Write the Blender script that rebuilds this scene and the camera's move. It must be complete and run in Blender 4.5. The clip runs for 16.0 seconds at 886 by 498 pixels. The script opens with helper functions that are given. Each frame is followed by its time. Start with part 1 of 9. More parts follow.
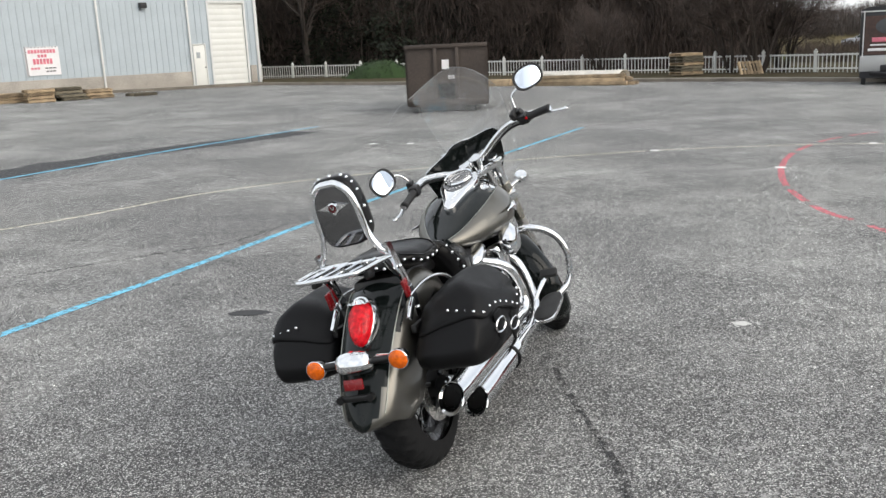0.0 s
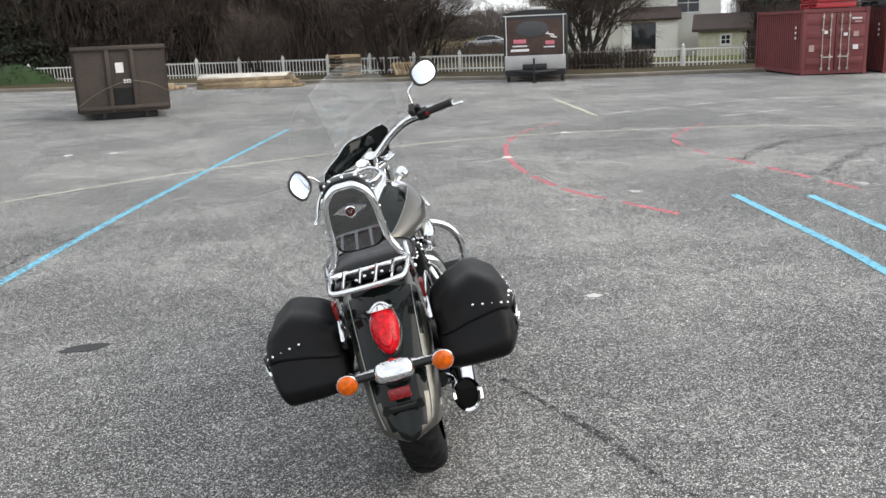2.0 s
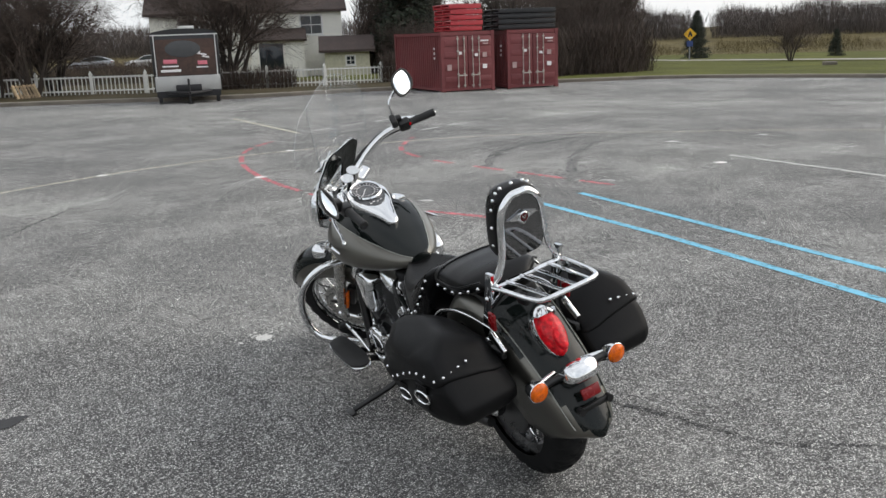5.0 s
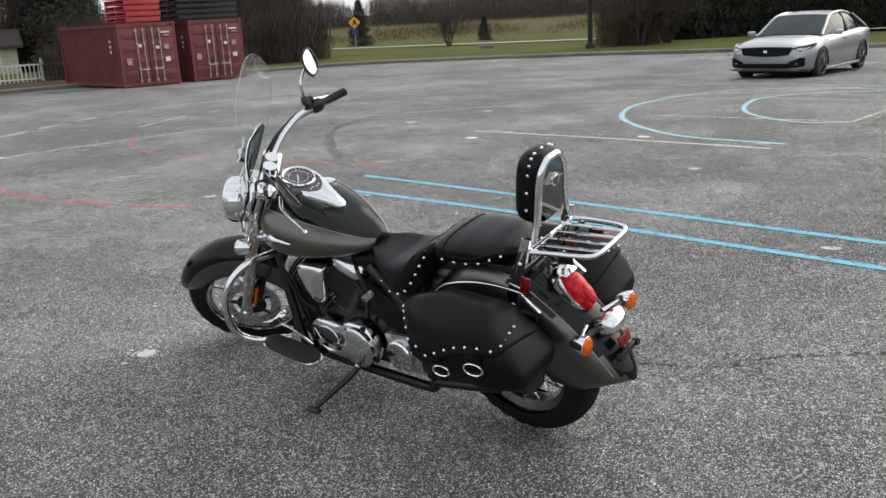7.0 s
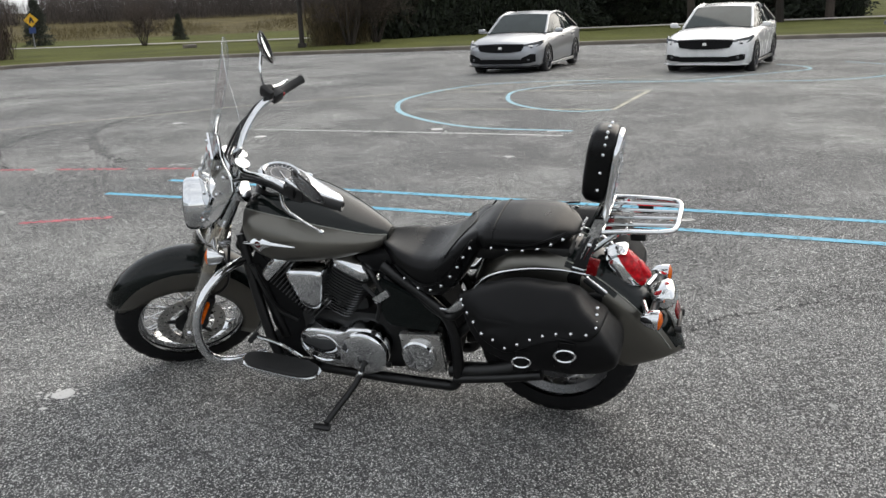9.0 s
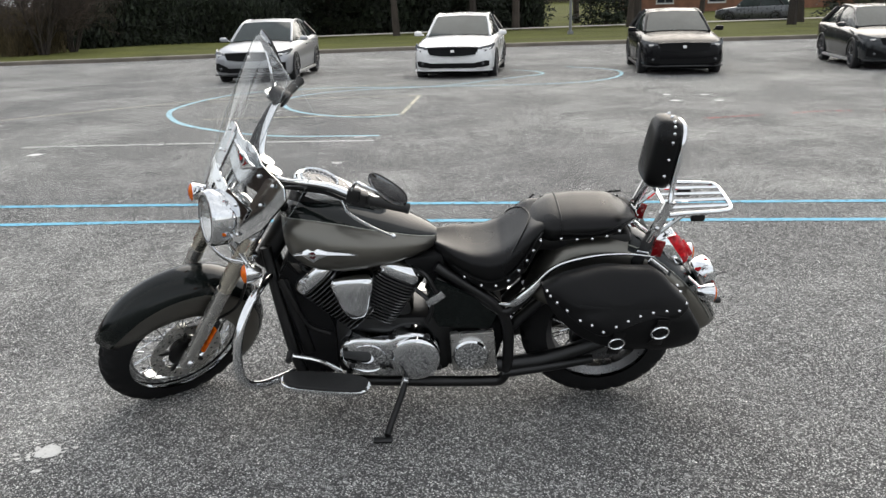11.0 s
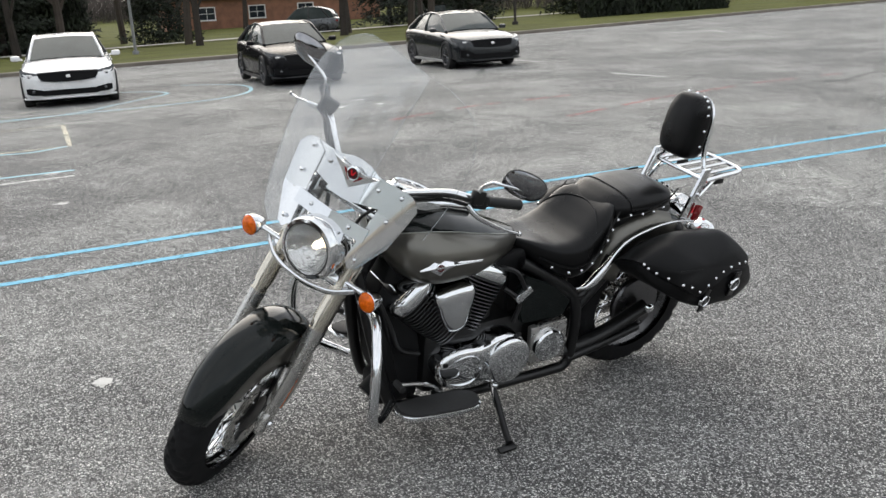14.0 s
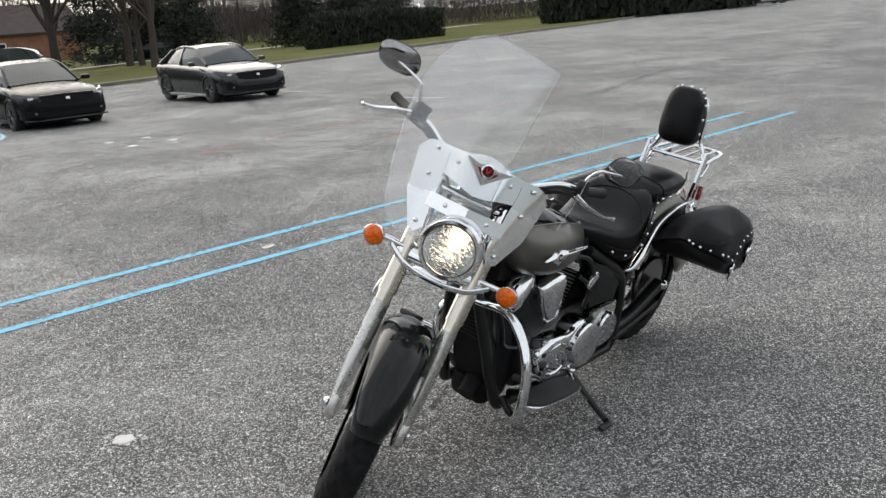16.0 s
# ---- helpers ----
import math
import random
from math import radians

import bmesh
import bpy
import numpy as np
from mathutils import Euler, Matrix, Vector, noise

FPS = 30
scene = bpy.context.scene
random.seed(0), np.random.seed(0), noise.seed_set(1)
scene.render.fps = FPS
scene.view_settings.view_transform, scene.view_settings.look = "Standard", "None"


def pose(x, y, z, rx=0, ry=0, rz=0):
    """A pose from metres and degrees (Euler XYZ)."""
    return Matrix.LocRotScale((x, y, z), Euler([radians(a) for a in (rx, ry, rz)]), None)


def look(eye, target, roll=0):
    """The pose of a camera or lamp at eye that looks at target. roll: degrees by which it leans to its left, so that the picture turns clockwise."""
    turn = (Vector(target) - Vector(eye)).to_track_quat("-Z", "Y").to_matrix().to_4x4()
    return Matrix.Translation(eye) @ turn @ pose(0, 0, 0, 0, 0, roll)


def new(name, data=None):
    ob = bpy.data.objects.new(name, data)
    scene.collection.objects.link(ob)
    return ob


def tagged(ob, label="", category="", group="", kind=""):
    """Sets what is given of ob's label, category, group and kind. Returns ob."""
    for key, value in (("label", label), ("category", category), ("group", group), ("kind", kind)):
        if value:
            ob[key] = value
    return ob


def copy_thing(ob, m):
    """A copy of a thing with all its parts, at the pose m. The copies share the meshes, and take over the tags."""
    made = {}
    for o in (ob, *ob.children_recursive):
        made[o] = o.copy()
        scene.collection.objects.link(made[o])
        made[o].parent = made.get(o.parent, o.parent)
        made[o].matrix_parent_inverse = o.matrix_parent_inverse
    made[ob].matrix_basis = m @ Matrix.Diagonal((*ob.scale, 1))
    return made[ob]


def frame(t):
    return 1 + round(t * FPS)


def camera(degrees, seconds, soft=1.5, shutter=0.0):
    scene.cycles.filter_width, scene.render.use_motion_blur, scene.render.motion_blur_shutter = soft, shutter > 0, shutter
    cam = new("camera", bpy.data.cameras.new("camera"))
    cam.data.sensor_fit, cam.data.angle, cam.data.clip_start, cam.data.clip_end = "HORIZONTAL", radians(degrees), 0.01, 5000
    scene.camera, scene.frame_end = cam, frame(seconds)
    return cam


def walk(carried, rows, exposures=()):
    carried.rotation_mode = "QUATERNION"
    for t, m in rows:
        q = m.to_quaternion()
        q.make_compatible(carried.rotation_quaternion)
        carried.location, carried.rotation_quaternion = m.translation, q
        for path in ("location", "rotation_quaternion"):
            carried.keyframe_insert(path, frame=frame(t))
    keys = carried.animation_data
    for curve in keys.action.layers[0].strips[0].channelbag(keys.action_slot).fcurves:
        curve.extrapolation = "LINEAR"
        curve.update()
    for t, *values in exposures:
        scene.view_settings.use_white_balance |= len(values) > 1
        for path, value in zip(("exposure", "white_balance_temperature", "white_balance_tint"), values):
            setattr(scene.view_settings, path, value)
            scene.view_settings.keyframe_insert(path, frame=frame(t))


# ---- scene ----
cam = camera(53.7, 16.0)
METRES, EYE, TILT, LEAN, TURN = 9.67, 1.528, 0.0, 0.0, 0.0
ROWS = [
    (0.0, 0.0, 0.0, 0.0, -0.61, -13.08, 2.62),
    (0.5, -0.0322, 0.0073, 0.0018, -5.55, -13.3, 2.61),
    (1.0, -0.0697, 0.0089, 0.0025, -12.05, -13.66, 2.09),
    (1.5, -0.0975, 0.0149, 0.0018, -18.11, -13.5, 2.72),
    (2.0, -0.1203, 0.0299, 0.0022, -23.87, -13.95, 2.53),
    (2.5, -0.1488, 0.0421, 0.0011, -29.19, -14.09, 1.4),
    (3.0, -0.1782, 0.0544, 0.003, -33.48, -14.17, 1.42),
    (5.5, -0.2787, 0.1602, 0.004, -54.3, -13.54, 1.93),
    (6.0, -0.2983, 0.1854, 0.0032, -60.58, -13.68, 1.7),
    (6.5, -0.3146, 0.2081, 0.0039, -66.13, -14.38, 2.06),
    (7.0, -0.3183, 0.2362, 0.0026, -70.81, -15.19, 3.05),
    (7.5, -0.3234, 0.2648, 0.0022, -76.87, -15.67, 2.83),
    (8.0, -0.3344, 0.2981, 0.0032, -83.13, -15.92, 2.27),
    (8.5, -0.3304, 0.3281, 0.0007, -86.76, -16.0, 2.21),
    (11.0, -0.3011, 0.4848, 0.0003, -110.36, -16.07, 1.39),
    (11.5, -0.293, 0.5143, -0.0001, -114.54, -15.92, 1.24),
    (12.0, -0.2717, 0.5387, 0.0001, -118.68, -15.8, 1.6),
    (12.5, -0.2526, 0.5654, -0.0012, -123.83, -15.61, 1.36),
    (13.0, -0.2342, 0.5959, 0.0005, -129.06, -15.59, 1.39),
    (13.5, -0.2104, 0.6126, -0.0016, -134.02, -15.93, 2.66),
    (14.0, -0.188, 0.6319, -0.0007, -139.82, -16.1, 2.83),
    (14.5, -0.1658, 0.6606, -0.0001, -144.15, -16.26, 2.13),
    (15.0, -0.1415, 0.6761, -0.0034, -146.04, -16.7, 2.34),
    (15.5, -0.111, 0.6874, -0.0021, -150.35, -16.03, 3.84),
    (16.0, -0.0824, 0.7056, -0.0023, -158.44, -15.18, 4.2),
]
walk(cam, [(t, pose(0, 0, EYE, TILT, LEAN, TURN) @ pose(METRES * x, METRES * y, METRES * z, 90 + pitch, roll, yaw)) for t, x, y, z, yaw, pitch, roll in ROWS],
     exposures=[(0.0, 0.10), (1.0, 0.22), (2.0, 0.20), (3.0, 0.05), (5.5, -0.17), (8.5, -0.18), (11.0, -0.01), (12.5, 0.07), (14.5, 0.0), (16.0, -0.07)])

# ---- world and light: a bright overcast sky, softly stronger from the south-east ----
world = bpy.data.worlds.new("overcast_sky")
scene.world = world
world.use_nodes = True
wn, wl = world.node_tree.nodes, world.node_tree.links
wn.clear()
SUN_AZ, SUN_EL = 125.0, 33.0
sky = wn.new("ShaderNodeTexSky")
sky.sky_type = "NISHITA"
sky.sun_disc = False
sky.sun_elevation, sky.sun_rotation = radians(SUN_EL), radians(SUN_AZ)
sky.air_density, sky.dust_density, sky.ozone_density = 1.0, 3.0, 1.0
coords = wn.new("ShaderNodeTexCoord")
cloud = wn.new("ShaderNodeTexNoise")
cloud.inputs["Scale"].default_value, cloud.inputs["Detail"].default_value = 2.2, 6.0
ramp = wn.new("ShaderNodeValToRGB")
ramp.color_ramp.elements[0].position, ramp.color_ramp.elements[0].color = 0.3, (9.5, 10.0, 10.7, 1)
ramp.color_ramp.elements[1].position, ramp.color_ramp.elements[1].color = 0.7, (16.5, 16.6, 16.6, 1)
mixer = wn.new("ShaderNodeMix")
mixer.data_type = "RGBA"
mixer.inputs[0].default_value = 0.62
back = wn.new("ShaderNodeBackground")
back.inputs["Strength"].default_value = 0.122
wout = wn.new("ShaderNodeOutputWorld")
wl.new(coords.outputs["Generated"], cloud.inputs["Vector"])
wl.new(cloud.outputs["Fac"], ramp.inputs["Fac"])
wl.new(sky.outputs["Color"], mixer.inputs[6])
wl.new(ramp.outputs["Color"], mixer.inputs[7])
wl.new(mixer.outputs[2], back.inputs["Color"])
wl.new(back.outputs["Background"], wout.inputs["Surface"])
sun_data = bpy.data.lights.new("sun", "SUN")
sun_data.energy, sun_data.angle, sun_data.color = 1.5, radians(58), (1.0, 0.95, 0.86)
sun = new("sun", sun_data)
sun.matrix_world = look((0, 0, 0), (-math.sin(radians(SUN_AZ)) * math.cos(radians(SUN_EL)), -math.cos(radians(SUN_AZ)) * math.cos(radians(SUN_EL)), -math.sin(radians(SUN_EL))))
sun.location = (30, 0, 40)


# ---- materials ----
def surface(name, color, rough=0.5, metal=0.0, var=0.15, scale=6.0, bump=0.0, fine=120.0, coat=0.0, dark=None, spec=0.5, rough_var=0.08, island=0.0, object_var=0.0):
    """Principled surface with colour variation at two scales, roughness wear and fine relief."""
    m = bpy.data.materials.new(name)
    m.use_nodes = True
    n, l = m.node_tree.nodes, m.node_tree.links
    p = n["Principled BSDF"]
    p.inputs["Metallic"].default_value = metal
    p.inputs["Specular IOR Level"].default_value = spec
    p.inputs["Coat Weight"].default_value = coat
    p.inputs["Coat Roughness"].default_value = 0.04
    tc = n.new("ShaderNodeTexCoord")
    big, small = n.new("ShaderNodeTexNoise"), n.new("ShaderNodeTexNoise")
    big.inputs["Scale"].default_value, big.inputs["Detail"].default_value = scale, 4
    small.inputs["Scale"].default_value, small.inputs["Detail"].default_value = fine, 3
    l.new(tc.outputs["Object"], big.inputs["Vector"])
    l.new(tc.outputs["Object"], small.inputs["Vector"])
    add = n.new("ShaderNodeMath")
    add.operation = "MULTIPLY_ADD"
    l.new(small.outputs["Fac"], add.inputs[0])
    add.inputs[1].default_value = 0.4
    mul = n.new("ShaderNodeMath")
    mul.operation = "MULTIPLY"
    mul.inputs[1].default_value = 0.6
    l.new(big.outputs["Fac"], mul.inputs[0])
    l.new(mul.outputs[0], add.inputs[2])
    fac = add.outputs[0]
    for strength, node, socket in ((object_var, "ShaderNodeObjectInfo", "Random"), (island, "ShaderNodeNewGeometry", "Random Per Island")):
        if strength:
            src = n.new(node)
            more = n.new("ShaderNodeMath")
            more.operation = "MULTIPLY_ADD"
            shift = n.new("ShaderNodeMath")
            shift.operation = "SUBTRACT"
            shift.inputs[1].default_value = 0.5
            l.new(src.outputs[socket], shift.inputs[0])
            l.new(shift.outputs[0], more.inputs[0])
            more.inputs[1].default_value = strength
            l.new(fac, more.inputs[2])
            fac = more.outputs[0]
    cr = n.new("ShaderNodeValToRGB")
    lo = dark if dark else tuple(c * (1 - 2 * var) for c in color)
    hi = tuple(min(1, c * (1 + 2 * var)) for c in color)
    cr.color_ramp.elements[0].position, cr.color_ramp.elements[0].color = 0.25, (*lo, 1)
    cr.color_ramp.elements[1].position, cr.color_ramp.elements[1].color = 0.75, (*hi, 1)
    l.new(fac, cr.inputs["Fac"])
    l.new(cr.outputs["Color"], p.inputs["Base Color"])
    mr = n.new("ShaderNodeMapRange")
    mr.inputs["From Min"].default_value, mr.inputs["From Max"].default_value = 0.25, 0.75
    mr.inputs["To Min"].default_value, mr.inputs["To Max"].default_value = max(0.01, rough - rough_var), min(1, rough + rough_var)
    l.new(big.outputs["Fac"], mr.inputs["Value"])
    l.new(mr.outputs["Result"], p.inputs["Roughness"])
    if bump:
        b = n.new("ShaderNodeBump")
        b.inputs["Strength"].default_value = bump
        b.inputs["Distance"].default_value = 1.0 / fine
        l.new(small.outputs["Fac"], b.inputs["Height"])
        l.new(b.outputs["Normal"], p.inputs["Normal"])
    return m


def asphalt_material():
    """Worn car-park asphalt: dark binder, pale stone chips, dusty patches and dark stains."""
    m = bpy.data.materials.new("asphalt")
    m.use_nodes = True
    n, l = m.node_tree.nodes, m.node_tree.links
    p = n["Principled BSDF"]
    tc = n.new("ShaderNodeTexCoord")

    def tex(kind, scale, **kw):
        t = n.new(kind)
        t.inputs["Scale"].default_value = scale
        for k, v in kw.items():
            t.inputs[k].default_value = v
        l.new(tc.outputs["Object"], t.inputs["Vector"])
        return t

    def ramp_of(out, a, b, ca, cb):
        r = n.new("ShaderNodeValToRGB")
        r.color_ramp.elements[0].position, r.color_ramp.elements[0].color = a, (*ca, 1)
        r.color_ramp.elements[1].position, r.color_ramp.elements[1].color = b, (*cb, 1)
        l.new(out, r.inputs["Fac"])
        return r.outputs["Color"]

    def mixed(kind, fac, a, b):
        x = n.new("ShaderNodeMix")
        x.data_type, x.blend_type = "RGBA", kind
        if isinstance(fac, float):
            x.inputs[0].default_value = fac
        else:
            l.new(fac, x.inputs[0])
        l.new(a, x.inputs[6])
        l.new(b, x.inputs[7])
        return x.outputs[2]

    chips = tex("ShaderNodeTexVoronoi", 185.0, Randomness=1.0)
    fines = tex("ShaderNodeTexNoise", 420.0, Detail=2.0)
    clump = tex("ShaderNodeTexNoise", 85.0, Detail=4.0, Roughness=0.75)
    grain = tex("ShaderNodeTexNoise", 11.0, Detail=5.0, Roughness=0.8)
    grit = tex("ShaderNodeTexNoise", 46.0, Detail=4.0, Roughness=0.75)
    patch = tex("ShaderNodeTexNoise", 0.55, Detail=5.0, Roughness=0.62)
    streak = tex("ShaderNodeTexNoise", 2.6, Detail=5.0, Roughness=0.65)
    stain = tex("ShaderNodeTexNoise", 0.13, Detail=3.0)
    sep = n.new("ShaderNodeSeparateColor")
    l.new(chips.outputs["Color"], sep.inputs["Color"])
    stone = ramp_of(sep.outputs["Red"], 0.45, 1.0, (0.072, 0.072, 0.074), (1.0, 0.99, 0.97))
    stone = mixed("MULTIPLY", 0.65, stone, ramp_of(fines.outputs["Fac"], 0.3, 0.7, (0.45, 0.45, 0.45), (1.25, 1.25, 1.25)))
    binder = ramp_of(fines.outputs["Fac"], 0.3, 0.75, (0.028, 0.028, 0.029), (0.12, 0.118, 0.115))
    edge = ramp_of(chips.outputs["Distance"], 0.3, 0.75, (1, 1, 1), (0, 0, 0))
    base = mixed("MIX", edge, binder, stone)
    base = mixed("MULTIPLY", 1.0, base, ramp_of(clump.outputs["Fac"], 0.34, 0.66, (0.50, 0.50, 0.50), (1.52, 1.52, 1.51)))
    dust = ramp_of(patch.outputs["Fac"], 0.45, 0.66, (0, 0, 0), (0.40, 0.40, 0.40))
    dust = mixed("MULTIPLY", 0.8, dust, ramp_of(streak.outputs["Fac"], 0.3, 0.65, (0.05, 0.05, 0.05), (1, 1, 1)))
    dust = mixed("MULTIPLY", 0.6, dust, ramp_of(grit.outputs["Fac"], 0.36, 0.62, (0.1, 0.1, 0.1), (1.2, 1.2, 1.2)))
    pale = n.new("ShaderNodeRGB")
    pale.outputs[0].default_value = (0.38, 0.375, 0.365, 1)
    base = mixed("MIX", dust, base, pale.outputs[0])
    base = mixed("MULTIPLY", 0.6, base, ramp_of(stain.outputs["Fac"], 0.35, 0.65, (0.72, 0.72, 0.73), (1.12, 1.12, 1.1)))
    base = mixed("MULTIPLY", 1.0, base, ramp_of(patch.outputs["Fac"], 0.36, 0.68, (0.90, 0.90, 0.90), (1.20, 1.20, 1.19)))
    base = mixed("MULTIPLY", 1.0, base, ramp_of(streak.outputs["Fac"], 0.36, 0.66, (0.93, 0.93, 0.93), (1.12, 1.12, 1.11)))
    base = mixed("MULTIPLY", 1.0, base, ramp_of(grain.outputs["Fac"], 0.34, 0.68, (0.76, 0.76, 0.76), (1.30, 1.30, 1.29)))
    base = mixed("MULTIPLY", 1.0, base, ramp_of(grit.outputs["Fac"], 0.33, 0.68, (0.64, 0.64, 0.64), (1.42, 1.42, 1.41)))
    l.new(base, p.inputs["Base Color"])
    p.inputs["Roughness"].default_value = 0.82
    p.inputs["Specular IOR Level"].default_value = 0.34
    b = n.new("ShaderNodeBump")
    b.inputs["Strength"].default_value, b.inputs["Distance"].default_value = 0.8, 0.005
    l.new(chips.outputs["Distance"], b.inputs["Height"])
    b.invert = True
    l.new(b.outputs["Normal"], p.inputs["Normal"])
    return m


def paint_material(name, color, cover=0.5):
    """Worn road paint: flakes away to bare asphalt in a noisy pattern."""
    m = surface(name, color, 0.75, var=0.12, scale=3.0, fine=90.0, bump=0.15)
    n, l = m.node_tree.nodes, m.node_tree.links
    p = n["Principled BSDF"]
    tc = n.new("ShaderNodeTexCoord")
    wear = n.new("ShaderNodeTexNoise")
    wear.inputs["Scale"].default_value, wear.inputs["Detail"].default_value, wear.inputs["Roughness"].default_value = 22.0, 8.0, 0.75
    l.new(tc.outputs["Object"], wear.inputs["Vector"])
    r = n.new("ShaderNodeValToRGB")
    r.color_ramp.elements[0].position, r.color_ramp.elements[1].position = cover - 0.07, cover + 0.07
    l.new(wear.outputs["Fac"], r.inputs["Fac"])
    inv = n.new("ShaderNodeMath")
    inv.operation = "SUBTRACT"
    inv.inputs[0].default_value = 1.0
    l.new(r.outputs["Color"], inv.inputs[1])
    l.new(inv.outputs[0], p.inputs["Alpha"])
    return m


ASPHALT = asphalt_material()
GRASS = surface("grass_ground", (0.088, 0.092, 0.026), 0.95, var=0.3, scale=0.35, fine=9.0, bump=0.5, spec=0.1, dark=(0.045, 0.050, 0.013))
LITTER = surface("leaf_litter", (0.060, 0.047, 0.030), 0.95, var=0.35, scale=0.5, fine=9.0, bump=0.5, spec=0.1, dark=(0.030, 0.030, 0.014))
DRYGRASS = surface("dry_field_grass", (0.105, 0.086, 0.040), 0.95, spec=0.1, var=0.35, scale=0.3, fine=7.0, bump=0.5)
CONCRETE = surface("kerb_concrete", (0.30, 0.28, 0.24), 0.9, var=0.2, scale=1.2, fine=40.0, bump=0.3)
KERBSIDE = surface("kerb_dark_concrete", (0.16, 0.14, 0.115), 0.9, var=0.3, scale=1.5, fine=40.0, bump=0.3)
PATHMAT = surface("path_concrete", (0.36, 0.34, 0.31), 0.9, var=0.15, scale=0.6, fine=30.0)
CYAN = paint_material("cyan_road_paint", (0.16, 0.47, 0.64), 0.60)
WORNCYAN = paint_material("worn_cyan_road_paint", (0.16, 0.50, 0.68), 0.545)
RED = paint_material("red_road_paint", (0.66, 0.17, 0.20), 0.52)
WHITE = paint_material("white_road_paint", (0.66, 0.65, 0.62), 0.56)
CREAM = paint_material("yellowed_road_paint", (0.68, 0.63, 0.50), 0.53)
PALECYAN = paint_material("pale_cyan_road_paint", (0.36, 0.58, 0.66), 0.60)
FADEDRED = paint_material("faded_red_road_paint", (0.48, 0.15, 0.15), 0.49)
FRESHSPOT = paint_material("fresh_white_spot_paint", (0.72, 0.71, 0.69), 0.66)
SPOT = paint_material("white_spot_paint", (0.58, 0.57, 0.55), 0.55)
TAR = surface("tar_stain", (0.035, 0.035, 0.036), 0.8, var=0.3, scale=4.0, fine=60.0)
SIDING = surface("pale_blue_metal_siding", (0.42, 0.47, 0.50), 0.55, var=0.06, scale=0.8, fine=15.0)
TRIMWHITE = surface("white_trim_paint", (0.66, 0.66, 0.64), 0.55, var=0.06, scale=1.0, fine=20.0)
DOORWHITE = surface("white_door_paint", (0.72, 0.72, 0.68), 0.5, var=0.05, scale=1.0, fine=20.0)
BLOCK = surface("bare_concrete_base", (0.36, 0.33, 0.29), 0.9, var=0.2, scale=0.8, fine=18.0, bump=0.3)
DARKSTEEL = surface("dark_fixture_metal", (0.02, 0.02, 0.022), 0.5, 0.3)
DUMPBROWN = surface("brown_dumpster_steel", (0.055, 0.042, 0.034), 0.6, 0.2, var=0.25, scale=1.6, fine=24.0, bump=0.1)
BARK = surface("grey_brown_bark", (0.042, 0.033, 0.027), 0.9, var=0.3, scale=1.5, fine=20.0, object_var=0.35)
TWIG = surface("winter_twigs", (0.070, 0.052, 0.043), 0.9, var=0.3, scale=0.5, fine=10.0, island=0.5)
EVERGREEN = surface("dark_conifer_foliage", (0.016, 0.022, 0.012), 0.9, var=0.35, scale=0.6, fine=10.0, island=0.5)
BUSHMAT = surface("brown_bush_leaves", (0.09, 0.068, 0.035), 0.9, var=0.35, scale=0.6, fine=10.0, island=0.5)
MOUNDGRASS = surface("bright_green_grass", (0.016, 0.034, 0.008), 0.9, var=0.3, scale=1.2, fine=12.0, island=0.4)
FARTWIG = surface("far_winter_twigs", (0.075, 0.062, 0.055), 0.9, var=0.3, scale=0.2, fine=4.0, island=0.4)
FENCEWHITE = surface("white_vinyl_fence", (0.62, 0.62, 0.59), 0.5, var=0.06, scale=1.0, object_var=0.1)
MAROON = surface("maroon_container_paint", (0.17, 0.04, 0.042), 0.55, 0.05, var=0.15, scale=0.9, fine=20.0)
WOODPALE = surface("weathered_pallet_wood", (0.36, 0.27, 0.17), 0.85, var=0.3, scale=3.0, fine=30.0, bump=0.2, object_var=0.4)
WOODGREY = surface("grey_old_wood", (0.16, 0.14, 0.10), 0.9, var=0.3, scale=3.0, fine=30.0, bump=0.2, object_var=0.4)


# ---- mesh tools ----
def part(name, bm, material, parent=None, label="", smooth=40.0):
    me = bpy.data.meshes.new(name)
    bm.normal_update()
    bm.to_mesh(me)
    bm.free()
    if smooth:
        me.shade_smooth()
        me.set_sharp_from_angle(angle=radians(smooth))
    mats = material if isinstance(material, (list, tuple)) else [material]
    for m in mats:
        me.materials.append(m)
    ob = new(name, me)
    if parent:
        ob.parent = parent
    if label:
        ob["label"] = label
    return ob


def pieces(name, rest, bm, material, parent, smooth=0):
    """Link a bmesh of several shells as one part each: the largest takes the name, the others the second one."""
    bm.verts.index_update()
    seen, shells = set(), []
    for v in bm.verts:
        if v.index in seen:
            continue
        stack, shell = [v], []
        seen.add(v.index)
        while stack:
            w = stack.pop()
            shell.append(w)
            for e in w.link_edges:
                o = e.other_vert(w)
                if o.index not in seen:
                    seen.add(o.index)
                    stack.append(o)
        shells.append(shell)

    def bulk(shell):
        lo = [min(v.co[k] for v in shell) for k in range(3)]
        hi = [max(v.co[k] for v in shell) for k in range(3)]
        return sum((hi[k] - lo[k]) ** 2 for k in range(3))

    shells.sort(key=bulk, reverse=True)
    first = None
    for shell in shells:
        sub = bmesh.new()
        where = {v.index: sub.verts.new(v.co) for v in shell}
        for f in {f for v in shell for f in v.link_faces}:
            sub.faces.new([where[v.index] for v in f.verts])
        ob = part(name if first is None else rest, sub, material, parent, smooth=smooth)
        first = first or ob
    bm.free()
    return first


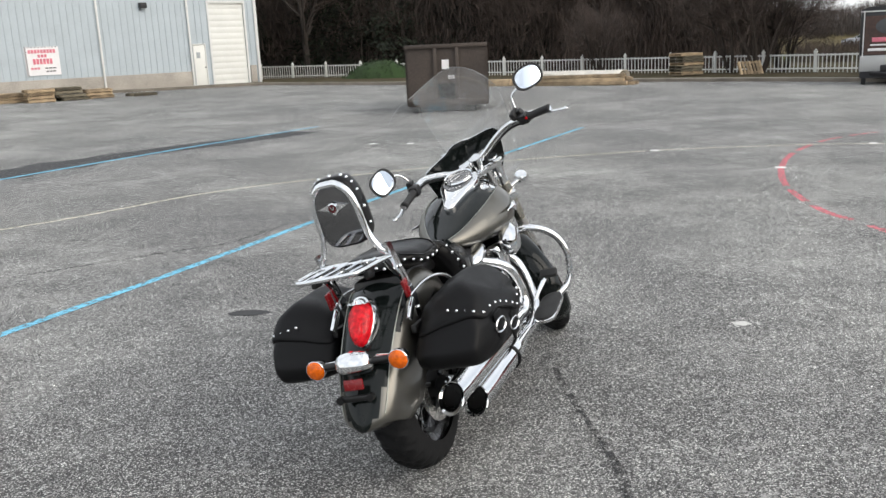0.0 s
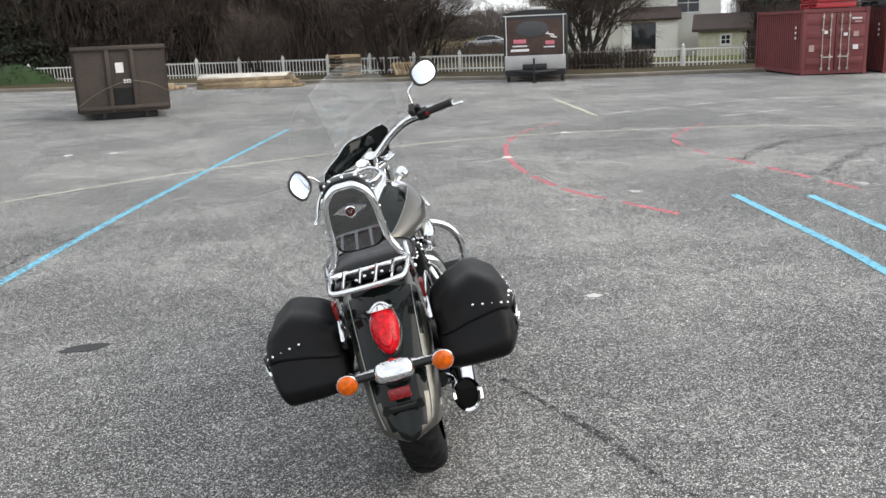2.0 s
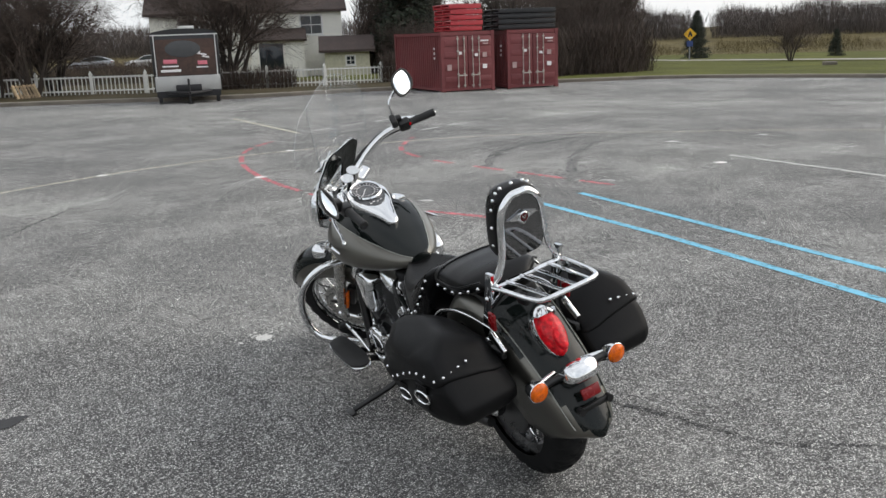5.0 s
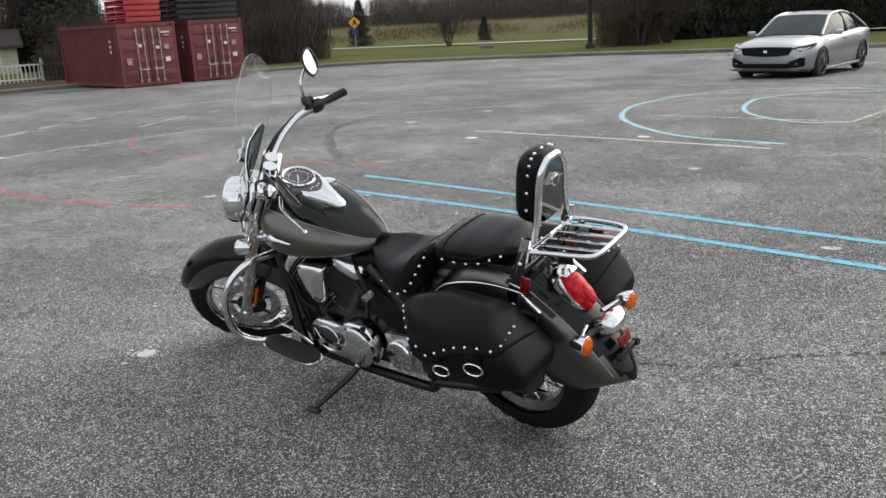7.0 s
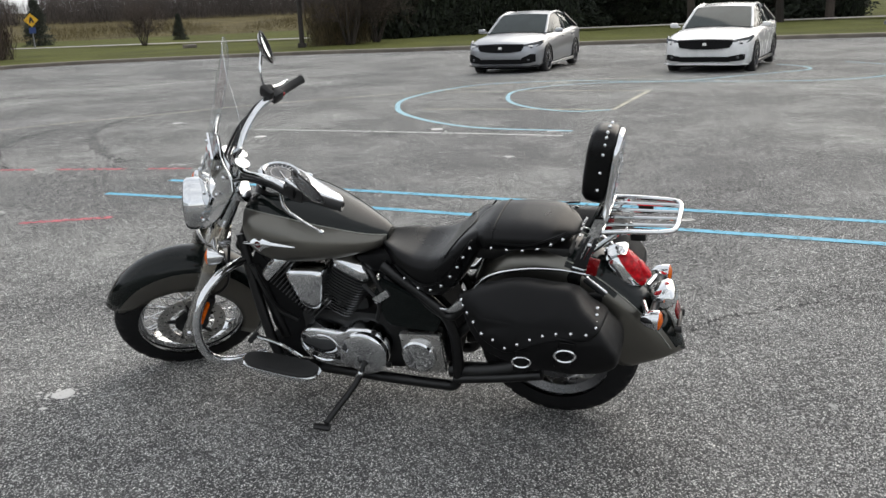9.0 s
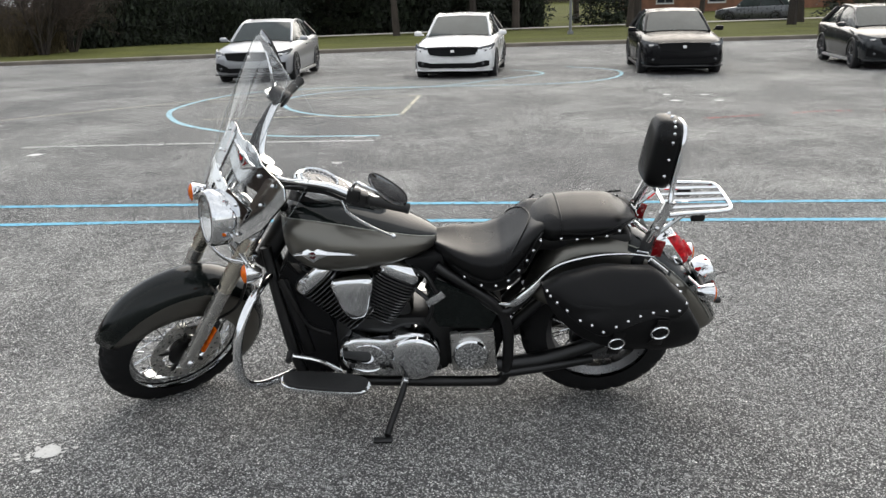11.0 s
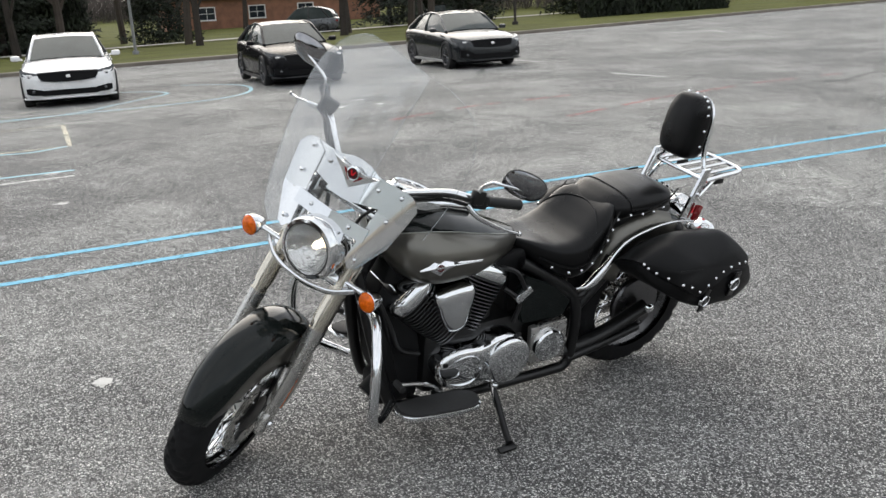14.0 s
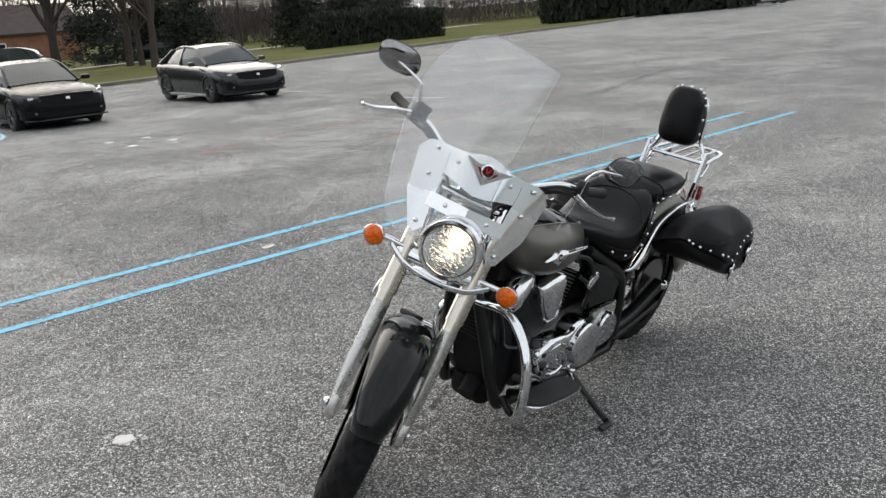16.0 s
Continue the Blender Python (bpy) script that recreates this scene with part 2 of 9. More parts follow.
def thing(name, m, label, category, group="", kind=""):
    ob = new(name)
    ob.empty_display_size = 0.2
    ob.matrix_world = m
    return tagged(ob, label, category, group, kind)


def box(bm, center, size, turn=None, bevel=0.0, mat=0):
    m = Matrix.Translation(center) @ (turn.to_4x4() if turn else Matrix()) @ Matrix.Diagonal((*size, 1))
    made = bmesh.ops.create_cube(bm, size=1.0, matrix=m)
    faces = {f for v in made["verts"] for f in v.link_faces}
    if bevel:
        edges = {e for v in made["verts"] for e in v.link_edges}
        done = bmesh.ops.bevel(bm, geom=list(edges), offset=bevel, segments=2, affect="EDGES", profile=0.5)
        faces = set(done["faces"]) | {f for f in faces if f.is_valid}
    for f in faces:
        f.material_index = mat
    return bm


def one_box(center, size, turn=None, bevel=0.0):
    return box(bmesh.new(), center, size, turn, bevel)


def ring_faces(bm, rings, closed=True, caps=True, mat=0):
    """Skin a list of rings of points."""
    rows = [[bm.verts.new(p) for p in r] for r in rings]
    count = len(rows[0])
    for a, b in zip(rows, rows[1:]):
        for i in range(count if closed else count - 1):
            j = (i + 1) % count
            try:
                f = bm.faces.new((a[i], a[j], b[j], b[i]))
                f.material_index = mat
            except ValueError:
                pass
    if caps and closed:
        for r, flip in ((rows[0], True), (rows[-1], False)):
            f = bm.faces.new(list(reversed(r)) if flip else r)
            f.material_index = mat
    return bm


def spline(points, n=8):
    """Points of a smooth curve through the given ones."""
    ps = [Vector(p) for p in points]
    if len(ps) < 3:
        return ps
    out = []
    ext = [2 * ps[0] - ps[1], *ps, 2 * ps[-1] - ps[-2]]
    for i in range(1, len(ext) - 2):
        a, b, c, d = ext[i - 1:i + 3]
        for k in range(n):
            t = k / n
            out.append(0.5 * (2 * b + (c - a) * t + (2 * a - 5 * b + 4 * c - d) * t * t + (3 * b - a - 3 * c + d) * t ** 3))
    out.append(ps[-1])
    return out


def tube(bm, points, radius, n=10, caps=True, squash=1.0, mat=0):
    ps = [Vector(p) for p in points]
    rads = radius if isinstance(radius, (list, tuple)) else [radius] * len(ps)
    if len(rads) != len(ps):
        rads = [rads[0] + (rads[-1] - rads[0]) * i / (len(ps) - 1) for i in range(len(ps))]
    tang = [(ps[min(i + 1, len(ps) - 1)] - ps[max(i - 1, 0)]).normalized() for i in range(len(ps))]
    side = tang[0].orthogonal().normalized()
    rings = []
    for p, t, r in zip(ps, tang, rads):
        side = (side - t * side.dot(t)).normalized()
        up = t.cross(side)
        rings.append([p + side * (r * math.cos(2 * math.pi * k / n)) + up * (r * squash * math.sin(2 * math.pi * k / n)) for k in range(n)])
    return ring_faces(bm, rings, True, caps, mat)


def lathe(bm, profile, m, n=24, mat=0):
    """Turn a profile of (radius, height) round the z axis of m."""
    rings = [[m @ Vector((r * math.cos(2 * math.pi * k / n), r * math.sin(2 * math.pi * k / n), h)) for k in range(n)] for r, h in profile]
    return ring_faces(bm, rings, True, True, mat)


def plate(bm, outline, depth, m=None, mat=0):
    """A flat outline in x and y with a thickness along z, in the frame m."""
    m = m or Matrix()
    return ring_faces(bm, [[m @ Vector((x, y, 0)) for x, y in outline], [m @ Vector((x, y, depth)) for x, y in outline]], True, True, mat)


def axis_frame(origin, z_axis, x_hint=(1, 0, 0)):
    z = Vector(z_axis).normalized()
    x = Vector(x_hint)
    x = (x - z * x.dot(z)).normalized()
    y = z.cross(x)
    return Matrix(((x.x, y.x, z.x, origin[0]), (x.y, y.y, z.y, origin[1]), (x.z, y.z, z.z, origin[2]), (0, 0, 0, 1)))


# ---- ground: a car park that falls gently to the east ----
CX, CY = 0.2, 3.9


def ground_z(x, y):
    r = math.hypot(x - CX, y - CY) + 1e-6
    u = (x - CX) * math.sin(radians(76)) + (y - CY) * math.cos(radians(76))
    p = 1.5 * math.log1p(math.exp(min((r - 9) / 1.5, 60)))
    swell = 0.095 * math.exp(-((x - 11.5) ** 2 + (y - 0.5) ** 2) / 36.0)
    return -0.018 * u / r * min(p, 58) + 0.014 * max(0.0, min(r, 260) - 85) + swell


KERB = [(-9.0, 45.6), (-2.0, 40.2), (5.3, 36.2), (11.0, 31.9), (15.6, 26.9), (20.6, 25.0), (28.4, 20.7), (31.6, 17.0), (31.2, 8.2), (29.9, 4.2), (28.4, -4.4), (26.0, -11.0),
        (22.6, -18.0), (18.6, -29.0), (15.0, -40.0), (11.0, -52.0), (6.5, -70.0), (-20.0, -72.0), (-45.0, -30.0), (-48.0, 5.0), (-30.0, 28.0), (-19.5, 38.2)]
kerb_line = [Vector((p.x, p.y, 0)) for p in spline([(x, y, 0) for x, y in KERB], 10)]


def kerb_radius(theta):
    d = Vector((math.cos(theta), math.sin(theta)))
    best = 60.0
    n = len(kerb_line)
    for i in range(n):
        a, b = kerb_line[i], kerb_line[(i + 1) % n]
        ax, ay, bx, by = a.x - CX, a.y - CY, b.x - CX, b.y - CY
        ex, ey = bx - ax, by - ay
        den = d.x * ey - d.y * ex
        if abs(den) < 1e-9:
            continue
        s = (ax * ey - ay * ex) / den
        k = (ax * d.y - ay * d.x) / den
        if s > 0 and -1e-6 <= k <= 1 + 1e-6:
            best = s if best == 60.0 else max(best, s)
    return best


STEPS = 300
angles = [2 * math.pi * i / STEPS for i in range(STEPS)]
edge_r = [kerb_radius(a) for a in angles]


def polar(i, r):
    x, y = CX + r * math.cos(angles[i]), CY + r * math.sin(angles[i])
    return x, y


bm = bmesh.new()
fr = [0.00001] + [k / 24 for k in range(1, 25)]
ring_faces(bm, [[Vector((*polar(i, edge_r[i] * f), ground_z(*polar(i, edge_r[i] * f)))) for i in range(STEPS)] for f in fr], True, False)
road = part("road", bm, ASPHALT)
tagged(road, "worn grey asphalt car park with pale stone chips", "asphalt", kind="structure")

bm = bmesh.new()
rows = []
for out, up, mt in ((-0.012, -0.05, 1), (0.0, 0.11, 1), (0.03, 0.135, 0), (0.17, 0.14, 0), (0.19, 0.06, 0)):
    rows.append([Vector((*polar(i, edge_r[i] + out), ground_z(*polar(i, edge_r[i])) + up)) for i in range(STEPS)])
ring_faces(bm, rows, True, False)
bm.faces.ensure_lookup_table()
# darker concrete on the upright face and front edge, paler on top
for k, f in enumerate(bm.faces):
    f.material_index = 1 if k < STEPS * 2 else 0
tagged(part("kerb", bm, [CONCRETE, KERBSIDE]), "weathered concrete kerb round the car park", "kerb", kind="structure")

bm = bmesh.new()
rows = [[Vector((*polar(i, edge_r[i] + 0.16), ground_z(*polar(i, edge_r[i])) + 0.09)) for i in range(STEPS)]]
for d in (0.6, 1.5, 3, 5, 8, 12, 18, 26, 36, 50, 70, 100, 140, 200, 320, 600, 1400):
    row = []
    for i in range(STEPS):
        x, y = polar(i, edge_r[i] + d)
        lump = 0.10 * noise.noise(Vector((x * 0.13, y * 0.13, 0))) + 0.03 * noise.noise(Vector((x * 0.6, y * 0.6, 3)))
        row.append(Vector((x, y, ground_z(x, y) + 0.10 + lump * min(1, d / 3))))
    rows.append(row)
ring_faces(bm, rows, True, False)
bm.faces.ensure_lookup_table()
for f in bm.faces:
    c = f.calc_center_median()
    if math.hypot(c.x - CX, c.y - CY) > 78 and c.x > 30 and c.y > -10:
        f.material_index = 1
    elif c.y > 25 and c.x < 34 - 0.4 * (c.y - 25):
        f.material_index = 2
tagged(part("ground", bm, [GRASS, DRYGRASS, LITTER]), "short winter grass with dry patches", "grass", kind="structure")


def ribbon(points, width, lift, close=False, dash=None, wobble=0.0):
    """A flat painted strip that follows the ground."""
    bm = bmesh.new()
    ps = [Vector((x, y, 0)) for x, y in points]
    if close:
        ps.append(ps[0].copy())
    dense = []
    for a, b in zip(ps, ps[1:]):
        k = max(1, int((b - a).length / 0.4))
        dense += [a + (b - a) * (i / k) for i in range(k)]
    dense.append(ps[-1])
    run, last = 0.0, None
    for i, p in enumerate(dense):
        t = (dense[min(i + 1, len(dense) - 1)] - dense[max(i - 1, 0)]).normalized()
        s = Vector((-t.y, t.x, 0)) * (width / 2 * (1 + wobble * noise.noise(p * 3.0)))
        pair = []
        for q in (p + s, p - s):
            pair.append(bm.verts.new((q.x, q.y, ground_z(q.x, q.y) + lift)))
        if last:
            run += (p - dense[i - 1]).length
            if not dash or (run % (dash[0] + dash[1])) < dash[0]:
                bm.faces.new((last[0], last[1], pair[1], pair[0]))
        last = pair
    return bm


def line(points, width, material, label, **kw):
    smooth = kw.pop("smooth", 0)
    if smooth:
        points = [(p.x, p.y) for p in spline([(x, y, 0) for x, y in points], smooth)]
    ob = part("painted_line", ribbon(points, width, kw.pop("lift", 0.004), **kw), material, smooth=0)
    return tagged(ob, label, "road marking", "road markings", "structure")


line([(-3.2, 3.65), (-2.02, 6.1), (-0.75, 8.9), (2.62, 15.85)], 0.075, WORNCYAN, "long cyan line painted on the asphalt")
line([(4.32, 6.36), (3.5, 4.3), (1.46, -0.1), (-0.75, -4.75)], 0.075, CYAN, "long cyan line painted on the asphalt")
line([(4.80, 5.95), (4.2, 4.6), (1.88, -0.5), (-0.15, -4.9)], 0.075, CYAN, "long cyan line painted on the asphalt")
line([(-6.6, 10.9), (-4.36, 15.2), (-2.5, 18.5)], 0.09, CYAN, "faded cyan line painted on the asphalt")
line([(-7.0, 6.6), (-4.23, 8.25), (-2.61, 10.03), (-0.91, 10.95), (0.9, 11.6), (3.0, 11.98), (4.5, 11.95), (5.9, 11.68), (8.3, 10.5), (9.6, 9.05), (10.25, 7.6), (10.9, 6.4), (11.8, 3.0), (12.9, -0.8)],
     0.06, CREAM, "thin yellowed white line curving over the asphalt", smooth=6)
line([(3.41, 5.98), (3.33, 6.8), (3.27, 7.42), (3.47, 8.65), (3.95, 10.0), (4.65, 11.3), (5.65, 12.5), (6.8, 13.25)], 0.07, RED, "dashed red arc painted on the asphalt", smooth=6, dash=(0.75, 0.22))
line([(5.35, 5.9), (5.6, 7.2), (5.75, 7.95), (6.05, 9.15), (6.75, 10.28), (8.1, 11.3)], 0.07, RED, "dashed red arc painted on the asphalt", smooth=6, dash=(0.6, 0.3))
line([(6.02, -2.0), (5.92, -3.64), (5.2, -5.6)], 0.09, FADEDRED, "faded red line on the asphalt", dash=(0.9, 0.4))
line([(4.1, -3.2), (3.92, -5.2), (3.4, -7.4), (2.6, -9.0)], 0.09, FADEDRED, "faded red line on the asphalt", dash=(1.0, 0.5))
# key of the court: two nested cyan arcs with cream straights
line([(6.58, 1.97), (7.16, 3.04), (8.19, 3.73), (9.33, 4.03), (10.8, 3.87), (12.42, 2.73), (12.42, 1.11), (11.76, 0.16), (10.99, -2.13), (11.23, -3.55), (12.37, -4.71), (13.8, -5.33), (15.37, -5.08)],
     0.075, PALECYAN, "pale cyan court arc painted on the asphalt", smooth=8)
line([(8.13, 1.25), (8.16, 1.78), (8.8, 2.26), (9.73, 2.43), (10.99, 2.16), (11.66, 1.11), (11.57, -0.6), (12.23, -1.75), (12.8, -2.7), (13.36, -3.46), (14.23, -3.74), (15.18, -3.55)],
     0.065, PALECYAN, "pale cyan inner court arc on the asphalt", smooth=8)
line([(7.88, 5.76), (6.3, 2.12)], 0.06, WHITE, "straight white line on the asphalt")
line([(9.09, 3.66), (8.13, 1.21), (10.14, 0.27)], 0.06, CREAM, "cream court line with a corner")
line([(10.14, 0.27), (11.35, 3.36)], 0.05, CREAM, "thin cream court line on the asphalt")
line([(11.81, -0.64), (14.36, 2.84)], 0.05, WHITE, "thin white court line on the asphalt")
line([(14.75, 13.56), (16.44, 11.86), (17.67, 9.34), (18.1, 6.0), (18.06, 3.28)], 0.07, WHITE, "thin white line on the asphalt", smooth=5)
line([(8.08, 13.94), (9.86, 14.32), (11.92, 14.6), (13.86, 14.04), (16.38, 12.57)], 0.08, WHITE, "broken white line on the asphalt", smooth=5, dash=(0.8, 0.45))
line([(9.14, 12.04), (10.71, 12.27), (12.58, 11.93), (14.23, 11.09)], 0.07, WHITE, "broken white line on the asphalt", smooth=5, dash=(0.7, 0.5))
line([(9.71, 18.53), (7.8, 13.86)], 0.09, CREAM, "short cream line on the asphalt")
line([(6.56, -8.61), (5.22, -8.11)], 0.09, WHITE, "short white bay line on the asphalt")
line([(11.45, -11.92), (9.75, -11.04)], 0.09, WHITE, "short white bay line on the asphalt")
line([(12.68, -22.06), (11.14, -23.34), (9.9, -21.8)], 0.1, WHITE, "white bay corner line on the asphalt")


def blot(x, y, rx, ry, material, label, seed, name="paint_spot", lift=0.005):
    bm = bmesh.new()
    ring = []
    for k in range(28):
        a = 2 * math.pi * k / 28
        w = 1 + 0.28 * noise.noise(Vector((math.cos(a) * 1.7, math.sin(a) * 1.7, seed * 7.3)))
        px, py = x + rx * w * math.cos(a), y + ry * w * math.sin(a)
        ring.append(bm.verts.new((px, py, ground_z(px, py) + lift)))
    bm.faces.new(ring)
    return tagged(part(name, bm, material, smooth=0), label, "paint spot", "paint spots", "structure")


for k, (x, y, rx, ry) in enumerate([(1.54, 4.5, 0.06, 0.085), (3.74, 7.04, 0.07, 0.11), (2.62, 1.81, 0.05, 0.085), (5.57, 6.09, 0.08, 0.12), (5.22, 2.79, 0.07, 0.1), (6.6, 2.19, 0.08, 0.1)]):
    if k:
        blot(x, y, rx * 0.68, ry * 0.68, SPOT, "worn white paint spot on the asphalt", k)
for k, (x, y) in enumerate([(8.46, -3.1), (7.72, -2.75), (8.2, -3.6), (7.47, -3.3), (7.15, 3.48), (10.2, 6.25), (8.95, 7.05), (7.24, 5.58), (-1.08, 14.53), (-0.45, 14.31), (2.97, 11.98), (5.86, 11.75), (3.89, 9.9)]):
    blot(x, y, 0.065, 0.075, FRESHSPOT, "small white paint spot on the asphalt", 60 + k)
SKID = paint_material("dark_tyre_marks", (0.04, 0.04, 0.042), 0.46)
CRACK = paint_material("tarred_crack", (0.03, 0.03, 0.031), 0.475)
WET = paint_material("dark_wet_stain", (0.03, 0.031, 0.033), 0.56)
line([(0.51, 3.95), (0.52, 3.68), (0.57, 3.21), (0.60, 2.90), (0.60, 2.42), (0.78, 2.15), (0.95, 1.6)], 0.03, CRACK, "dark tarred crack in the asphalt", smooth=5, wobble=1.2, lift=0.003)
line([(-3.2, 6.3), (-2.17, 6.96), (-1.8, 7.16), (-1.38, 7.88), (-0.81, 8.40), (-0.29, 8.55), (0.53, 9.15), (1.6, 10.0)], 0.04, CRACK, "dark tarred crack in the asphalt", smooth=5, wobble=1.2, lift=0.003)
line([(1.6, 10.08), (3.08, 9.9), (5.1, 10.0), (7.9, 9.07), (8.6, 8.71)], 0.035, CRACK, "thin dark crack in the asphalt", smooth=5, wobble=1.2, lift=0.003)
for pts in ([(5.89, 6.75), (6.76, 7.3), (8.1, 7.92), (9.22, 8.08), (10.38, 7.88), (10.9, 7.22)], [(5.79, 7.95), (6.85, 8.57), (7.71, 8.81), (9.0, 8.7)], [(2.83, -7.24), (2.32, -7.88), (2.18, -9.17), (1.73, -11.71), (0.55, -13.72), (-0.6, -14.11)],
            [(0.37, -8.4), (-0.65, -9.83), (-2.23, -11.1)], [(8.86, -7.56), (10.12, -9.26), (10.27, -10.54)]):
    line(pts, 0.14, SKID, "faint dark curved tyre mark", smooth=6, wobble=0.5, lift=0.0025)
line([(-7.6, 10.4), (-6.0, 13.0), (-5.0, 14.6), (-3.4, 16.4), (-2.6, 17.4)], 0.95, WET, "dark damp stain on the asphalt", smooth=5, wobble=0.8, lift=0.0025)
blot(-1.2, 5.1, 0.13, 0.06, TAR, "dark oil stain on the asphalt", 20, "oil_stain", 0.003)


def dust_patch(x, y, r, seed, count=0, material=None, label="pale dusty bleached patch on the asphalt"):
    """Pale dust and bleached chips strewn thinly over the asphalt."""
    rng = random.Random(seed)
    verts, faces = [], []
    for _ in range(count or int(650 * r / 0.4)):
        px, py = x + rng.gauss(0, r * 0.5), y + rng.gauss(0, r * 0.5)
        q = rng.uniform(0.003, 0.011) * (1.5 if rng.random() < 0.15 else 1.0)
        k = len(verts)
        a0 = rng.uniform(0, 6.28)
        for i in range(6):
            w = q * rng.uniform(0.5, 1.3)
            vx, vy = px + w * math.cos(a0 + i * 1.047), py + w * math.sin(a0 + i * 1.047)
            verts.append((vx, vy, ground_z(vx, vy) + 0.0018))
        faces.append(tuple(range(k, k + 6)))
    me = bpy.data.meshes.new("dust_patch")
    me.from_pydata(verts, [], faces)
    me.materials.append(material or DUSTPALE)
    return tagged(new("dust_patch", me), label, "dust", "", "stuff")


DUSTPALE = paint_material("pale_dust", (0.37, 0.365, 0.355), 0.46)
for k, (x, y, r) in enumerate([(1.34, 4.13, 0.3), (1.03, 4.57, 0.6), (1.65, 4.37, 0.5), (1.46, 3.63, 0.4), (0.03, 1.28, 0.3), (-0.46, 2.14, 0.6), (0.81, 5.05, 0.5), (-0.14, 4.29, 0.4), (-0.84, 3.21, 0.3), (0.8, 5.61, 0.6), (0.26, 5.69, 0.5), (0.92, 2.82, 0.4), (1.59, 2.37, 0.3), (1.49, 3.18, 0.6), (1.43, 3.33, 0.5), (1.63, 4.16, 0.4), (0.51, 3.2, 0.3), (1.35, 2.72, 0.6), (-1.45, 3.86, 0.5), (0.44, 1.86, 0.4), (-0.44, 2.38, 0.3), (0.55, 5.14, 0.6), (-0.52, 1.77, 0.5)]):
    dust_patch(x, y, r, 40 + k)
POWDER = paint_material("white_powder", (0.60, 0.59, 0.565), 0.66)
for x, y, r, seed in ((1.585, 4.46, 0.045, 90), (0.22, 5.07, 0.050, 95)):
    blot(x, y, r, r * 0.85, POWDER, "smudge of white powder on the asphalt", seed, "powder_smudge", 0.003)
    dust_patch(x, y, r * 2.0, seed, 40, POWDER, "thin scatter of white powder on the asphalt")


# ---- metal building ----
RIBGAP = 0.305
bd = (Vector((-9.8, -8.2, 0))).normalized()
bn = Vector((-bd.y, bd.x, 0))
if bn.dot(Vector((0, -1, 0))) < 0:
    bn = -bn
bm_frame = Matrix(((bd.x, bn.x, 0, -9.4), (bd.y, bn.y, 0, 47.2), (0, 0, 1, 0), (0, 0, 0, 1)))
building = thing("warehouse", bm_frame, "pale blue-grey ribbed metal warehouse on a concrete base", "building")
bm = bmesh.new()
for s0, s1, z0, z1 in ((-0.2, 0.45, -0.5, 8.6), (0.45, 2.42, 4.15, 8.6), (2.42, 2.74, -0.5, 8.6), (2.74, 3.42, 2.15, 8.6), (3.42, 46.0, -0.5, 8.6)):
    box(bm, ((s0 + s1) / 2, -0.11, (z0 + z1) / 2), (s1 - s0, 0.2, z1 - z0))
    s = s0 + 0.08
    while s < s1 - 0.05:
        zb = 0.86 if s > 3.5 else max(z0, 0.0)
        box(bm, (s, 0.004, (zb + z1) / 2), (0.05, 0.035, z1 - zb))
        s += RIBGAP
box(bm, (-0.1, -15.2, 4.05), (0.2, 30.0, 9.1))
box(bm, (45.9, -15.2, 4.05), (0.2, 30.0, 9.1))
box(bm, (22.9, -30.1, 4.05), (46.2, 0.2, 9.1))
pieces("wall", "siding_rib", bm, SIDING, building)
part("concrete_base", one_box((24.6, 0.02, 0.19), (42.0, 0.06, 1.32), bevel=0.01), BLOCK, building, "stained bare concrete base")
bm = bmesh.new()
ring_faces(bm, [[Vector((-0.6, 0.4, 8.55)), Vector((-0.6, -15.2, 11.0)), Vector((-0.6, -30.6, 8.55)), Vector((-0.6, -30.6, 8.75)), Vector((-0.6, -15.2, 11.2)), Vector((-0.6, 0.4, 8.75))],
                [Vector((46.4, 0.4, 8.55)), Vector((46.4, -15.2, 11.0)), Vector((46.4, -30.6, 8.55)), Vector((46.4, -30.6, 8.75)), Vector((46.4, -15.2, 11.2)), Vector((46.4, 0.4, 8.75))]])
part("roof", bm, SIDING, building, smooth=0)
part("corner_trim", one_box((-0.19, 0.03, 4.1), (0.16, 0.10, 8.8), bevel=0.01), TRIMWHITE, building)
roll = part("roller_door", one_box((1.435, -0.08, 2.05), (1.95, 0.05, 4.18)), DOORWHITE, building, "white roller door, closed")
for k in range(14):
    part("panel", one_box((1.435, -0.05, 0.15 + 0.297 * k), (1.93, 0.03, 0.291), bevel=0.003), DOORWHITE, roll)
bm = bmesh.new()
box(bm, (0.42, 0.02, 2.08), (0.09, 0.08, 4.3))
box(bm, (2.45, 0.02, 2.08), (0.09, 0.08, 4.3))
box(bm, (1.435, 0.02, 4.2), (2.12, 0.09, 0.12))
part("door_surround", bm, TRIMWHITE, building, smooth=0)
part("stone_pier", one_box((0.16, 0.04, 0.4), (0.34, 0.1, 1.2), bevel=0.01), BLOCK, building)
pd = part("personnel_door", one_box((3.08, -0.03, 1.06), (0.62, 0.05, 2.12), bevel=0.008), DOORWHITE, building, "white steel personnel door, closed")
part("notice", one_box((3.16, 0.0, 1.62), (0.2, 0.012, 0.3)), surface("grey_notice", (0.35, 0.37, 0.38), 0.6), pd)
bm = bmesh.new()
lathe(bm, [(0.0, 0), (0.03, 0.0), (0.03, 0.05), (0.0, 0.055)], axis_frame((2.83, -0.005, 1.02), (0, 1, 0)), 12)
part("door_knob", bm, DARKSTEEL, pd)
bm = bmesh.new()
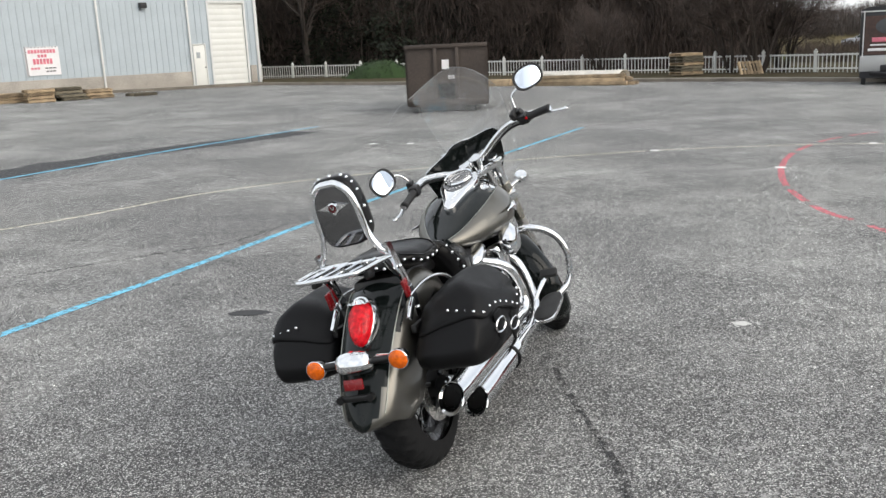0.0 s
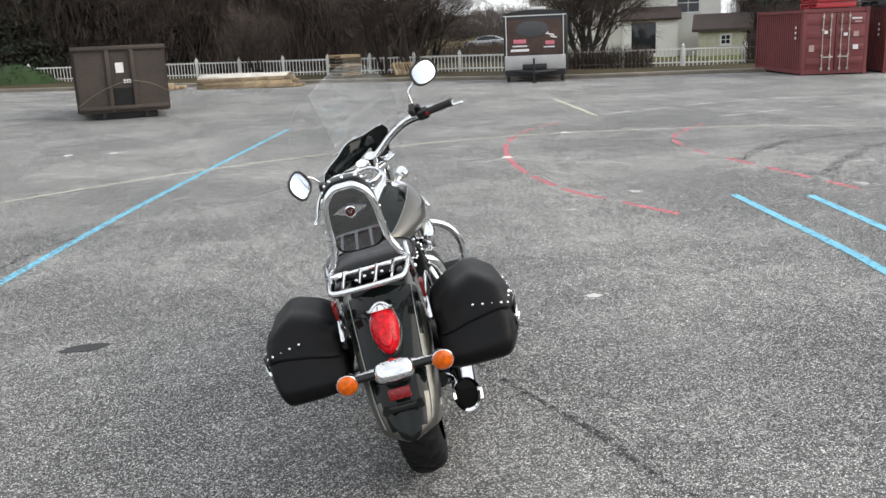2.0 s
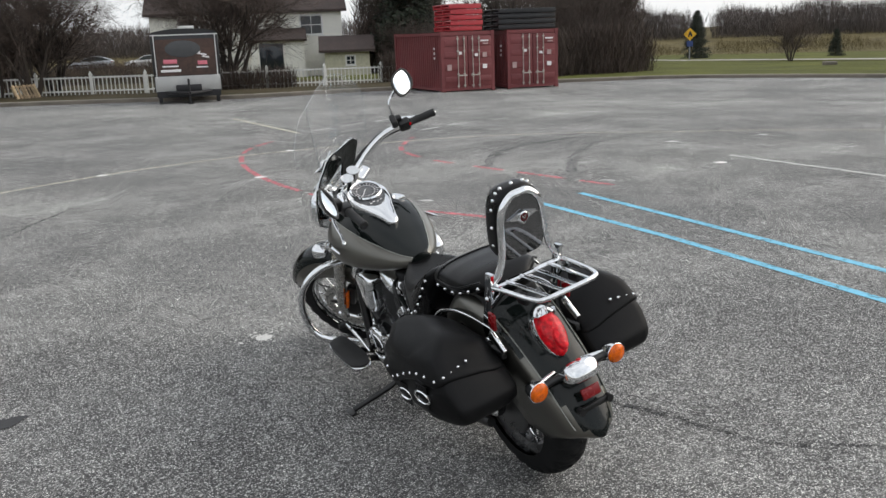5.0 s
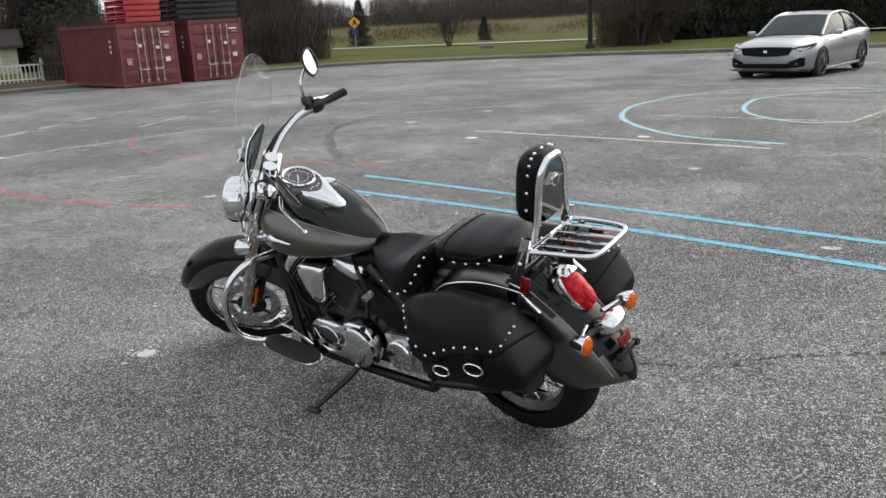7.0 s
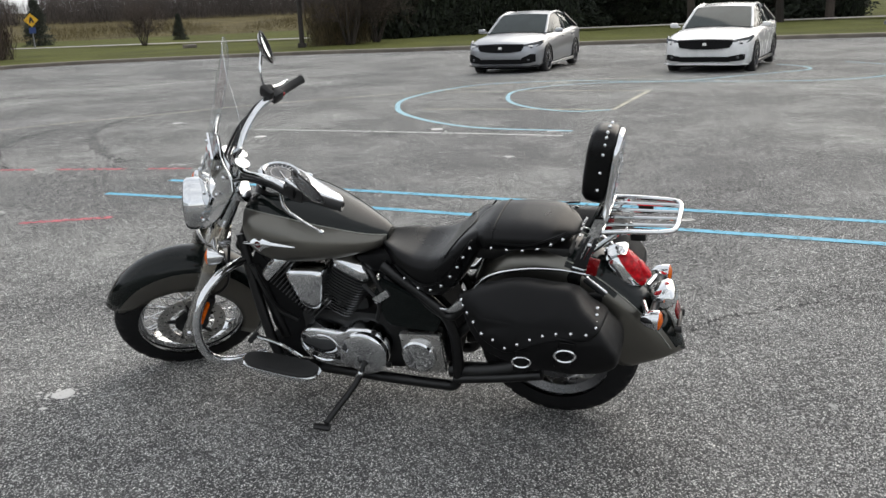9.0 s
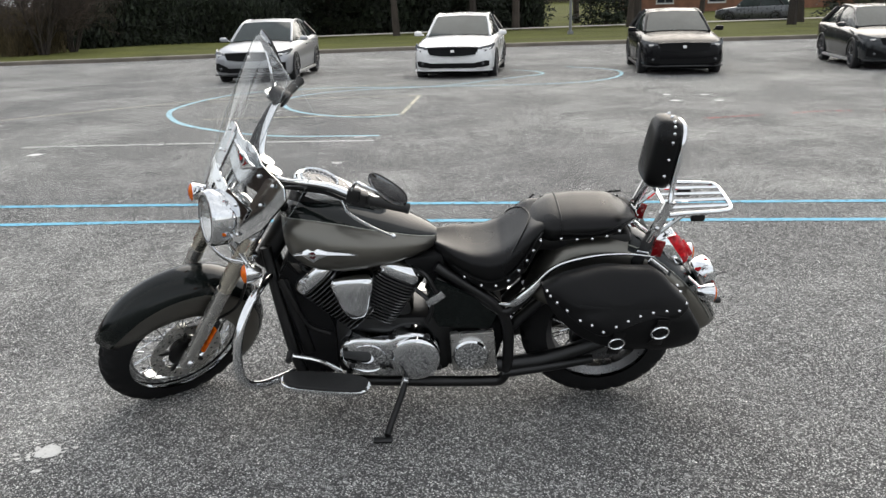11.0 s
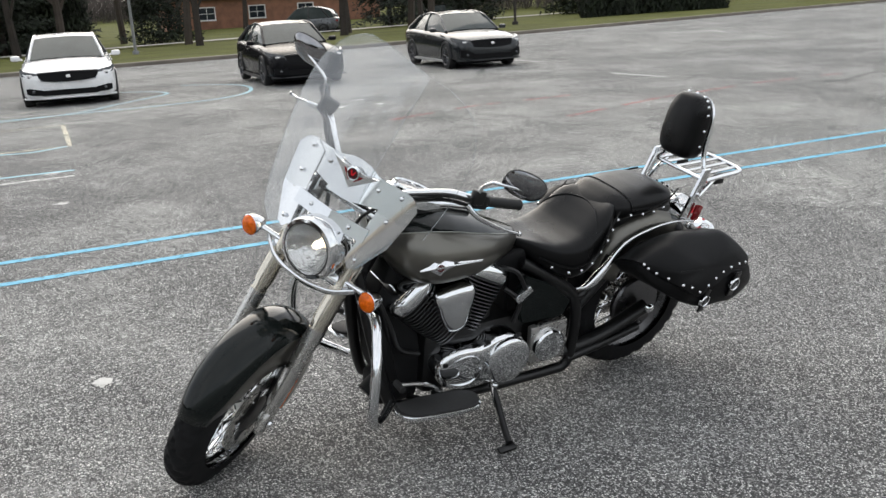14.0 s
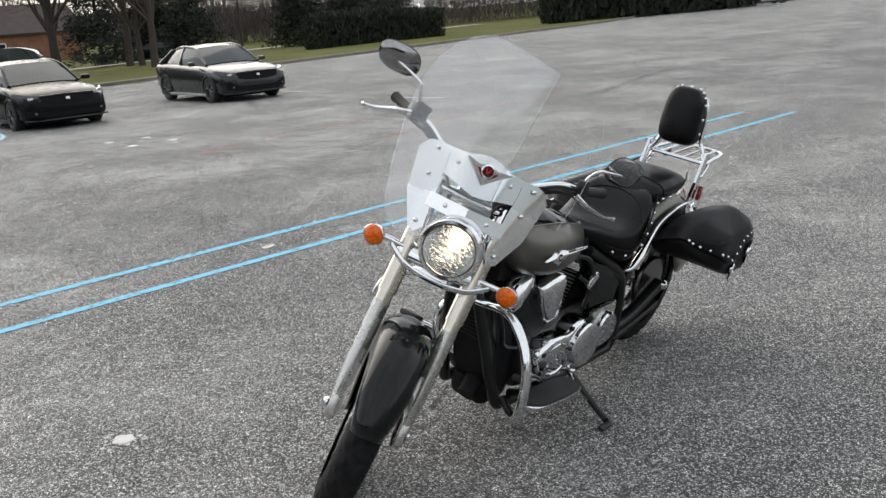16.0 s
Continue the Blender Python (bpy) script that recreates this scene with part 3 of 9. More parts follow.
for c, sz in (((2.76, 0.01, 1.08), (0.05, 0.07, 2.2)), ((3.41, 0.01, 1.08), (0.05, 0.07, 2.2)), ((3.08, 0.01, 2.16), (0.7, 0.07, 0.05))):
    box(bm, c, sz)
part("door_frame", bm, TRIMWHITE, building, smooth=0)
for s in (3.56, 8.0, 20.0):
    bm = bmesh.new()
    box(bm, (s, 0.08, 4.3), (0.10, 0.08, 8.4), bevel=0.015)
    box(bm, (s, 0.12, 0.1), (0.10, 0.2, 0.08), bevel=0.015)
    for z in (1.5, 4.0, 6.5):
        box(bm, (s, 0.085, z), (0.15, 0.09, 0.04))
    part("downspout", bm, TRIMWHITE, building)
lampo = part("wall_light", one_box((5.8, 0.16, 4.05), (0.34, 0.26, 0.26), bevel=0.03), DARKSTEEL, building, "dark wall-mounted flood light")
part("bracket", one_box((5.8, 0.04, 4.02), (0.14, 0.1, 0.2), bevel=0.01), DARKSTEEL, lampo)
part("lens", one_box((5.8, 0.18, 3.915), (0.26, 0.18, 0.02)), surface("frosted_lens", (0.3, 0.3, 0.3), 0.3), lampo)

SIGNRED = surface("faded_red_print", (0.62, 0.17, 0.22), 0.6)
SIGNWHITE = surface("white_sign_board", (0.76, 0.74, 0.74), 0.5, var=0.04)
BLACKPAINT = surface("black_print", (0.02, 0.02, 0.022), 0.5)
sign = thing("wall_sign", bm_frame @ Matrix.Translation((10.65, 0.03, 1.68)), "white wall banner with red lettering and a chequered edge", "sign")
part("board", one_box((0, 0.012, 0), (1.48, 0.02, 1.26)), SIGNWHITE, sign)
for row, (w, h, z, mt) in enumerate(((1.2, 0.16, 0.42, SIGNRED), (0.42, 0.13, 0.22, SIGNRED), (0.86, 0.24, -0.02, SIGNRED), (0.4, 0.09, -0.32, SIGNRED), (0.5, 0.05, -0.32, BLACKPAINT), (0.45, 0.05, -0.46, BLACKPAINT))):
    cells = max(2, int(w / 0.13))
    bm = bmesh.new()
    off = 0.0 if row < 3 else (0.35 if row == 3 else -0.3)
    for c in range(cells):
        box(bm, (off + w * ((c + 0.5) / cells - 0.5), 0.025, z), (w / cells * 0.78, 0.006, h))
    part("lettering_bar", bm, mt, sign, smooth=0)
bm = bmesh.new()
for k in range(20):
    for j in range(2):
        if (k + j) % 2:
            box(bm, (0.71 - 0.04 * j, 0.025, -0.6 + 0.063 * k), (0.04, 0.006, 0.063))
    if k % 2:
        box(bm, (-0.7 + 0.074 * k, 0.025, 0.6), (0.074, 0.006, 0.03))
pieces("chequer", "chequer", bm, BLACKPAINT, sign)


# ---- pallets and timber ----
def slab(x, y, turn=0.0, dz=0.0):
    return pose(x, y, ground_z(x, y) + dz, 0, 0, turn)


deck_mesh = one_box((0, 0, 0), (1.0, 0.095, 0.018), bevel=0.003)
deck_data = bpy.data.meshes.new("plank")
deck_mesh.to_mesh(deck_data)
deck_mesh.free()
deck_grey = deck_data.copy()
deck_data.materials.append(WOODPALE)
deck_grey.materials.append(WOODGREY)


def pallet(m, label, grey=False, group="wooden pallets"):
    p = thing("wooden_pallet", m, label, "pallet", group)
    mat = WOODGREY if grey else WOODPALE
    for y in (-0.45, 0.0, 0.45):
        part("stringer", one_box((0, y, 0.062), (1.0, 0.04, 0.088), bevel=0.004), mat, p)
    for k in range(7):
        b = new("plank", deck_grey if grey else deck_data)
        b.parent = p
        b.matrix_local = pose(-0.45 + 0.15 * k, 0, 0.115, 0, 0, 90)
    for x in (-0.45, 0, 0.45):
        b = new("plank", deck_grey if grey else deck_data)
        b.parent = p
        b.matrix_local = pose(x, 0, 0.009, 0, 0, 90)
    return p


for x, y, n, turn, grey in ((-16.6, 34.6, 3, 40, False), (-15.4, 34.5, 4, 38, False), (-14.6, 35.6, 2, 42, True), (-13.9, 36.6, 3, 36, False), (-15.0, 36.2, 4, 35, True), (-12.4, 37.6, 1, 38, True)):
    for k in range(n):
        pallet(slab(x + random.uniform(-0.06, 0.06), y + random.uniform(-0.06, 0.06), turn + random.uniform(-5, 5), 0.126 * k), "weathered wooden pallet stacked by the warehouse wall", grey)
for k in range(7):
    pallet(slab(10.4 + random.uniform(-0.06, 0.06), 36.9 + random.uniform(-0.06, 0.06), 20 + random.uniform(-6, 6), 0.14 + 0.126 * k), "grey wooden pallet in a stack by the fence", k % 3 != 0)
pallet(pose(13.1, 36.9, ground_z(13.1, 36.9) + 0.12, 58, 0, 8), "pale pallet propped on its edge", False)
for x0, y0, x1, y1, n in ((3.9, 34.5, 7.2, 32.5, 16), (2.2, 35.8, 3.3, 35.0, 7)):
    d = Vector((x1 - x0, y1 - y0, 0))
    ang = math.degrees(math.atan2(d.y, d.x))
    for k in range(n):
        row, col = divmod(k, 6)
        c = Vector(((x0 + x1) / 2, (y0 + y1) / 2, 0)) + Vector((-d.y, d.x, 0)).normalized() * (0.2 * col - 0.5) + d * random.uniform(-0.06, 0.06)
        bm = one_box((0, 0, 0), (d.length * random.uniform(0.85, 1.05), 0.19, 0.11 if k % 3 else 0.13), bevel=0.015)
        b = part("timber_board", bm, WOODPALE)
        b.matrix_world = pose(c.x, c.y, ground_z(c.x, c.y) + 0.07 + 0.13 * row, 0, random.uniform(-1, 1), ang + random.uniform(-3, 3))
        tagged(b, "pale sawn timber board in a low pile", "timber", "timber pile")


bm = bmesh.new()
rings = []
for k in range(13):
    f = k / 12
    p = Vector((4.1, 34.6, 0)).lerp(Vector((7.0, 32.85, 0)), f)
    rings.append([Vector((p.x, p.y, ground_z(p.x, p.y))) + Vector((0.52 * a, 0.85 * a, h + 0.05 * noise.noise(Vector((f * 9, a * 4, 1))))) for a, h in ((-0.62, 0.16), (-0.58, 0.42), (-0.3, 0.50), (0.1, 0.52), (0.5, 0.46), (0.6, 0.2))])
ring_faces(bm, rings, False, False)
wrap = part("tarpaulin", bm, surface("pale_plastic_sheet", (0.55, 0.52, 0.46), 0.5, var=0.2, scale=3.0, fine=20.0, bump=0.4))
wrap.modifiers.new("thickness", "SOLIDIFY").thickness = 0.01
tagged(wrap, "pale crumpled plastic sheet over the timber pile", "tarpaulin")


# ---- brown roll-off dumpster ----
def dumpster():
    fl, fr_ = Vector((-0.66, 21.35, 0)), Vector((1.22, 21.27, 0))
    xdir = (fr_ - fl).normalized()
    ydir = Vector((-xdir.y, xdir.x, 0))
    c = (fl + fr_) / 2
    m = Matrix(((xdir.x, ydir.x, 0, c.x), (xdir.y, ydir.y, 0, c.y), (0, 0, 1, ground_z(c.x, c.y)), (0, 0, 0, 1)))
    d = thing("dumpster", m, "dark brown steel roll-off dumpster on the asphalt", "dumpster")
    W, H, L = 1.87, 1.40, 4.2
    bm = bmesh.new()
    box(bm, (0, 0.03, 0.15 + H / 2), (W, 0.05, H))
    box(bm, (0, L, 0.15 + H / 2), (W, 0.05, H))
    for s in (-1, 1):
        box(bm, (s * (W / 2 - 0.03), L / 2, 0.15 + H / 2), (0.05, L, H))
        for k in range(7):
            box(bm, (s * (W / 2 + 0.03), 0.35 + k * 0.62, 0.15 + H / 2), (0.07, 0.09, H))
    box(bm, (0, L / 2, 0.19), (W, L, 0.06))
    pieces("body", "wall_rib", bm, DUMPBROWN, d)
    bm = bmesh.new()
    for s in (-1, 1):
        box(bm, (s * (W / 2 - 0.01), L / 2, 0.16 + H), (0.11, L + 0.1, 0.09), bevel=0.01)
    box(bm, (0, -0.01, 0.16 + H), (W + 0.1, 0.12, 0.09), bevel=0.01)
    box(bm, (0, L, 0.16 + H), (W + 0.1, 0.12, 0.09), bevel=0.01)
    part("top_rail", bm, DUMPBROWN, d)
    for x in (-0.26, 0.26):
        part("upright", one_box((x, -0.03, 0.15 + H / 2), (0.09, 0.08, H - 0.05), bevel=0.01), DUMPBROWN, d)
    part("sill", one_box((0, -0.03, 0.26), (W, 0.1, 0.09), bevel=0.01), DUMPBROWN, d)
    # solid box; the pocket's inner shade is painted as near-black
    part("hook_pocket", one_box((0, -0.012, 0.50), (0.38, 0.05, 0.38)), surface("recess_shade", (0.008, 0.008, 0.008), 0.9), d)
    for s in (-1, 1):
        bm = bmesh.new()
        lathe(bm, [(0, -0.12), (0.12, -0.12), (0.12, 0.12), (0, 0.12)], axis_frame((s * 0.72, 0.25, 0.12), (1, 0, 0)), 16)
        part("ground_roller", bm, DARKSTEEL, d)
        part("skid", one_box((s * 0.45, L / 2, 0.09), (0.08, L - 0.1, 0.18)), DARKSTEEL, d)
        bm = bmesh.new()
        lathe(bm, [(0, -0.12), (0.12, -0.12), (0.12, 0.12), (0, 0.12)], axis_frame((s * 0.72, L - 0.25, 0.12), (1, 0, 0)), 16)
        part("ground_roller", bm, DARKSTEEL, d)
    part("front_skid", one_box((0, 0.2, 0.085), (W - 0.5, 0.12, 0.16), bevel=0.01), DARKSTEEL, d)
    part("sticker", one_box((-0.02, -0.005, 1.13), (0.17, 0.012, 0.22)), SIGNWHITE, d, "pale peeling sticker")
    for k in range(3):
        part("lettering_bar", one_box((0.06 + 0.055 * k, -0.005, 0.83), (0.04, 0.012, 0.085)), SIGNWHITE, d)
    cable = bmesh.new()
    tube(cable, spline([(-0.98, -0.07, 0.32), (-0.5, -0.085, 0.62), (0.1, -0.085, 0.83), (0.6, -0.085, 0.76), (1.0, -0.07, 0.55)], 6), 0.008, 6)
    part("cable", cable, WOODGREY, d)


dumpster()


# ---- enclosed show trailer ----
TRAILBROWN = surface("dark_brown_vinyl_wrap", (0.055, 0.028, 0.02), 0.35, var=0.35, scale=1.6, fine=12.0)
TRAILBLACK = surface("black_trailer_panel", (0.012, 0.012, 0.013), 0.35)
ALU = surface("scuffed_aluminium_plate", (0.42, 0.42, 0.41), 0.5, 0.5, var=0.12, scale=2.0, fine=40.0)
RUBBER = surface("black_rubber", (0.014, 0.014, 0.015), 0.75, var=0.2, fine=90.0, bump=0.1)


def trailer():
    fl, fr_ = Vector((12.90, 27.08, 0)), Vector((14.66, 25.97, 0))
    xdir = (fr_ - fl).normalized()
    ydir = Vector((-xdir.y, xdir.x, 0))
    c = (fl + fr_) / 2
    m = Matrix(((xdir.x, ydir.x, 0, c.x), (xdir.y, ydir.y, 0, c.y), (0, 0, 1, ground_z(c.x, c.y)), (0, 0, 0, 1)))
    d = thing("enclosed_trailer", m, "dark brown enclosed cargo trailer with an aluminium nose plate", "trailer")
    W, L, Z0, Z1 = 2.1, 4.6, 0.36, 2.2
    bm = bmesh.new()
    box(bm, (0, L / 2, (Z0 + Z1) / 2), (W, L, Z1 - Z0), bevel=0.04)
    part("body", bm, TRAILBLACK, d)
    part("wrap_panel", one_box((0, -0.008, 1.46), (W - 0.26, 0.02, 1.14)), TRAILBROWN, d)
    part("nose_plate", one_box((0, -0.012, 0.62), (W - 0.06, 0.03, 0.5), bevel=0.008), ALU, d)
    prof = []
    for k in range(13):
        a = math.pi * k / 12
        prof.append((W / 2 * math.cos(a), 0.16 * math.sin(a)))
    bm = bmesh.new()
    plate(bm, prof, L, Matrix.Translation((0, L, Z1 - 0.01)) @ Matrix.Rotation(radians(90), 4, "X"))
    part("roof", bm, TRAILBLACK, d)
    bm = bmesh.new()
    for s in (-1, 1):
        box(bm, (s * (W / 2 - 0.1), -0.015, 1.5), (0.025, 0.025, 1.36))
    box(bm, (0, -0.015, 2.16), (W, 0.025, 0.03))
    part("edge_trim", bm, TRIMWHITE, d, smooth=0)
    part("roof_vent", one_box((0.1, 0.7, Z1 + 0.19), (0.5, 0.5, 0.1), bevel=0.03), TRIMWHITE, d)
    bm = bmesh.new()
    lathe(bm, [(0.0, 0.0), (0.52, 0.0), (0.55, 0.012), (0.5, 0.02), (0, 0.02)], axis_frame((-0.08, -0.03, 1.72), (0, -1, 0)) @ Matrix.Diagonal((1, 0.48, 1, 1)), 32)
    part("round_emblem", bm, surface("grey_graphic", (0.055, 0.057, 0.06), 0.5), d, "grey oval logo shape")
    for x, z, w, h, mt in ((-0.5, 1.33, 0.42, 0.13, SIGNRED), (0.5, 1.27, 0.30, 0.12, SIGNRED), (-0.5, 1.18, 0.5, 0.045, SIGNWHITE), (-0.5, 1.04, 0.62, 0.08, SIGNWHITE), (0.48, 1.13, 0.36, 0.04, SIGNWHITE)):
        part("lettering_bar", one_box((x, -0.024, z), (w, 0.012, h), bevel=0.004), mt, d)
    for k, (x, z, w) in enumerate(((0.36, 1.62, 0.2), (0.5, 1.54, 0.3), (0.62, 1.45, 0.22))):
        part("lettering_bar", one_box((x, -0.024, z), (w, 0.012, 0.05), Matrix.Rotation(radians(12), 3, "Y"), bevel=0.004), SIGNWHITE, d)
    for s in (-1, 1):
        w = bmesh.new()
        lathe(w, [(0, -0.1), (0.29, -0.1), (0.32, -0.06), (0.32, 0.06), (0.29, 0.1), (0, 0.1)], axis_frame((s * 0.92, L * 0.6, 0.32), (1, 0, 0)), 24)
        part("wheel", w, RUBBER, d)
        part("jack_leg", one_box((s * 0.9, 0.12, 0.18), (0.12, 0.12, 0.36), bevel=0.01), DARKSTEEL, d)
    bm = bmesh.new()
    tube(bm, [(-0.8, 0.1, 0.36), (0, -1.0, 0.36)], 0.05, 6)
    tube(bm, [(0.8, 0.1, 0.36), (0, -1.0, 0.36)], 0.05, 6)
    box(bm, (0, 0.05, 0.3), (W - 0.1, 0.2, 0.2))
    part("tongue", bm, DARKSTEEL, d)
    bm = bmesh.new()
    tube(bm, [(0, -0.85, 0.05), (0, -0.85, 0.8)], 0.035, 10)
    box(bm, (0, -0.85, 0.02), (0.18, 0.18, 0.04))
    part("tongue_jack", bm, DARKSTEEL, d)
    part("battery_box", one_box((0, -0.35, 0.5), (0.8, 0.3, 0.2), bevel=0.03), DARKSTEEL, d)


trailer()


# ---- shipping containers ----
STEELROD = surface("galvanised_lock_rod", (0.45, 0.42, 0.38), 0.45, 0.6)


def container(fl, xdir, W, H, L, label):
    xdir = Vector(xdir).normalized()
    ydir = Vector((-xdir.y, xdir.x, 0))
    c = Vector(fl) + xdir * W / 2
    m = Matrix(((xdir.x, ydir.x, 0, c.x), (xdir.y, ydir.y, 0, c.y), (0, 0, 1, ground_z(c.x, c.y)), (0, 0, 0, 1)))
    d = thing("shipping_container", m, label, "container", "shipping containers")
    bm = bmesh.new()
    box(bm, (0, L / 2, H / 2 + 0.03), (W - 0.14, L - 0.12, H - 0.12))
    for s in (-1, 1):
        n = int(L / 0.2)
        for k in range(n):
            box(bm, (s * (W / 2 - 0.06), 0.18 + (L - 0.3) * (k + 0.5) / n, H / 2 + 0.03), (0.05, 0.1, H - 0.2), bevel=0.012)
    pieces("body", "wall_rib", bm, MAROON, d)
    bm = bmesh.new()
    for s in (-1, 1):
        for y in (0.06, L - 0.06):
            box(bm, (s * (W / 2 - 0.05), y, H / 2 + 0.02), (0.1, 0.12, H))
        for z in (0.1, H - 0.02):
            box(bm, (s * (W / 2 - 0.05), L / 2, z), (0.08, L - 0.2, 0.1))
    for y in (0.06, L - 0.06):
        for z in (0.1, H - 0.02):
            box(bm, (0, y, z), (W - 0.16, 0.1, 0.12))
        for s in (-1, 1):
            for z in (0.05, H - 0.0):
                box(bm, (s * (W / 2 - 0.06), y, z), (0.14, 0.16, 0.1))
    part("frame", bm, MAROON, d, smooth=0)
    for s in (-1, 1):
        door = bmesh.new()
        box(door, (s * (W / 4 - 0.03), 0.03, H / 2 + 0.03), (W / 2 - 0.09, 0.05, H - 0.28), bevel=0.008)
        for k in range(4):
            box(door, (s * (W / 4 - 0.03), 0.0, 0.42 + k * (H - 0.6) / 3.4), (W / 2 - 0.2, 0.03, 0.2), bevel=0.012)
        dp = part("door", door, MAROON, d, "maroon corrugated cargo door, closed")
        for x in (0.16, 0.40):
            rod = bmesh.new()
            tube(rod, [(s * x * W / 2, -0.045, 0.12), (s * x * W / 2, -0.045, H - 0.1)], 0.016, 8)
            for z in (0.2, 0.6, H - 0.6, H - 0.2):
                box(rod, (s * x * W / 2, -0.03, z), (0.07, 0.05, 0.05))
            part("lock_rod", rod, STEELROD, dp)
        part("lock_handle", one_box((s * 0.24 * W / 2, -0.055, 0.55), (0.34, 0.03, 0.04), bevel=0.006), STEELROD, dp)
    for k, (x, z, w, h) in enumerate(((0.62, H - 0.28, 0.3, 0.05), (0.66, H - 0.38, 0.2, 0.05), (0.30, H * 0.62, 0.12, 0.09), (0.62, H * 0.62, 0.16, 0.16), (0.62, H * 0.42, 0.16, 0.14), (-0.72, H * 0.42, 0.16, 0.2), (-0.3, H * 0.66, 0.1, 0.1))):
        part("lettering_bar", one_box((x, -0.028, z), (w, 0.012, h)), SIGNWHITE if k % 2 == 0 else surface("faded_stencil", (0.4, 0.28, 0.27), 0.6), d)
    for k in range(3):
        part("lettering_bar", one_box((-W / 2 - 0.045 + 0.02, 0.55, H - 0.5 - 0.16 * k), (0.012, 0.12, 0.08)), SIGNWHITE, d)
    return m


cm1 = container((20.3, 21.3, 0), (0.90, -0.43, 0), 2.0, 1.97, 4.5, "maroon steel shipping container with closed doors")
cm2 = container((22.75, 20.35, 0), (0.86, -0.51, 0), 1.95, 2.0, 4.5, "maroon steel shipping container beside its twin")


def crate_stack(m, z0, n, W, material, label):
    for k in range(n):
        d = thing("stacked_barrier", m @ pose(random.uniform(-0.03, 0.03), 0.95, z0 + 0.185 * k, 0, 0, random.uniform(-1, 1)), label, "barrier", "stacked plastic barriers")
        bm = bmesh.new()
        for y in (-0.7, 0.0, 0.7):
            box(bm, (0, y, 0.09), (W, 0.07, 0.15), bevel=0.02)
        part("rail", bm, material, d)
        bm = bmesh.new()
        for k2 in range(7):
            box(bm, (-W / 2 + 0.1 + k2 * (W - 0.2) / 6, 0, 0.05), (0.07, 1.45, 0.05), bevel=0.01)
        box(bm, (0, 0, 0.155), (W, 1.5, 0.03), bevel=0.01)
        part("slat", bm, material, d)


crate_stack(cm1 @ Matrix.Translation((0.08, 0, 0)), 2.02, 5, 1.2, surface("red_plastic", (0.46, 0.045, 0.055), 0.4, var=0.15), "red plastic barrier lying in a stack")
crate_stack(cm2 @ Matrix.Translation((-0.1, 0, 0)), 2.05, 4, 2.2, surface("black_plastic", (0.018, 0.018, 0.02), 0.4), "black plastic barrier lying in a stack")


# ---- white picket fence ----
FENCE = [(-10.5, 54.2), (0.0, 48.8), (10.8, 40.8), (17.0, 34.6), (23.2, 30.6), (30.0, 27.0)]
fence = thing("picket_fence", Matrix(), "white vinyl picket fence along the grass", "fence")
picket_bm = one_box((0, 0, 0.39), (0.042, 0.02, 0.78), bevel=0.004)
picket_data = bpy.data.meshes.new("picket")
picket_bm.to_mesh(picket_data)
picket_bm.free()
picket_data.materials.append(FENCEWHITE)
pickets = []
fl_pts = [Vector((x, y, 0)) for x, y in FENCE]
for a, b in zip(fl_pts, fl_pts[1:]):
    length = (b - a).length
    ang = math.degrees(math.atan2(b.y - a.y, b.x - a.x))
    n = int(length / 0.165)
    panels = max(1, round(length / 2.4))
    for k in range(panels):
        p, q = a + (b - a) * (k / panels), a + (b - a) * ((k + 1) / panels)
        bm = bmesh.new()
        box(bm, (0, 0, 0.42), (0.11, 0.11, 0.94), bevel=0.006)
        lathe(bm, [(0.095, 0.89), (0.095, 0.92), (0.05, 0.96), (0.045, 1.0), (0.0, 1.04)], Matrix.Rotation(radians(45), 4, "Z"), 4)
        post = part("post", bm, FENCEWHITE, fence)
        post.matrix_local = pose(p.x, p.y, ground_z(p.x, p.y) + 0.0, 0, 0, ang)
        za, zb = ground_z(p.x, p.y), ground_z(q.x, q.y)
        for z in (0.16, 0.70):
            bm = bmesh.new()
            tube(bm, [(p.x, p.y, za + z + 0.08), (q.x, q.y, zb + z + 0.08)], 0.04, 4)
            part("rail", bm, FENCEWHITE, fence, smooth=0)
    for k in range(n):
        p = a + (b - a) * ((k + 0.5) / n)
        pickets.append((p, ang))
pickets.sort(key=lambda e: (e[0] - Vector((CX, CY, 0))).length)
rest = bmesh.new()
for k, (p, ang) in enumerate(pickets):
    m = pose(p.x, p.y, ground_z(p.x, p.y) + 0.06, 0, 0, ang)
    if k < 280:
        o = new("picket", picket_data)
        o.parent = fence
        o.matrix_local = m
    else:
        bmesh.ops.create_cube(rest, size=1.0, matrix=m @ Matrix.Translation((0, 0, 0.39)) @ Matrix.Diagonal((0.05, 0.02, 0.78, 1)))
tagged(part("far_pickets", rest, FENCEWHITE, fence, smooth=0), kind="stuff")


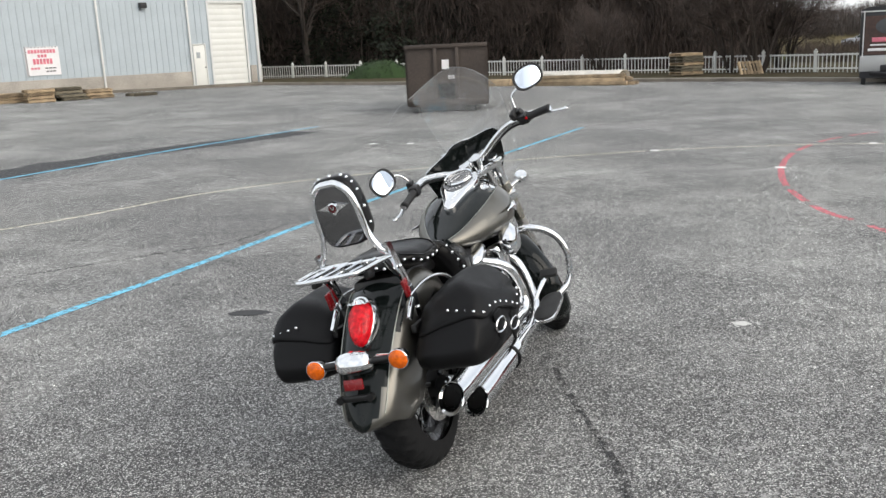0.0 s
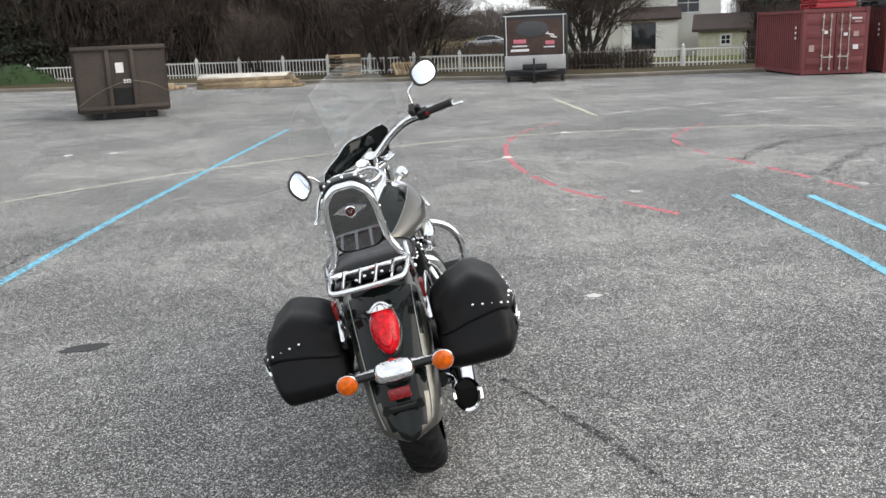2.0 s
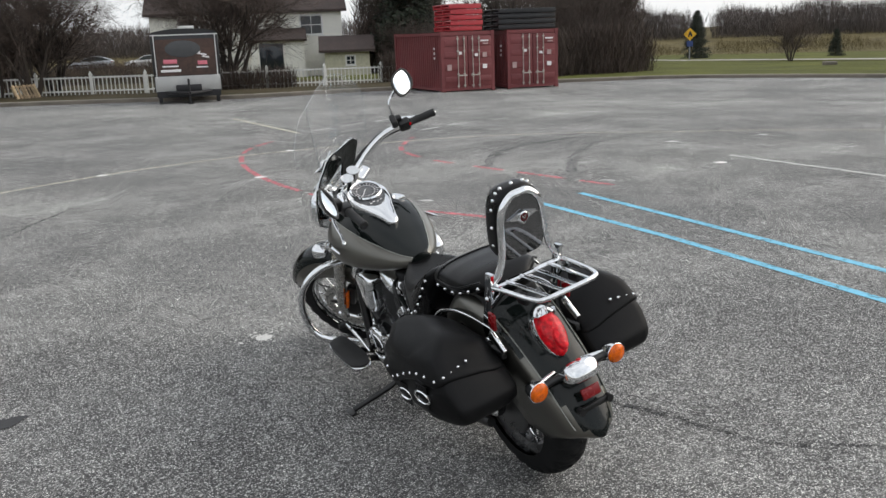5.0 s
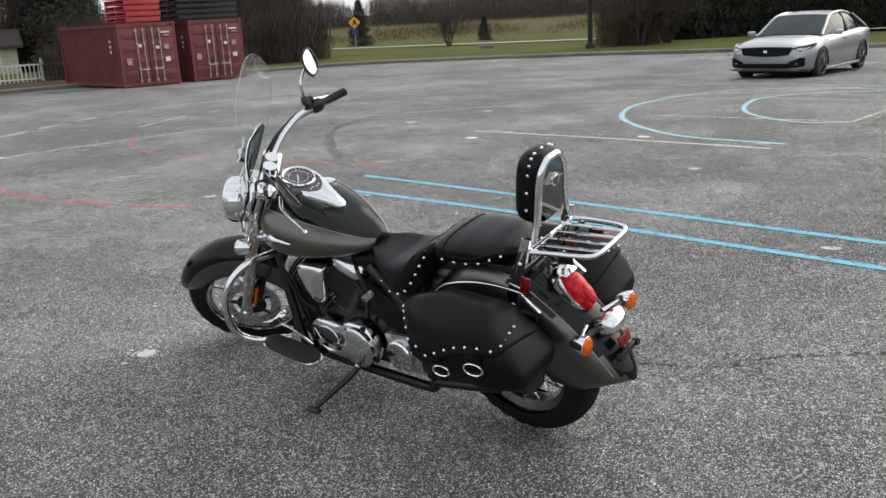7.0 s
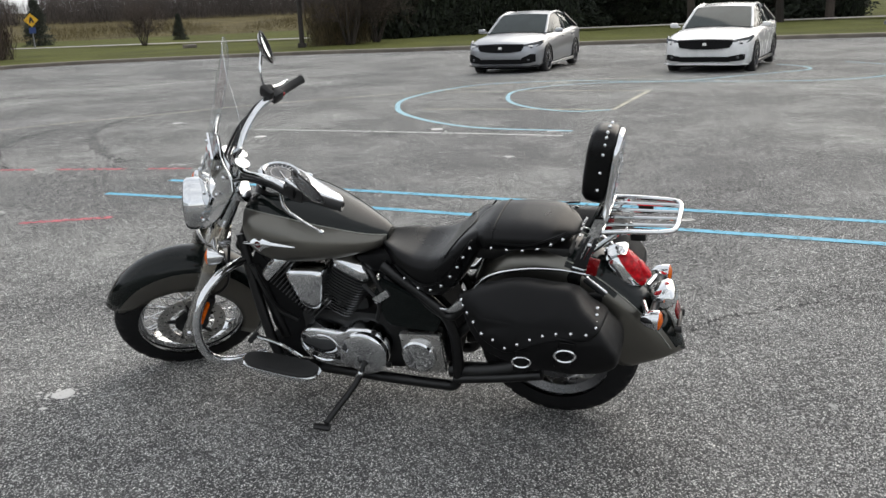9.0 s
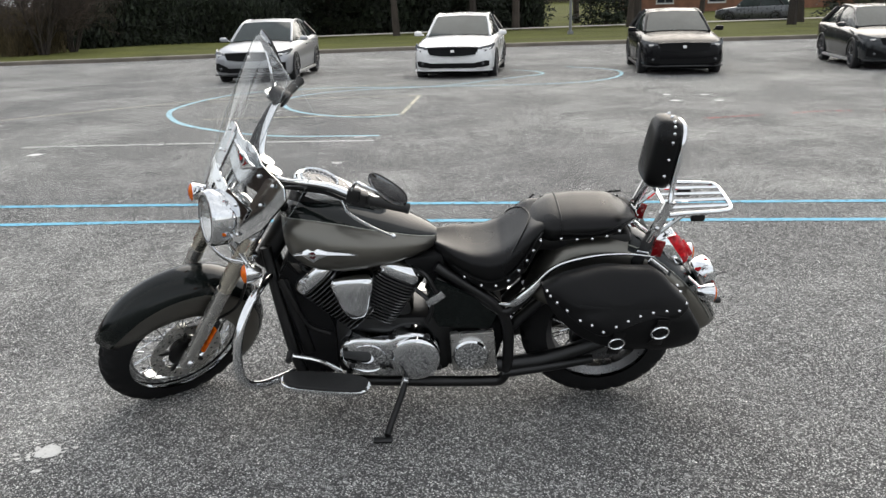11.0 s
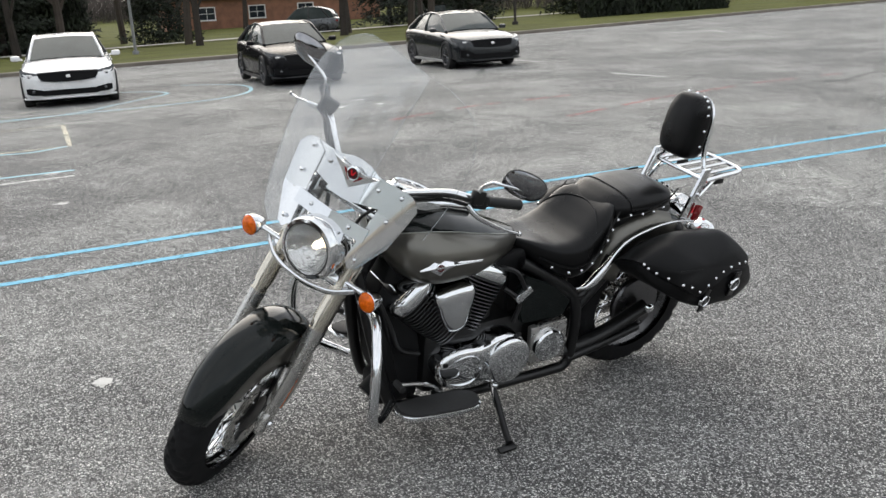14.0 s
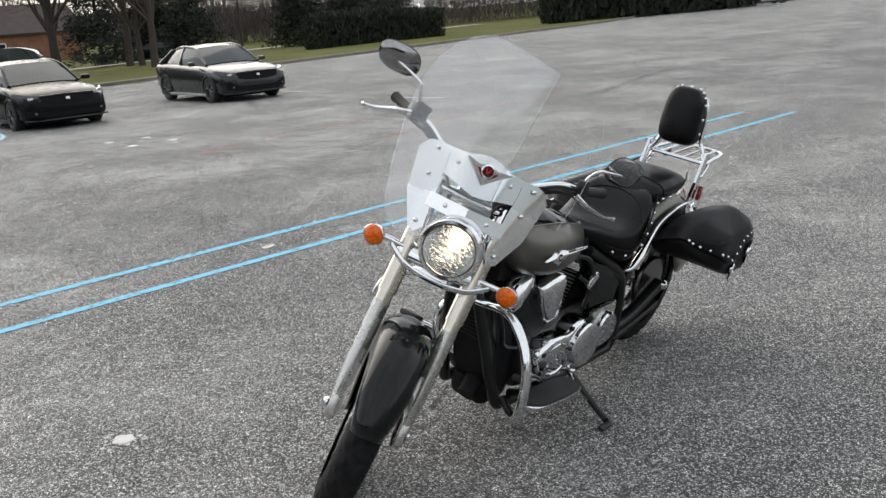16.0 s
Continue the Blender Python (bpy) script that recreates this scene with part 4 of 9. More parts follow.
# ---- trees ----
def branch_mesh(seed, height, spread, levels=5, lean_up=0.35, stems=1, twig=0.006, kids=(5, 5, 5, 5)):
    """Trunk with limbs, and the fine twigs, as two meshes."""
    rng = random.Random(seed)
    trunk, twigs = bmesh.new(), bmesh.new()

    def grow(p, d, length, r, level):
        seg = 3
        pts, rads = [p], [r]
        q, e = p.copy(), d.copy()
        for k in range(seg):
            e = (e + Vector((rng.uniform(-1, 1), rng.uniform(-1, 1), rng.uniform(-0.3, 1) * lean_up)) * (0.12 + 0.06 * level)).normalized()
            q = q + e * (length / seg)
            pts.append(q)
            rads.append(r * (1 - 0.55 * (k + 1) / seg))
        tube(trunk if level < 2 else twigs, pts, rads, 7 if level == 0 else (5 if level == 1 else 3), caps=False)
        if level >= levels - 1:
            return
        for k in range(kids[min(level, len(kids) - 1)]):
            f = rng.uniform(0.3, 1.0) if level else rng.uniform(0.25, 1.0)
            i = min(seg - 1, int(f * seg))
            base = pts[i].lerp(pts[i + 1], f * seg - i)
            ax = rng.uniform(0, 2 * math.pi)
            side = e.orthogonal().normalized()
            side = (Matrix.Rotation(ax, 3, e) @ side)
            nd = (e * rng.uniform(0.5, 1.0) + side * rng.uniform(0.5, 1.0) * spread).normalized()
            grow(base, nd, length * rng.uniform(0.5, 0.72), max(twig, r * rng.uniform(0.35, 0.5)), level + 1)

    for s in range(stems):
        a = 2 * math.pi * s / stems
        d = Vector((0.35 * math.cos(a) * (stems > 1), 0.35 * math.sin(a) * (stems > 1), 1)).normalized()
        grow(Vector((0.12 * math.cos(a) * (stems > 1), 0.12 * math.sin(a) * (stems > 1), -0.1)), d, height * 0.55, height * (0.022 if stems == 1 else 0.014), 0)
    return trunk, twigs


def bare_tree(seed, height, spread, label, name="bare_tree", **kw):
    t = thing(name, Matrix(), label, "tree" if name == "bare_tree" else "bush")
    a, b = branch_mesh(seed, height, spread, **kw)
    part("trunk", a, BARK, t)
    part("crown", b, TWIG, t, smooth=0)
    return t


def leaf_clump(bm, rng, c, size, n, flat=0.5):
    for _ in range(n):
        p = Vector((rng.gauss(0, 1), rng.gauss(0, 1), rng.gauss(0, flat))) * size * 0.5 + c
        d = Vector((rng.uniform(-1, 1), rng.uniform(-1, 1), rng.uniform(-0.7, 0.4))).normalized()
        s = d.orthogonal().normalized()
        ln, w = size * rng.uniform(0.25, 0.6), size * rng.uniform(0.06, 0.14)
        a, b, e = bm.verts.new(p - s * w), bm.verts.new(p + s * w), bm.verts.new(p + d * ln)
        bm.faces.new((a, b, e))


def conifer(seed, height, radius, label, material=EVERGREEN, name="conifer_tree"):
    rng = random.Random(seed)
    t = thing(name, Matrix(), label, "tree")
    bm = bmesh.new()
    tube(bm, [(0, 0, -0.2), (0.05, 0, height * 0.5), (0, 0, height * 0.96)], [height * 0.022, height * 0.014, 0.02], 8)
    for k in range(26):
        z = height * rng.uniform(0.08, 0.9)
        a = rng.uniform(0, 6.28)
        r = radius * (1 - z / height) * 0.8
        tube(bm, [(0, 0, z), (r * math.cos(a), r * math.sin(a), z - 0.12 * r)], [0.05, 0.012], 4)
    part("trunk", bm, BARK, t)
    bm = bmesh.new()
    for k in range(420):
        f = rng.random() ** 0.8
        z = height * (0.06 + 0.94 * f)
        r = radius * (1 - f) ** 0.75 * rng.uniform(0.35, 1.08)
        a = rng.uniform(0, 6.28)
        leaf_clump(bm, rng, Vector((r * math.cos(a), r * math.sin(a), z - 0.15 * r)), 0.32 * radius * (0.45 + 0.55 * (1 - f)), 30)
    part("crown", bm, material, t, smooth=0)
    return t


def at(x, y, s=1.0, turn=0.0):
    return pose(x, y, ground_z(x, y), 0, 0, turn) @ Matrix.Diagonal((s, s, s, 1))


def put_copy(ob, x, y, s=1.0, turn=0.0):
    c = copy_thing(ob, pose(x, y, ground_z(x, y), 0, 0, turn))
    c.scale = (s, s, s)
    return c


trng = random.Random(11)
oak = bare_tree(3, 10.0, 0.9, "bare winter tree behind the fence", kids=(6, 5, 5, 5))
oak.matrix_world = at(-7.9, 56.5)
shrubby = bare_tree(5, 6.5, 0.8, "bare many-stemmed winter tree by the fence", stems=6, twig=0.005, kids=(6, 6, 6, 5))
shrubby.matrix_world = at(20.3, 33.6)
birch = bare_tree(8, 12.0, 0.6, "tall thin bare tree in the wood", kids=(7, 5, 4, 4))
birch.matrix_world = at(2.0, 58.0)
for x, y, s, k in ((7.9, 42.9, 0.55, 1), (13.7, 37.6, 0.85, 1), (15.0, 38.5, 0.8, 1), (13.0, 38.9, 0.9, 1), (20.9, 33.9, 0.92, 1), (27.4, 29.2, 0.5, 1), (34.0, 25.5, 0.75, 1), (36.5, 26.0, 0.8, 1), (38.8, 7.4, 0.72, 1), (40.0, 6.3, 0.6, 1), 
                   (43.0, 36.0, 1.0, 0), (56.0, 22.5, 0.5, 1)):
    put_copy((oak, shrubby)[k], x, y, s * trng.uniform(0.92, 1.08), trng.uniform(0, 360))
for k in range(34):
    x = trng.uniform(-14, 12)
    y = 52 + trng.uniform(2, 16) - 0.55 * (x + 5)
    put_copy((oak, birch, shrubby)[k % 3], x, max(y, 44 - 0.6 * x + 12), trng.uniform(0.8, 1.3), trng.uniform(0, 360))
pine = conifer(21, 9.0, 2.6, "dark evergreen conifer with a ragged crown")
pine.matrix_world = at(-2.2, 57.0)
for x, y, s in ((3.2, 56.0, 0.95), (8.5, 55.0, 0.8), (-12.5, 60.0, 0.9), (40.0, 41.0, 1.0), (-6.0, 58.5, 1.1), (0.8, 58.5, 1.05), (6.0, 53.0, 0.75), (66.5, 34.0, 0.40), (68.9, 23.8, 0.24), (46.0, 3.0, 0.62), (49.0, -1.0, 0.66), (48.0, 6.0, 0.6), (53.0, -5.0, 0.9), (52.0, 3.5, 0.7),
                (55.0, -9.0, 1.1), (57.0, -14.0, 1.2), (51.0, -17.0, 1.0), (55.0, -22.0, 1.1), (49.0, -26.0, 0.9), (58.0, -2.0, 1.2), (60.0, 5.0, 1.0), (38.0, -44.0, 0.8), (34.0, -52.0, 0.9), (44.0, -42.0, 1.0), (46.0, -50.0, 1.1), (30.0, -60.0, 0.9), (36.0, -64.0, 1.1)):
    put_copy(pine, x, y, s * trng.uniform(0.9, 1.1), trng.uniform(0, 360))
for k in range(22):
    put_copy((oak, birch)[k % 2], 58 + trng.uniform(0, 26), 2 - k * 3.2 + trng.uniform(-3, 3), trng.uniform(0.8, 1.3), trng.uniform(0, 360))
for x, y in ((47.0, -18.5), (45.0, -15.0), (39.0, -22.0), (34.5, -28.3), (34.7, -35.0), (38.0, -32.0), (31.0, -31.6), (36.5, -36.0), (43.0, -24.0), (44.0, -10.0)):
    put_copy(oak, x, y, trng.uniform(0.9, 1.2), trng.uniform(0, 360))


def thicket(name, label, path, depth, height, count, material, seed, size, tri=True, group=""):
    """A band of countless twigs or leaves along a path."""
    rng = random.Random(seed)
    verts, faces = [], []
    pts = [Vector((x, y, 0)) for x, y in path]
    seglen = [(b - a).length for a, b in zip(pts, pts[1:])]
    total = sum(seglen)
    for _ in range(count):
        d = rng.uniform(0, total)
        i = 0
        while d > seglen[i] and i < len(seglen) - 1:
            d -= seglen[i]
            i += 1
        a, b = pts[i], pts[i + 1]
        t = (b - a).normalized()
        off = rng.uniform(0, depth)
        p = a + t * d + Vector((t.y, -t.x, 0)) * -off
        top = height * (0.55 + 0.45 * noise.noise(Vector((p.x * 0.12, p.y * 0.12, seed)))) + height * 0.25
        z = ground_z(p.x, p.y) + top * rng.random() ** 1.15
        ln = size * rng.uniform(0.5, 1.5)
        up = Vector((rng.gauss(0, 0.4), rng.gauss(0, 0.4), 1)).normalized()
        w = ln * (0.02 if tri else 0.22)
        s = Vector((rng.uniform(-1, 1), rng.uniform(-1, 1), 0)).normalized() * w
        c = Vector((p.x, p.y, z))
        k = len(verts)
        verts += [c - s, c + s, c + up * ln]
        faces.append((k, k + 1, k + 2))
    me = bpy.data.meshes.new(name)
    me.from_pydata([tuple(v) for v in verts], [], faces)
    me.materials.append(material)
    return tagged(new(name, me), label, "woods", group, "stuff")


thicket("woodland", "brown leafless undergrowth and saplings behind the fence", [(-18, 62), (0, 54), (8, 48.5)], 16, 11.0, 150000, TWIG, 1, 0.95)
thicket("woodland", "dark bare woodland beside the house", [(38.2, 44.6), (40.0, 41.2), (40.9, 39.9)], 8, 8.5, 34000, TWIG, 7, 0.9)
thicket("woodland", "thin bare saplings behind the containers", [(41.5, 38.0), (43.0, 33.0)], 5, 6.0, 9000, TWIG, 9, 0.9)
thicket("woodland", "brown leafless trees behind the containers", [(40.0, 30.0), (44.0, 26.5)], 5, 6.0, 20000, TWIG, 8, 0.9)
thicket("far_woods", "distant brown leafless woodland", [(40, 140), (90, 105), (125, 60), (140, 15), (135, -40), (110, -90), (60, -120)], 30, 4.6, 300000, FARTWIG, 2, 1.3)
thicket("woodland", "brown leafless saplings behind the pallets", [(8, 50), (14, 46)], 5, 9.0, 26000, TWIG, 31, 0.9)
thicket("fence_brush", "dark leafless brush growing along the fence", [(18.3, 33.0), (22.0, 31.0)], 0.9, 0.9, 5000, TWIG, 51, 0.4)
thicket("fence_brush", "brown leafless brush growing along the fence", [(25.2, 28.9), (27.6, 27.7)], 0.9, 1.3, 4500, TWIG, 52, 0.45)
thicket("far_scrub", "brown leafless scrub beyond the fence", [(14.0, 46.0), (20.0, 49.5)], 6, 4.2, 16000, TWIG, 53, 0.8)
thicket("far_scrub", "low brown scrub beyond the fence", [(20.0, 49.5), (27.0, 47.0)], 5, 1.3, 7000, TWIG, 54, 0.5)
thicket("dry_brush", "tan dry grass and brush in the field", [(60, 52), (74, 36), (80, 22), (80, 8), (76, -4)], 30, 0.7, 16000, DRYGRASS, 3, 0.6)
thicket("roadside_bush", "brown-green bush beside the kerb", [(31.5, 24.0), (35.0, 22.5), (38.5, 22.8)], 2.5, 2.4, 14000, TWIG, 4, 0.6)
thicket("roadside_bush", "brown-green bush beside the kerb", [(38.2, 8.6), (39.8, 6.4)], 1.8, 2.2, 8000, BUSHMAT, 5, 0.5)
thicket("dark_hedge", "dark evergreen hedge beyond the path", [(43, 5.0), (47, 0.5), (49, -5)], 4.0, 4.0, 36000, EVERGREEN, 6, 0.3, False)
thicket("dark_hedge", "dense dark evergreens behind the lawn", [(54, 4), (56, -6), (52, -16), (50, -22)], 7.0, 7.0, 80000, EVERGREEN, 16, 0.42, False)
thicket("dark_hedge", "dark clipped shrubs beside the lawn", [(27, -41), (20, -46)], 3.0, 2.6, 14000, EVERGREEN, 17, 0.3, False)
thicket("dark_hedge", "dark evergreens at the far end of the lawn", [(16, -56), (2, -62)], 5.0, 4.0, 9000, EVERGREEN, 18, 0.7, False)
thicket("far_woods", "distant leafless woods beyond the lot", [(60, -62), (36, -82), (10, -95), (-20, -100)], 12, 6.5, 50000, FARTWIG, 41, 1.4)


def grass_mound():
    rng = random.Random(9)
    d = thing("grass_mound", at(-2.9, 48.6), "mound of green grass by the fence", "mound")
    bm = bmesh.new()
    rings = []
    for f in (0.02, 0.25, 0.5, 0.75, 1.0):
        rings.append([Vector((2.2 * f * math.cos(a), 1.3 * f * math.sin(a), 1.0 * (1 - f * f) + 0.15 * noise.noise(Vector((3 * f * math.cos(a), 3 * f * math.sin(a), 0))))) for a in [2 * math.pi * k / 24 for k in range(24)]])
    ring_faces(bm, rings, True, False)
    part("soil", bm, MOUNDGRASS, d)
    bm = bmesh.new()
    for _ in range(1500):
        a, f = rng.uniform(0, 6.28), math.sqrt(rng.random())
        p = Vector((2.2 * f * math.cos(a), 1.3 * f * math.sin(a), 1.0 * (1 - f * f) - 0.02))
        leaf_clump(bm, rng, p, 0.25, 2)
    part("grass", bm, MOUNDGRASS, d, smooth=0)


grass_mound()

# ---- path, poles and road sign ----
pv = [(70, 52), (62, 36), (56, 20), (52.5, 10), (49.5, 2), (47.0, -8), (45.5, -20), (42, -34), (36, -52), (28, -75)]
bm = bmesh.new()
prev = None
for p in spline([(x, y, 0) for x, y in pv], 12):
    q = Vector((p.x, p.y))
    pair = (bm.verts.new((p.x - 0.85, p.y - 0.4, ground_z(p.x, p.y) + 0.2)), bm.verts.new((p.x + 0.85, p.y + 0.4, ground_z(p.x, p.y) + 0.2)))
    if prev:
        bm.faces.new((prev[0], pair[0], pair[1], prev[1]))
    prev = pair
tagged(part("pavement", bm, PATHMAT, smooth=0), "pale concrete footpath through the grass", "path", kind="structure")

POLEWOOD = surface("dark_pole_wood", (0.035, 0.03, 0.027), 0.9, var=0.3, fine=40.0)
POLEGREY = surface("galvanised_pole", (0.20, 0.205, 0.21), 0.6, 0.3)


def pole(x, y, h, r, material, label):
    d = thing("light_pole", at(x, y), label, "pole")
    bm = bmesh.new()
    tube(bm, [(0, 0, -0.3), (0, 0, h)], [r, r * 0.75], 12)
    part("shaft", bm, material, d)
    part("base", one_box((0, 0, 0.12), (r * 3.2, r * 3.2, 0.3), bevel=0.03), material, d)
    bm = bmesh.new()
    tube(bm, [(0, 0, h - 0.1), (0.5, 0, h + 0.15), (1.1, 0, h + 0.2)], 0.04, 8)
    part("arm", bm, POLEGREY, d)
    part("lamp_head", one_box((1.3, 0, h + 0.18), (0.6, 0.25, 0.12), bevel=0.03), POLEGREY, d)


pole(38.4, 9.6, 8.0, 0.12, POLEWOOD, "dark light pole beside the kerb")
pole(45.4, 28.3, 9.0, 0.17, POLEGREY, "grey light pole by the wood")
pole(34.5, -15.5, 7.0, 0.07, POLEGREY, "grey pole on the grass")
pole(27.0, -34.0, 7.0, 0.08, POLEWOOD, "dark pole on the grass")


def road_sign():
    d = thing("road_sign", at(60.5, 31.7), "yellow diamond warning sign on a post", "sign")
    bm = bmesh.new()
    tube(bm, [(0, 0, -0.2), (0, 0, 2.5)], 0.05, 8)
    part("post", bm, POLEGREY, d)
    face = axis_frame((0, 0, 0), (-0.89, -0.46, 0), (0, 0, 1))
    z = Matrix.Translation((0, 0, 2.1))
    bm = bmesh.new()
    plate(bm, [(0.47, 0), (0, 0.47), (-0.47, 0), (0, -0.47)], 0.04, z @ face @ Matrix.Translation((0, 0, 0.05)))
    part("plate", bm, surface("yellow_sign_face", (0.75, 0.42, 0.02), 0.5), d)
    bm = bmesh.new()
    plate(bm, [(0.26, -0.05), (0.26, 0.05), (0.05, 0.1), (-0.25, 0.16), (-0.25, 0.06), (-0.02, 0.0), (-0.25, -0.1), (-0.2, -0.2), (0.1, -0.1)], 0.006, z @ Matrix.Scale(0.8, 4, (0, 0, 1)) @ face @ Matrix.Translation((0, 0, 0.095)))
    part("symbol", bm, BLACKPAINT, d)
    bm = bmesh.new()
    plate(bm, [(0.2, -0.22), (0.2, 0.22), (-0.2, 0.22), (-0.2, -0.22)], 0.03, Matrix.Translation((0, 0, 1.4)) @ face @ Matrix.Translation((0, 0, 0.05)))
    part("small_plate", bm, surface("blue_sign_face", (0.03, 0.06, 0.2), 0.5), d)


road_sign()

bm = bmesh.new()
box(bm, (0, 0, 0.12), (0.95, 0.7, 0.26), bevel=0.02)
inlet = part("storm_drain", bm, KERBSIDE)
inlet.matrix_world = at(46.5, 17.0, 1.0, 20)
tagged(inlet, "low concrete storm drain inlet in the grass", "drain")

STUMPWOOD = surface("split_stump_wood", (0.42, 0.28, 0.13), 0.85, var=0.25)
st = thing("stake_frame", at(51.0, 1.4), "pale forked wooden tree stake", "stake")
for k, (x0, x1) in enumerate(((-0.75, 0.0), (0.75, 0.0))):
    bm = bmesh.new()
    tube(bm, [(0, x0, 0), (0, x1, 1.7), (0, x1 - x0 * 0.35, 2.6)], [0.09, 0.08, 0.06], 8)
    part("stake", bm, STUMPWOOD, st)


# ---- houses ----
HOUSEWHITE = surface("cream_house_siding", (0.78, 0.765, 0.70), 0.7, var=0.05, scale=0.6, fine=12.0)
SHINGLE = surface("dark_roof_shingles", (0.055, 0.04, 0.036), 0.9, var=0.25, scale=1.2, fine=14.0, bump=0.2)
PANE = surface("dark_window_pane", (0.02, 0.024, 0.03), 0.08, var=0.2, scale=0.8)
BRICK = surface("orange_brick", (0.23, 0.11, 0.068), 0.85, var=0.25, scale=1.5, fine=16.0)


def window(parent, x, z, w, h, y=0.0, rows=2, cols=2):
    fr_ = bmesh.new()
    corner = ((-1, -1), (1, -1), (1, 1), (-1, 1))
    ring = [[fr_.verts.new((x + a * (w / 2 + o), y + d, z + b * (h / 2 + o))) for a, b in corner] for o, d in ((0.06, -0.04), (0.06, 0.04), (-0.04, 0.04), (-0.04, -0.04))]
    for q in range(4):
        for k in range(4):
            fr_.faces.new((ring[q][k], ring[q][(k + 1) % 4], ring[(q + 1) % 4][(k + 1) % 4], ring[(q + 1) % 4][k]))
    bmesh.ops.recalc_face_normals(fr_, faces=fr_.faces[:])
    wdw = part("window", fr_, TRIMWHITE, parent, smooth=0)
    part("sill", one_box((x, y, z - h / 2 - 0.08), (w + 0.2, 0.14, 0.04)), TRIMWHITE, wdw)
    for k in range(1, cols):
        part("glazing_bar", one_box((x - w / 2 + w * k / cols, y, z), (0.04, 0.05, h - 0.08)), TRIMWHITE, wdw)
    for k in range(1, rows):
        part("glazing_bar", one_box((x, y, z - h / 2 + h * k / rows), (w - 0.08, 0.056, 0.04)), TRIMWHITE, wdw)
    for i in range(cols):
        for j in range(rows):
            part("pane", one_box((x - w / 2 + w * (i + 0.5) / cols, y - 0.012 * 0 + 0.0, z - h / 2 + h * (j + 0.5) / rows), (w / cols - 0.03, 0.02, h / rows - 0.03)), PANE, wdw)


def gable_roof(bm, x0, x1, y0, y1, z, rise, over=0.35, thick=0.16, along="x"):
    ym = (y0 + y1) / 2
    prof = [(y0 - over, z - 0.1), (ym, z + rise), (y1 + over, z - 0.1), (y1 + over, z - 0.1 + thick), (ym, z + rise + thick), (y0 - over, z - 0.1 + thick)]
    ring_faces(bm, [[Vector((x0 - over, y, h)) for y, h in prof], [Vector((x1 + over, y, h)) for y, h in prof]])


def house(m, W, D, H, label, wall, windows=(), lap=True):
    d = thing("house", m, label, "house")
    bm = bmesh.new()
    box(bm, (W / 2, D / 2, H / 2 - 0.4), (W, D, H + 0.8))
    if lap:
        for k in range(int(H / 0.2)):
            box(bm, (W / 2, -0.008, 0.1 + 0.2 * k), (W, 0.03, 0.16))
    for x in (0.02, W - 0.02):
        ring_faces(bm, [[Vector((x - 0.02, 0, H)), Vector((x - 0.02, D, H)), Vector((x - 0.02, D / 2, H + D * 0.3))], [Vector((x + 0.02, 0, H)), Vector((x + 0.02, D, H)), Vector((x + 0.02, D / 2, H + D * 0.3))]])
    pieces("wall", "siding_board", bm, wall, d)
    bm = bmesh.new()
    gable_roof(bm, 0, W, 0, D, H, D * 0.3)
    part("roof", bm, SHINGLE, d, smooth=0)
    for x, z, w, h in windows:
        window(d, x, z, w, h, -0.03)
    return d


def facing(x0, y0, x1, y1):
    d = Vector((x1 - x0, y1 - y0, 0)).normalized()
    n = Vector((-d.y, d.x, 0))
    return Matrix(((d.x, n.x, 0, x0), (d.y, n.y, 0, y0), (0, 0, 1, ground_z(x0, y0) + 0.05), (0, 0, 0, 1)))


hm = facing(28.6, 53.2, 38.2, 45.6)
h1 = house(hm, 12.2, 9.0, 4.1, "cream two-storey house with a dark shingle roof", HOUSEWHITE, ((10.2, 3.2, 1.4, 1.2), (2.4, 3.2, 1.2, 1.1)))
bm = bmesh.new()
ring_faces(bm, [[Vector((x, -1.7, 2.2)), Vector((x, 0.0, 2.95)), Vector((x, 0.0, 3.05)), Vector((x, -1.75, 2.32))] for x in (6.0, 9.8)])
part("porch_roof", bm, SHINGLE, h1, smooth=0)
bm = bmesh.new()
box(bm, (7.9, -0.75, 1.0), (3.4, 1.4, 2.5))
part("porch_wall", bm, HOUSEWHITE, h1, smooth=0)
part("patio_door", one_box((7.5, -1.47, 1.15), (1.5, 0.05, 1.9), bevel=0.01), PANE, h1, "dark glazed patio door")
part("solar_panel", one_box((6.6, 2.0, 5.70), (4.8, 1.6, 0.06), Matrix.Rotation(radians(31), 3, "X")), PANE, h1)
shed = house(facing(34.9, 43.8, 37.0, 41.9), 2.8, 2.6, 1.55, "small cream garden shed with a dark roof", surface("cream_shed_siding", (0.5, 0.48, 0.36), 0.75), ((1.6, 0.95, 0.55, 0.55),))
house(facing(46, 78, 55, 70), 11, 8, 5.0, "distant pale house beyond the fence", HOUSEWHITE, ((3, 3.6, 1.2, 1.3), (8, 3.6, 1.2, 1.3)))
house(facing(76.2, -44.0, 64.2, -66.0), 22, 9, 3.0, "low brick house behind the trees", BRICK, ((4, 1.6, 1.6, 1.2), (9, 1.6, 1.6, 1.2), (14, 1.6, 1.6, 1.2)), False)


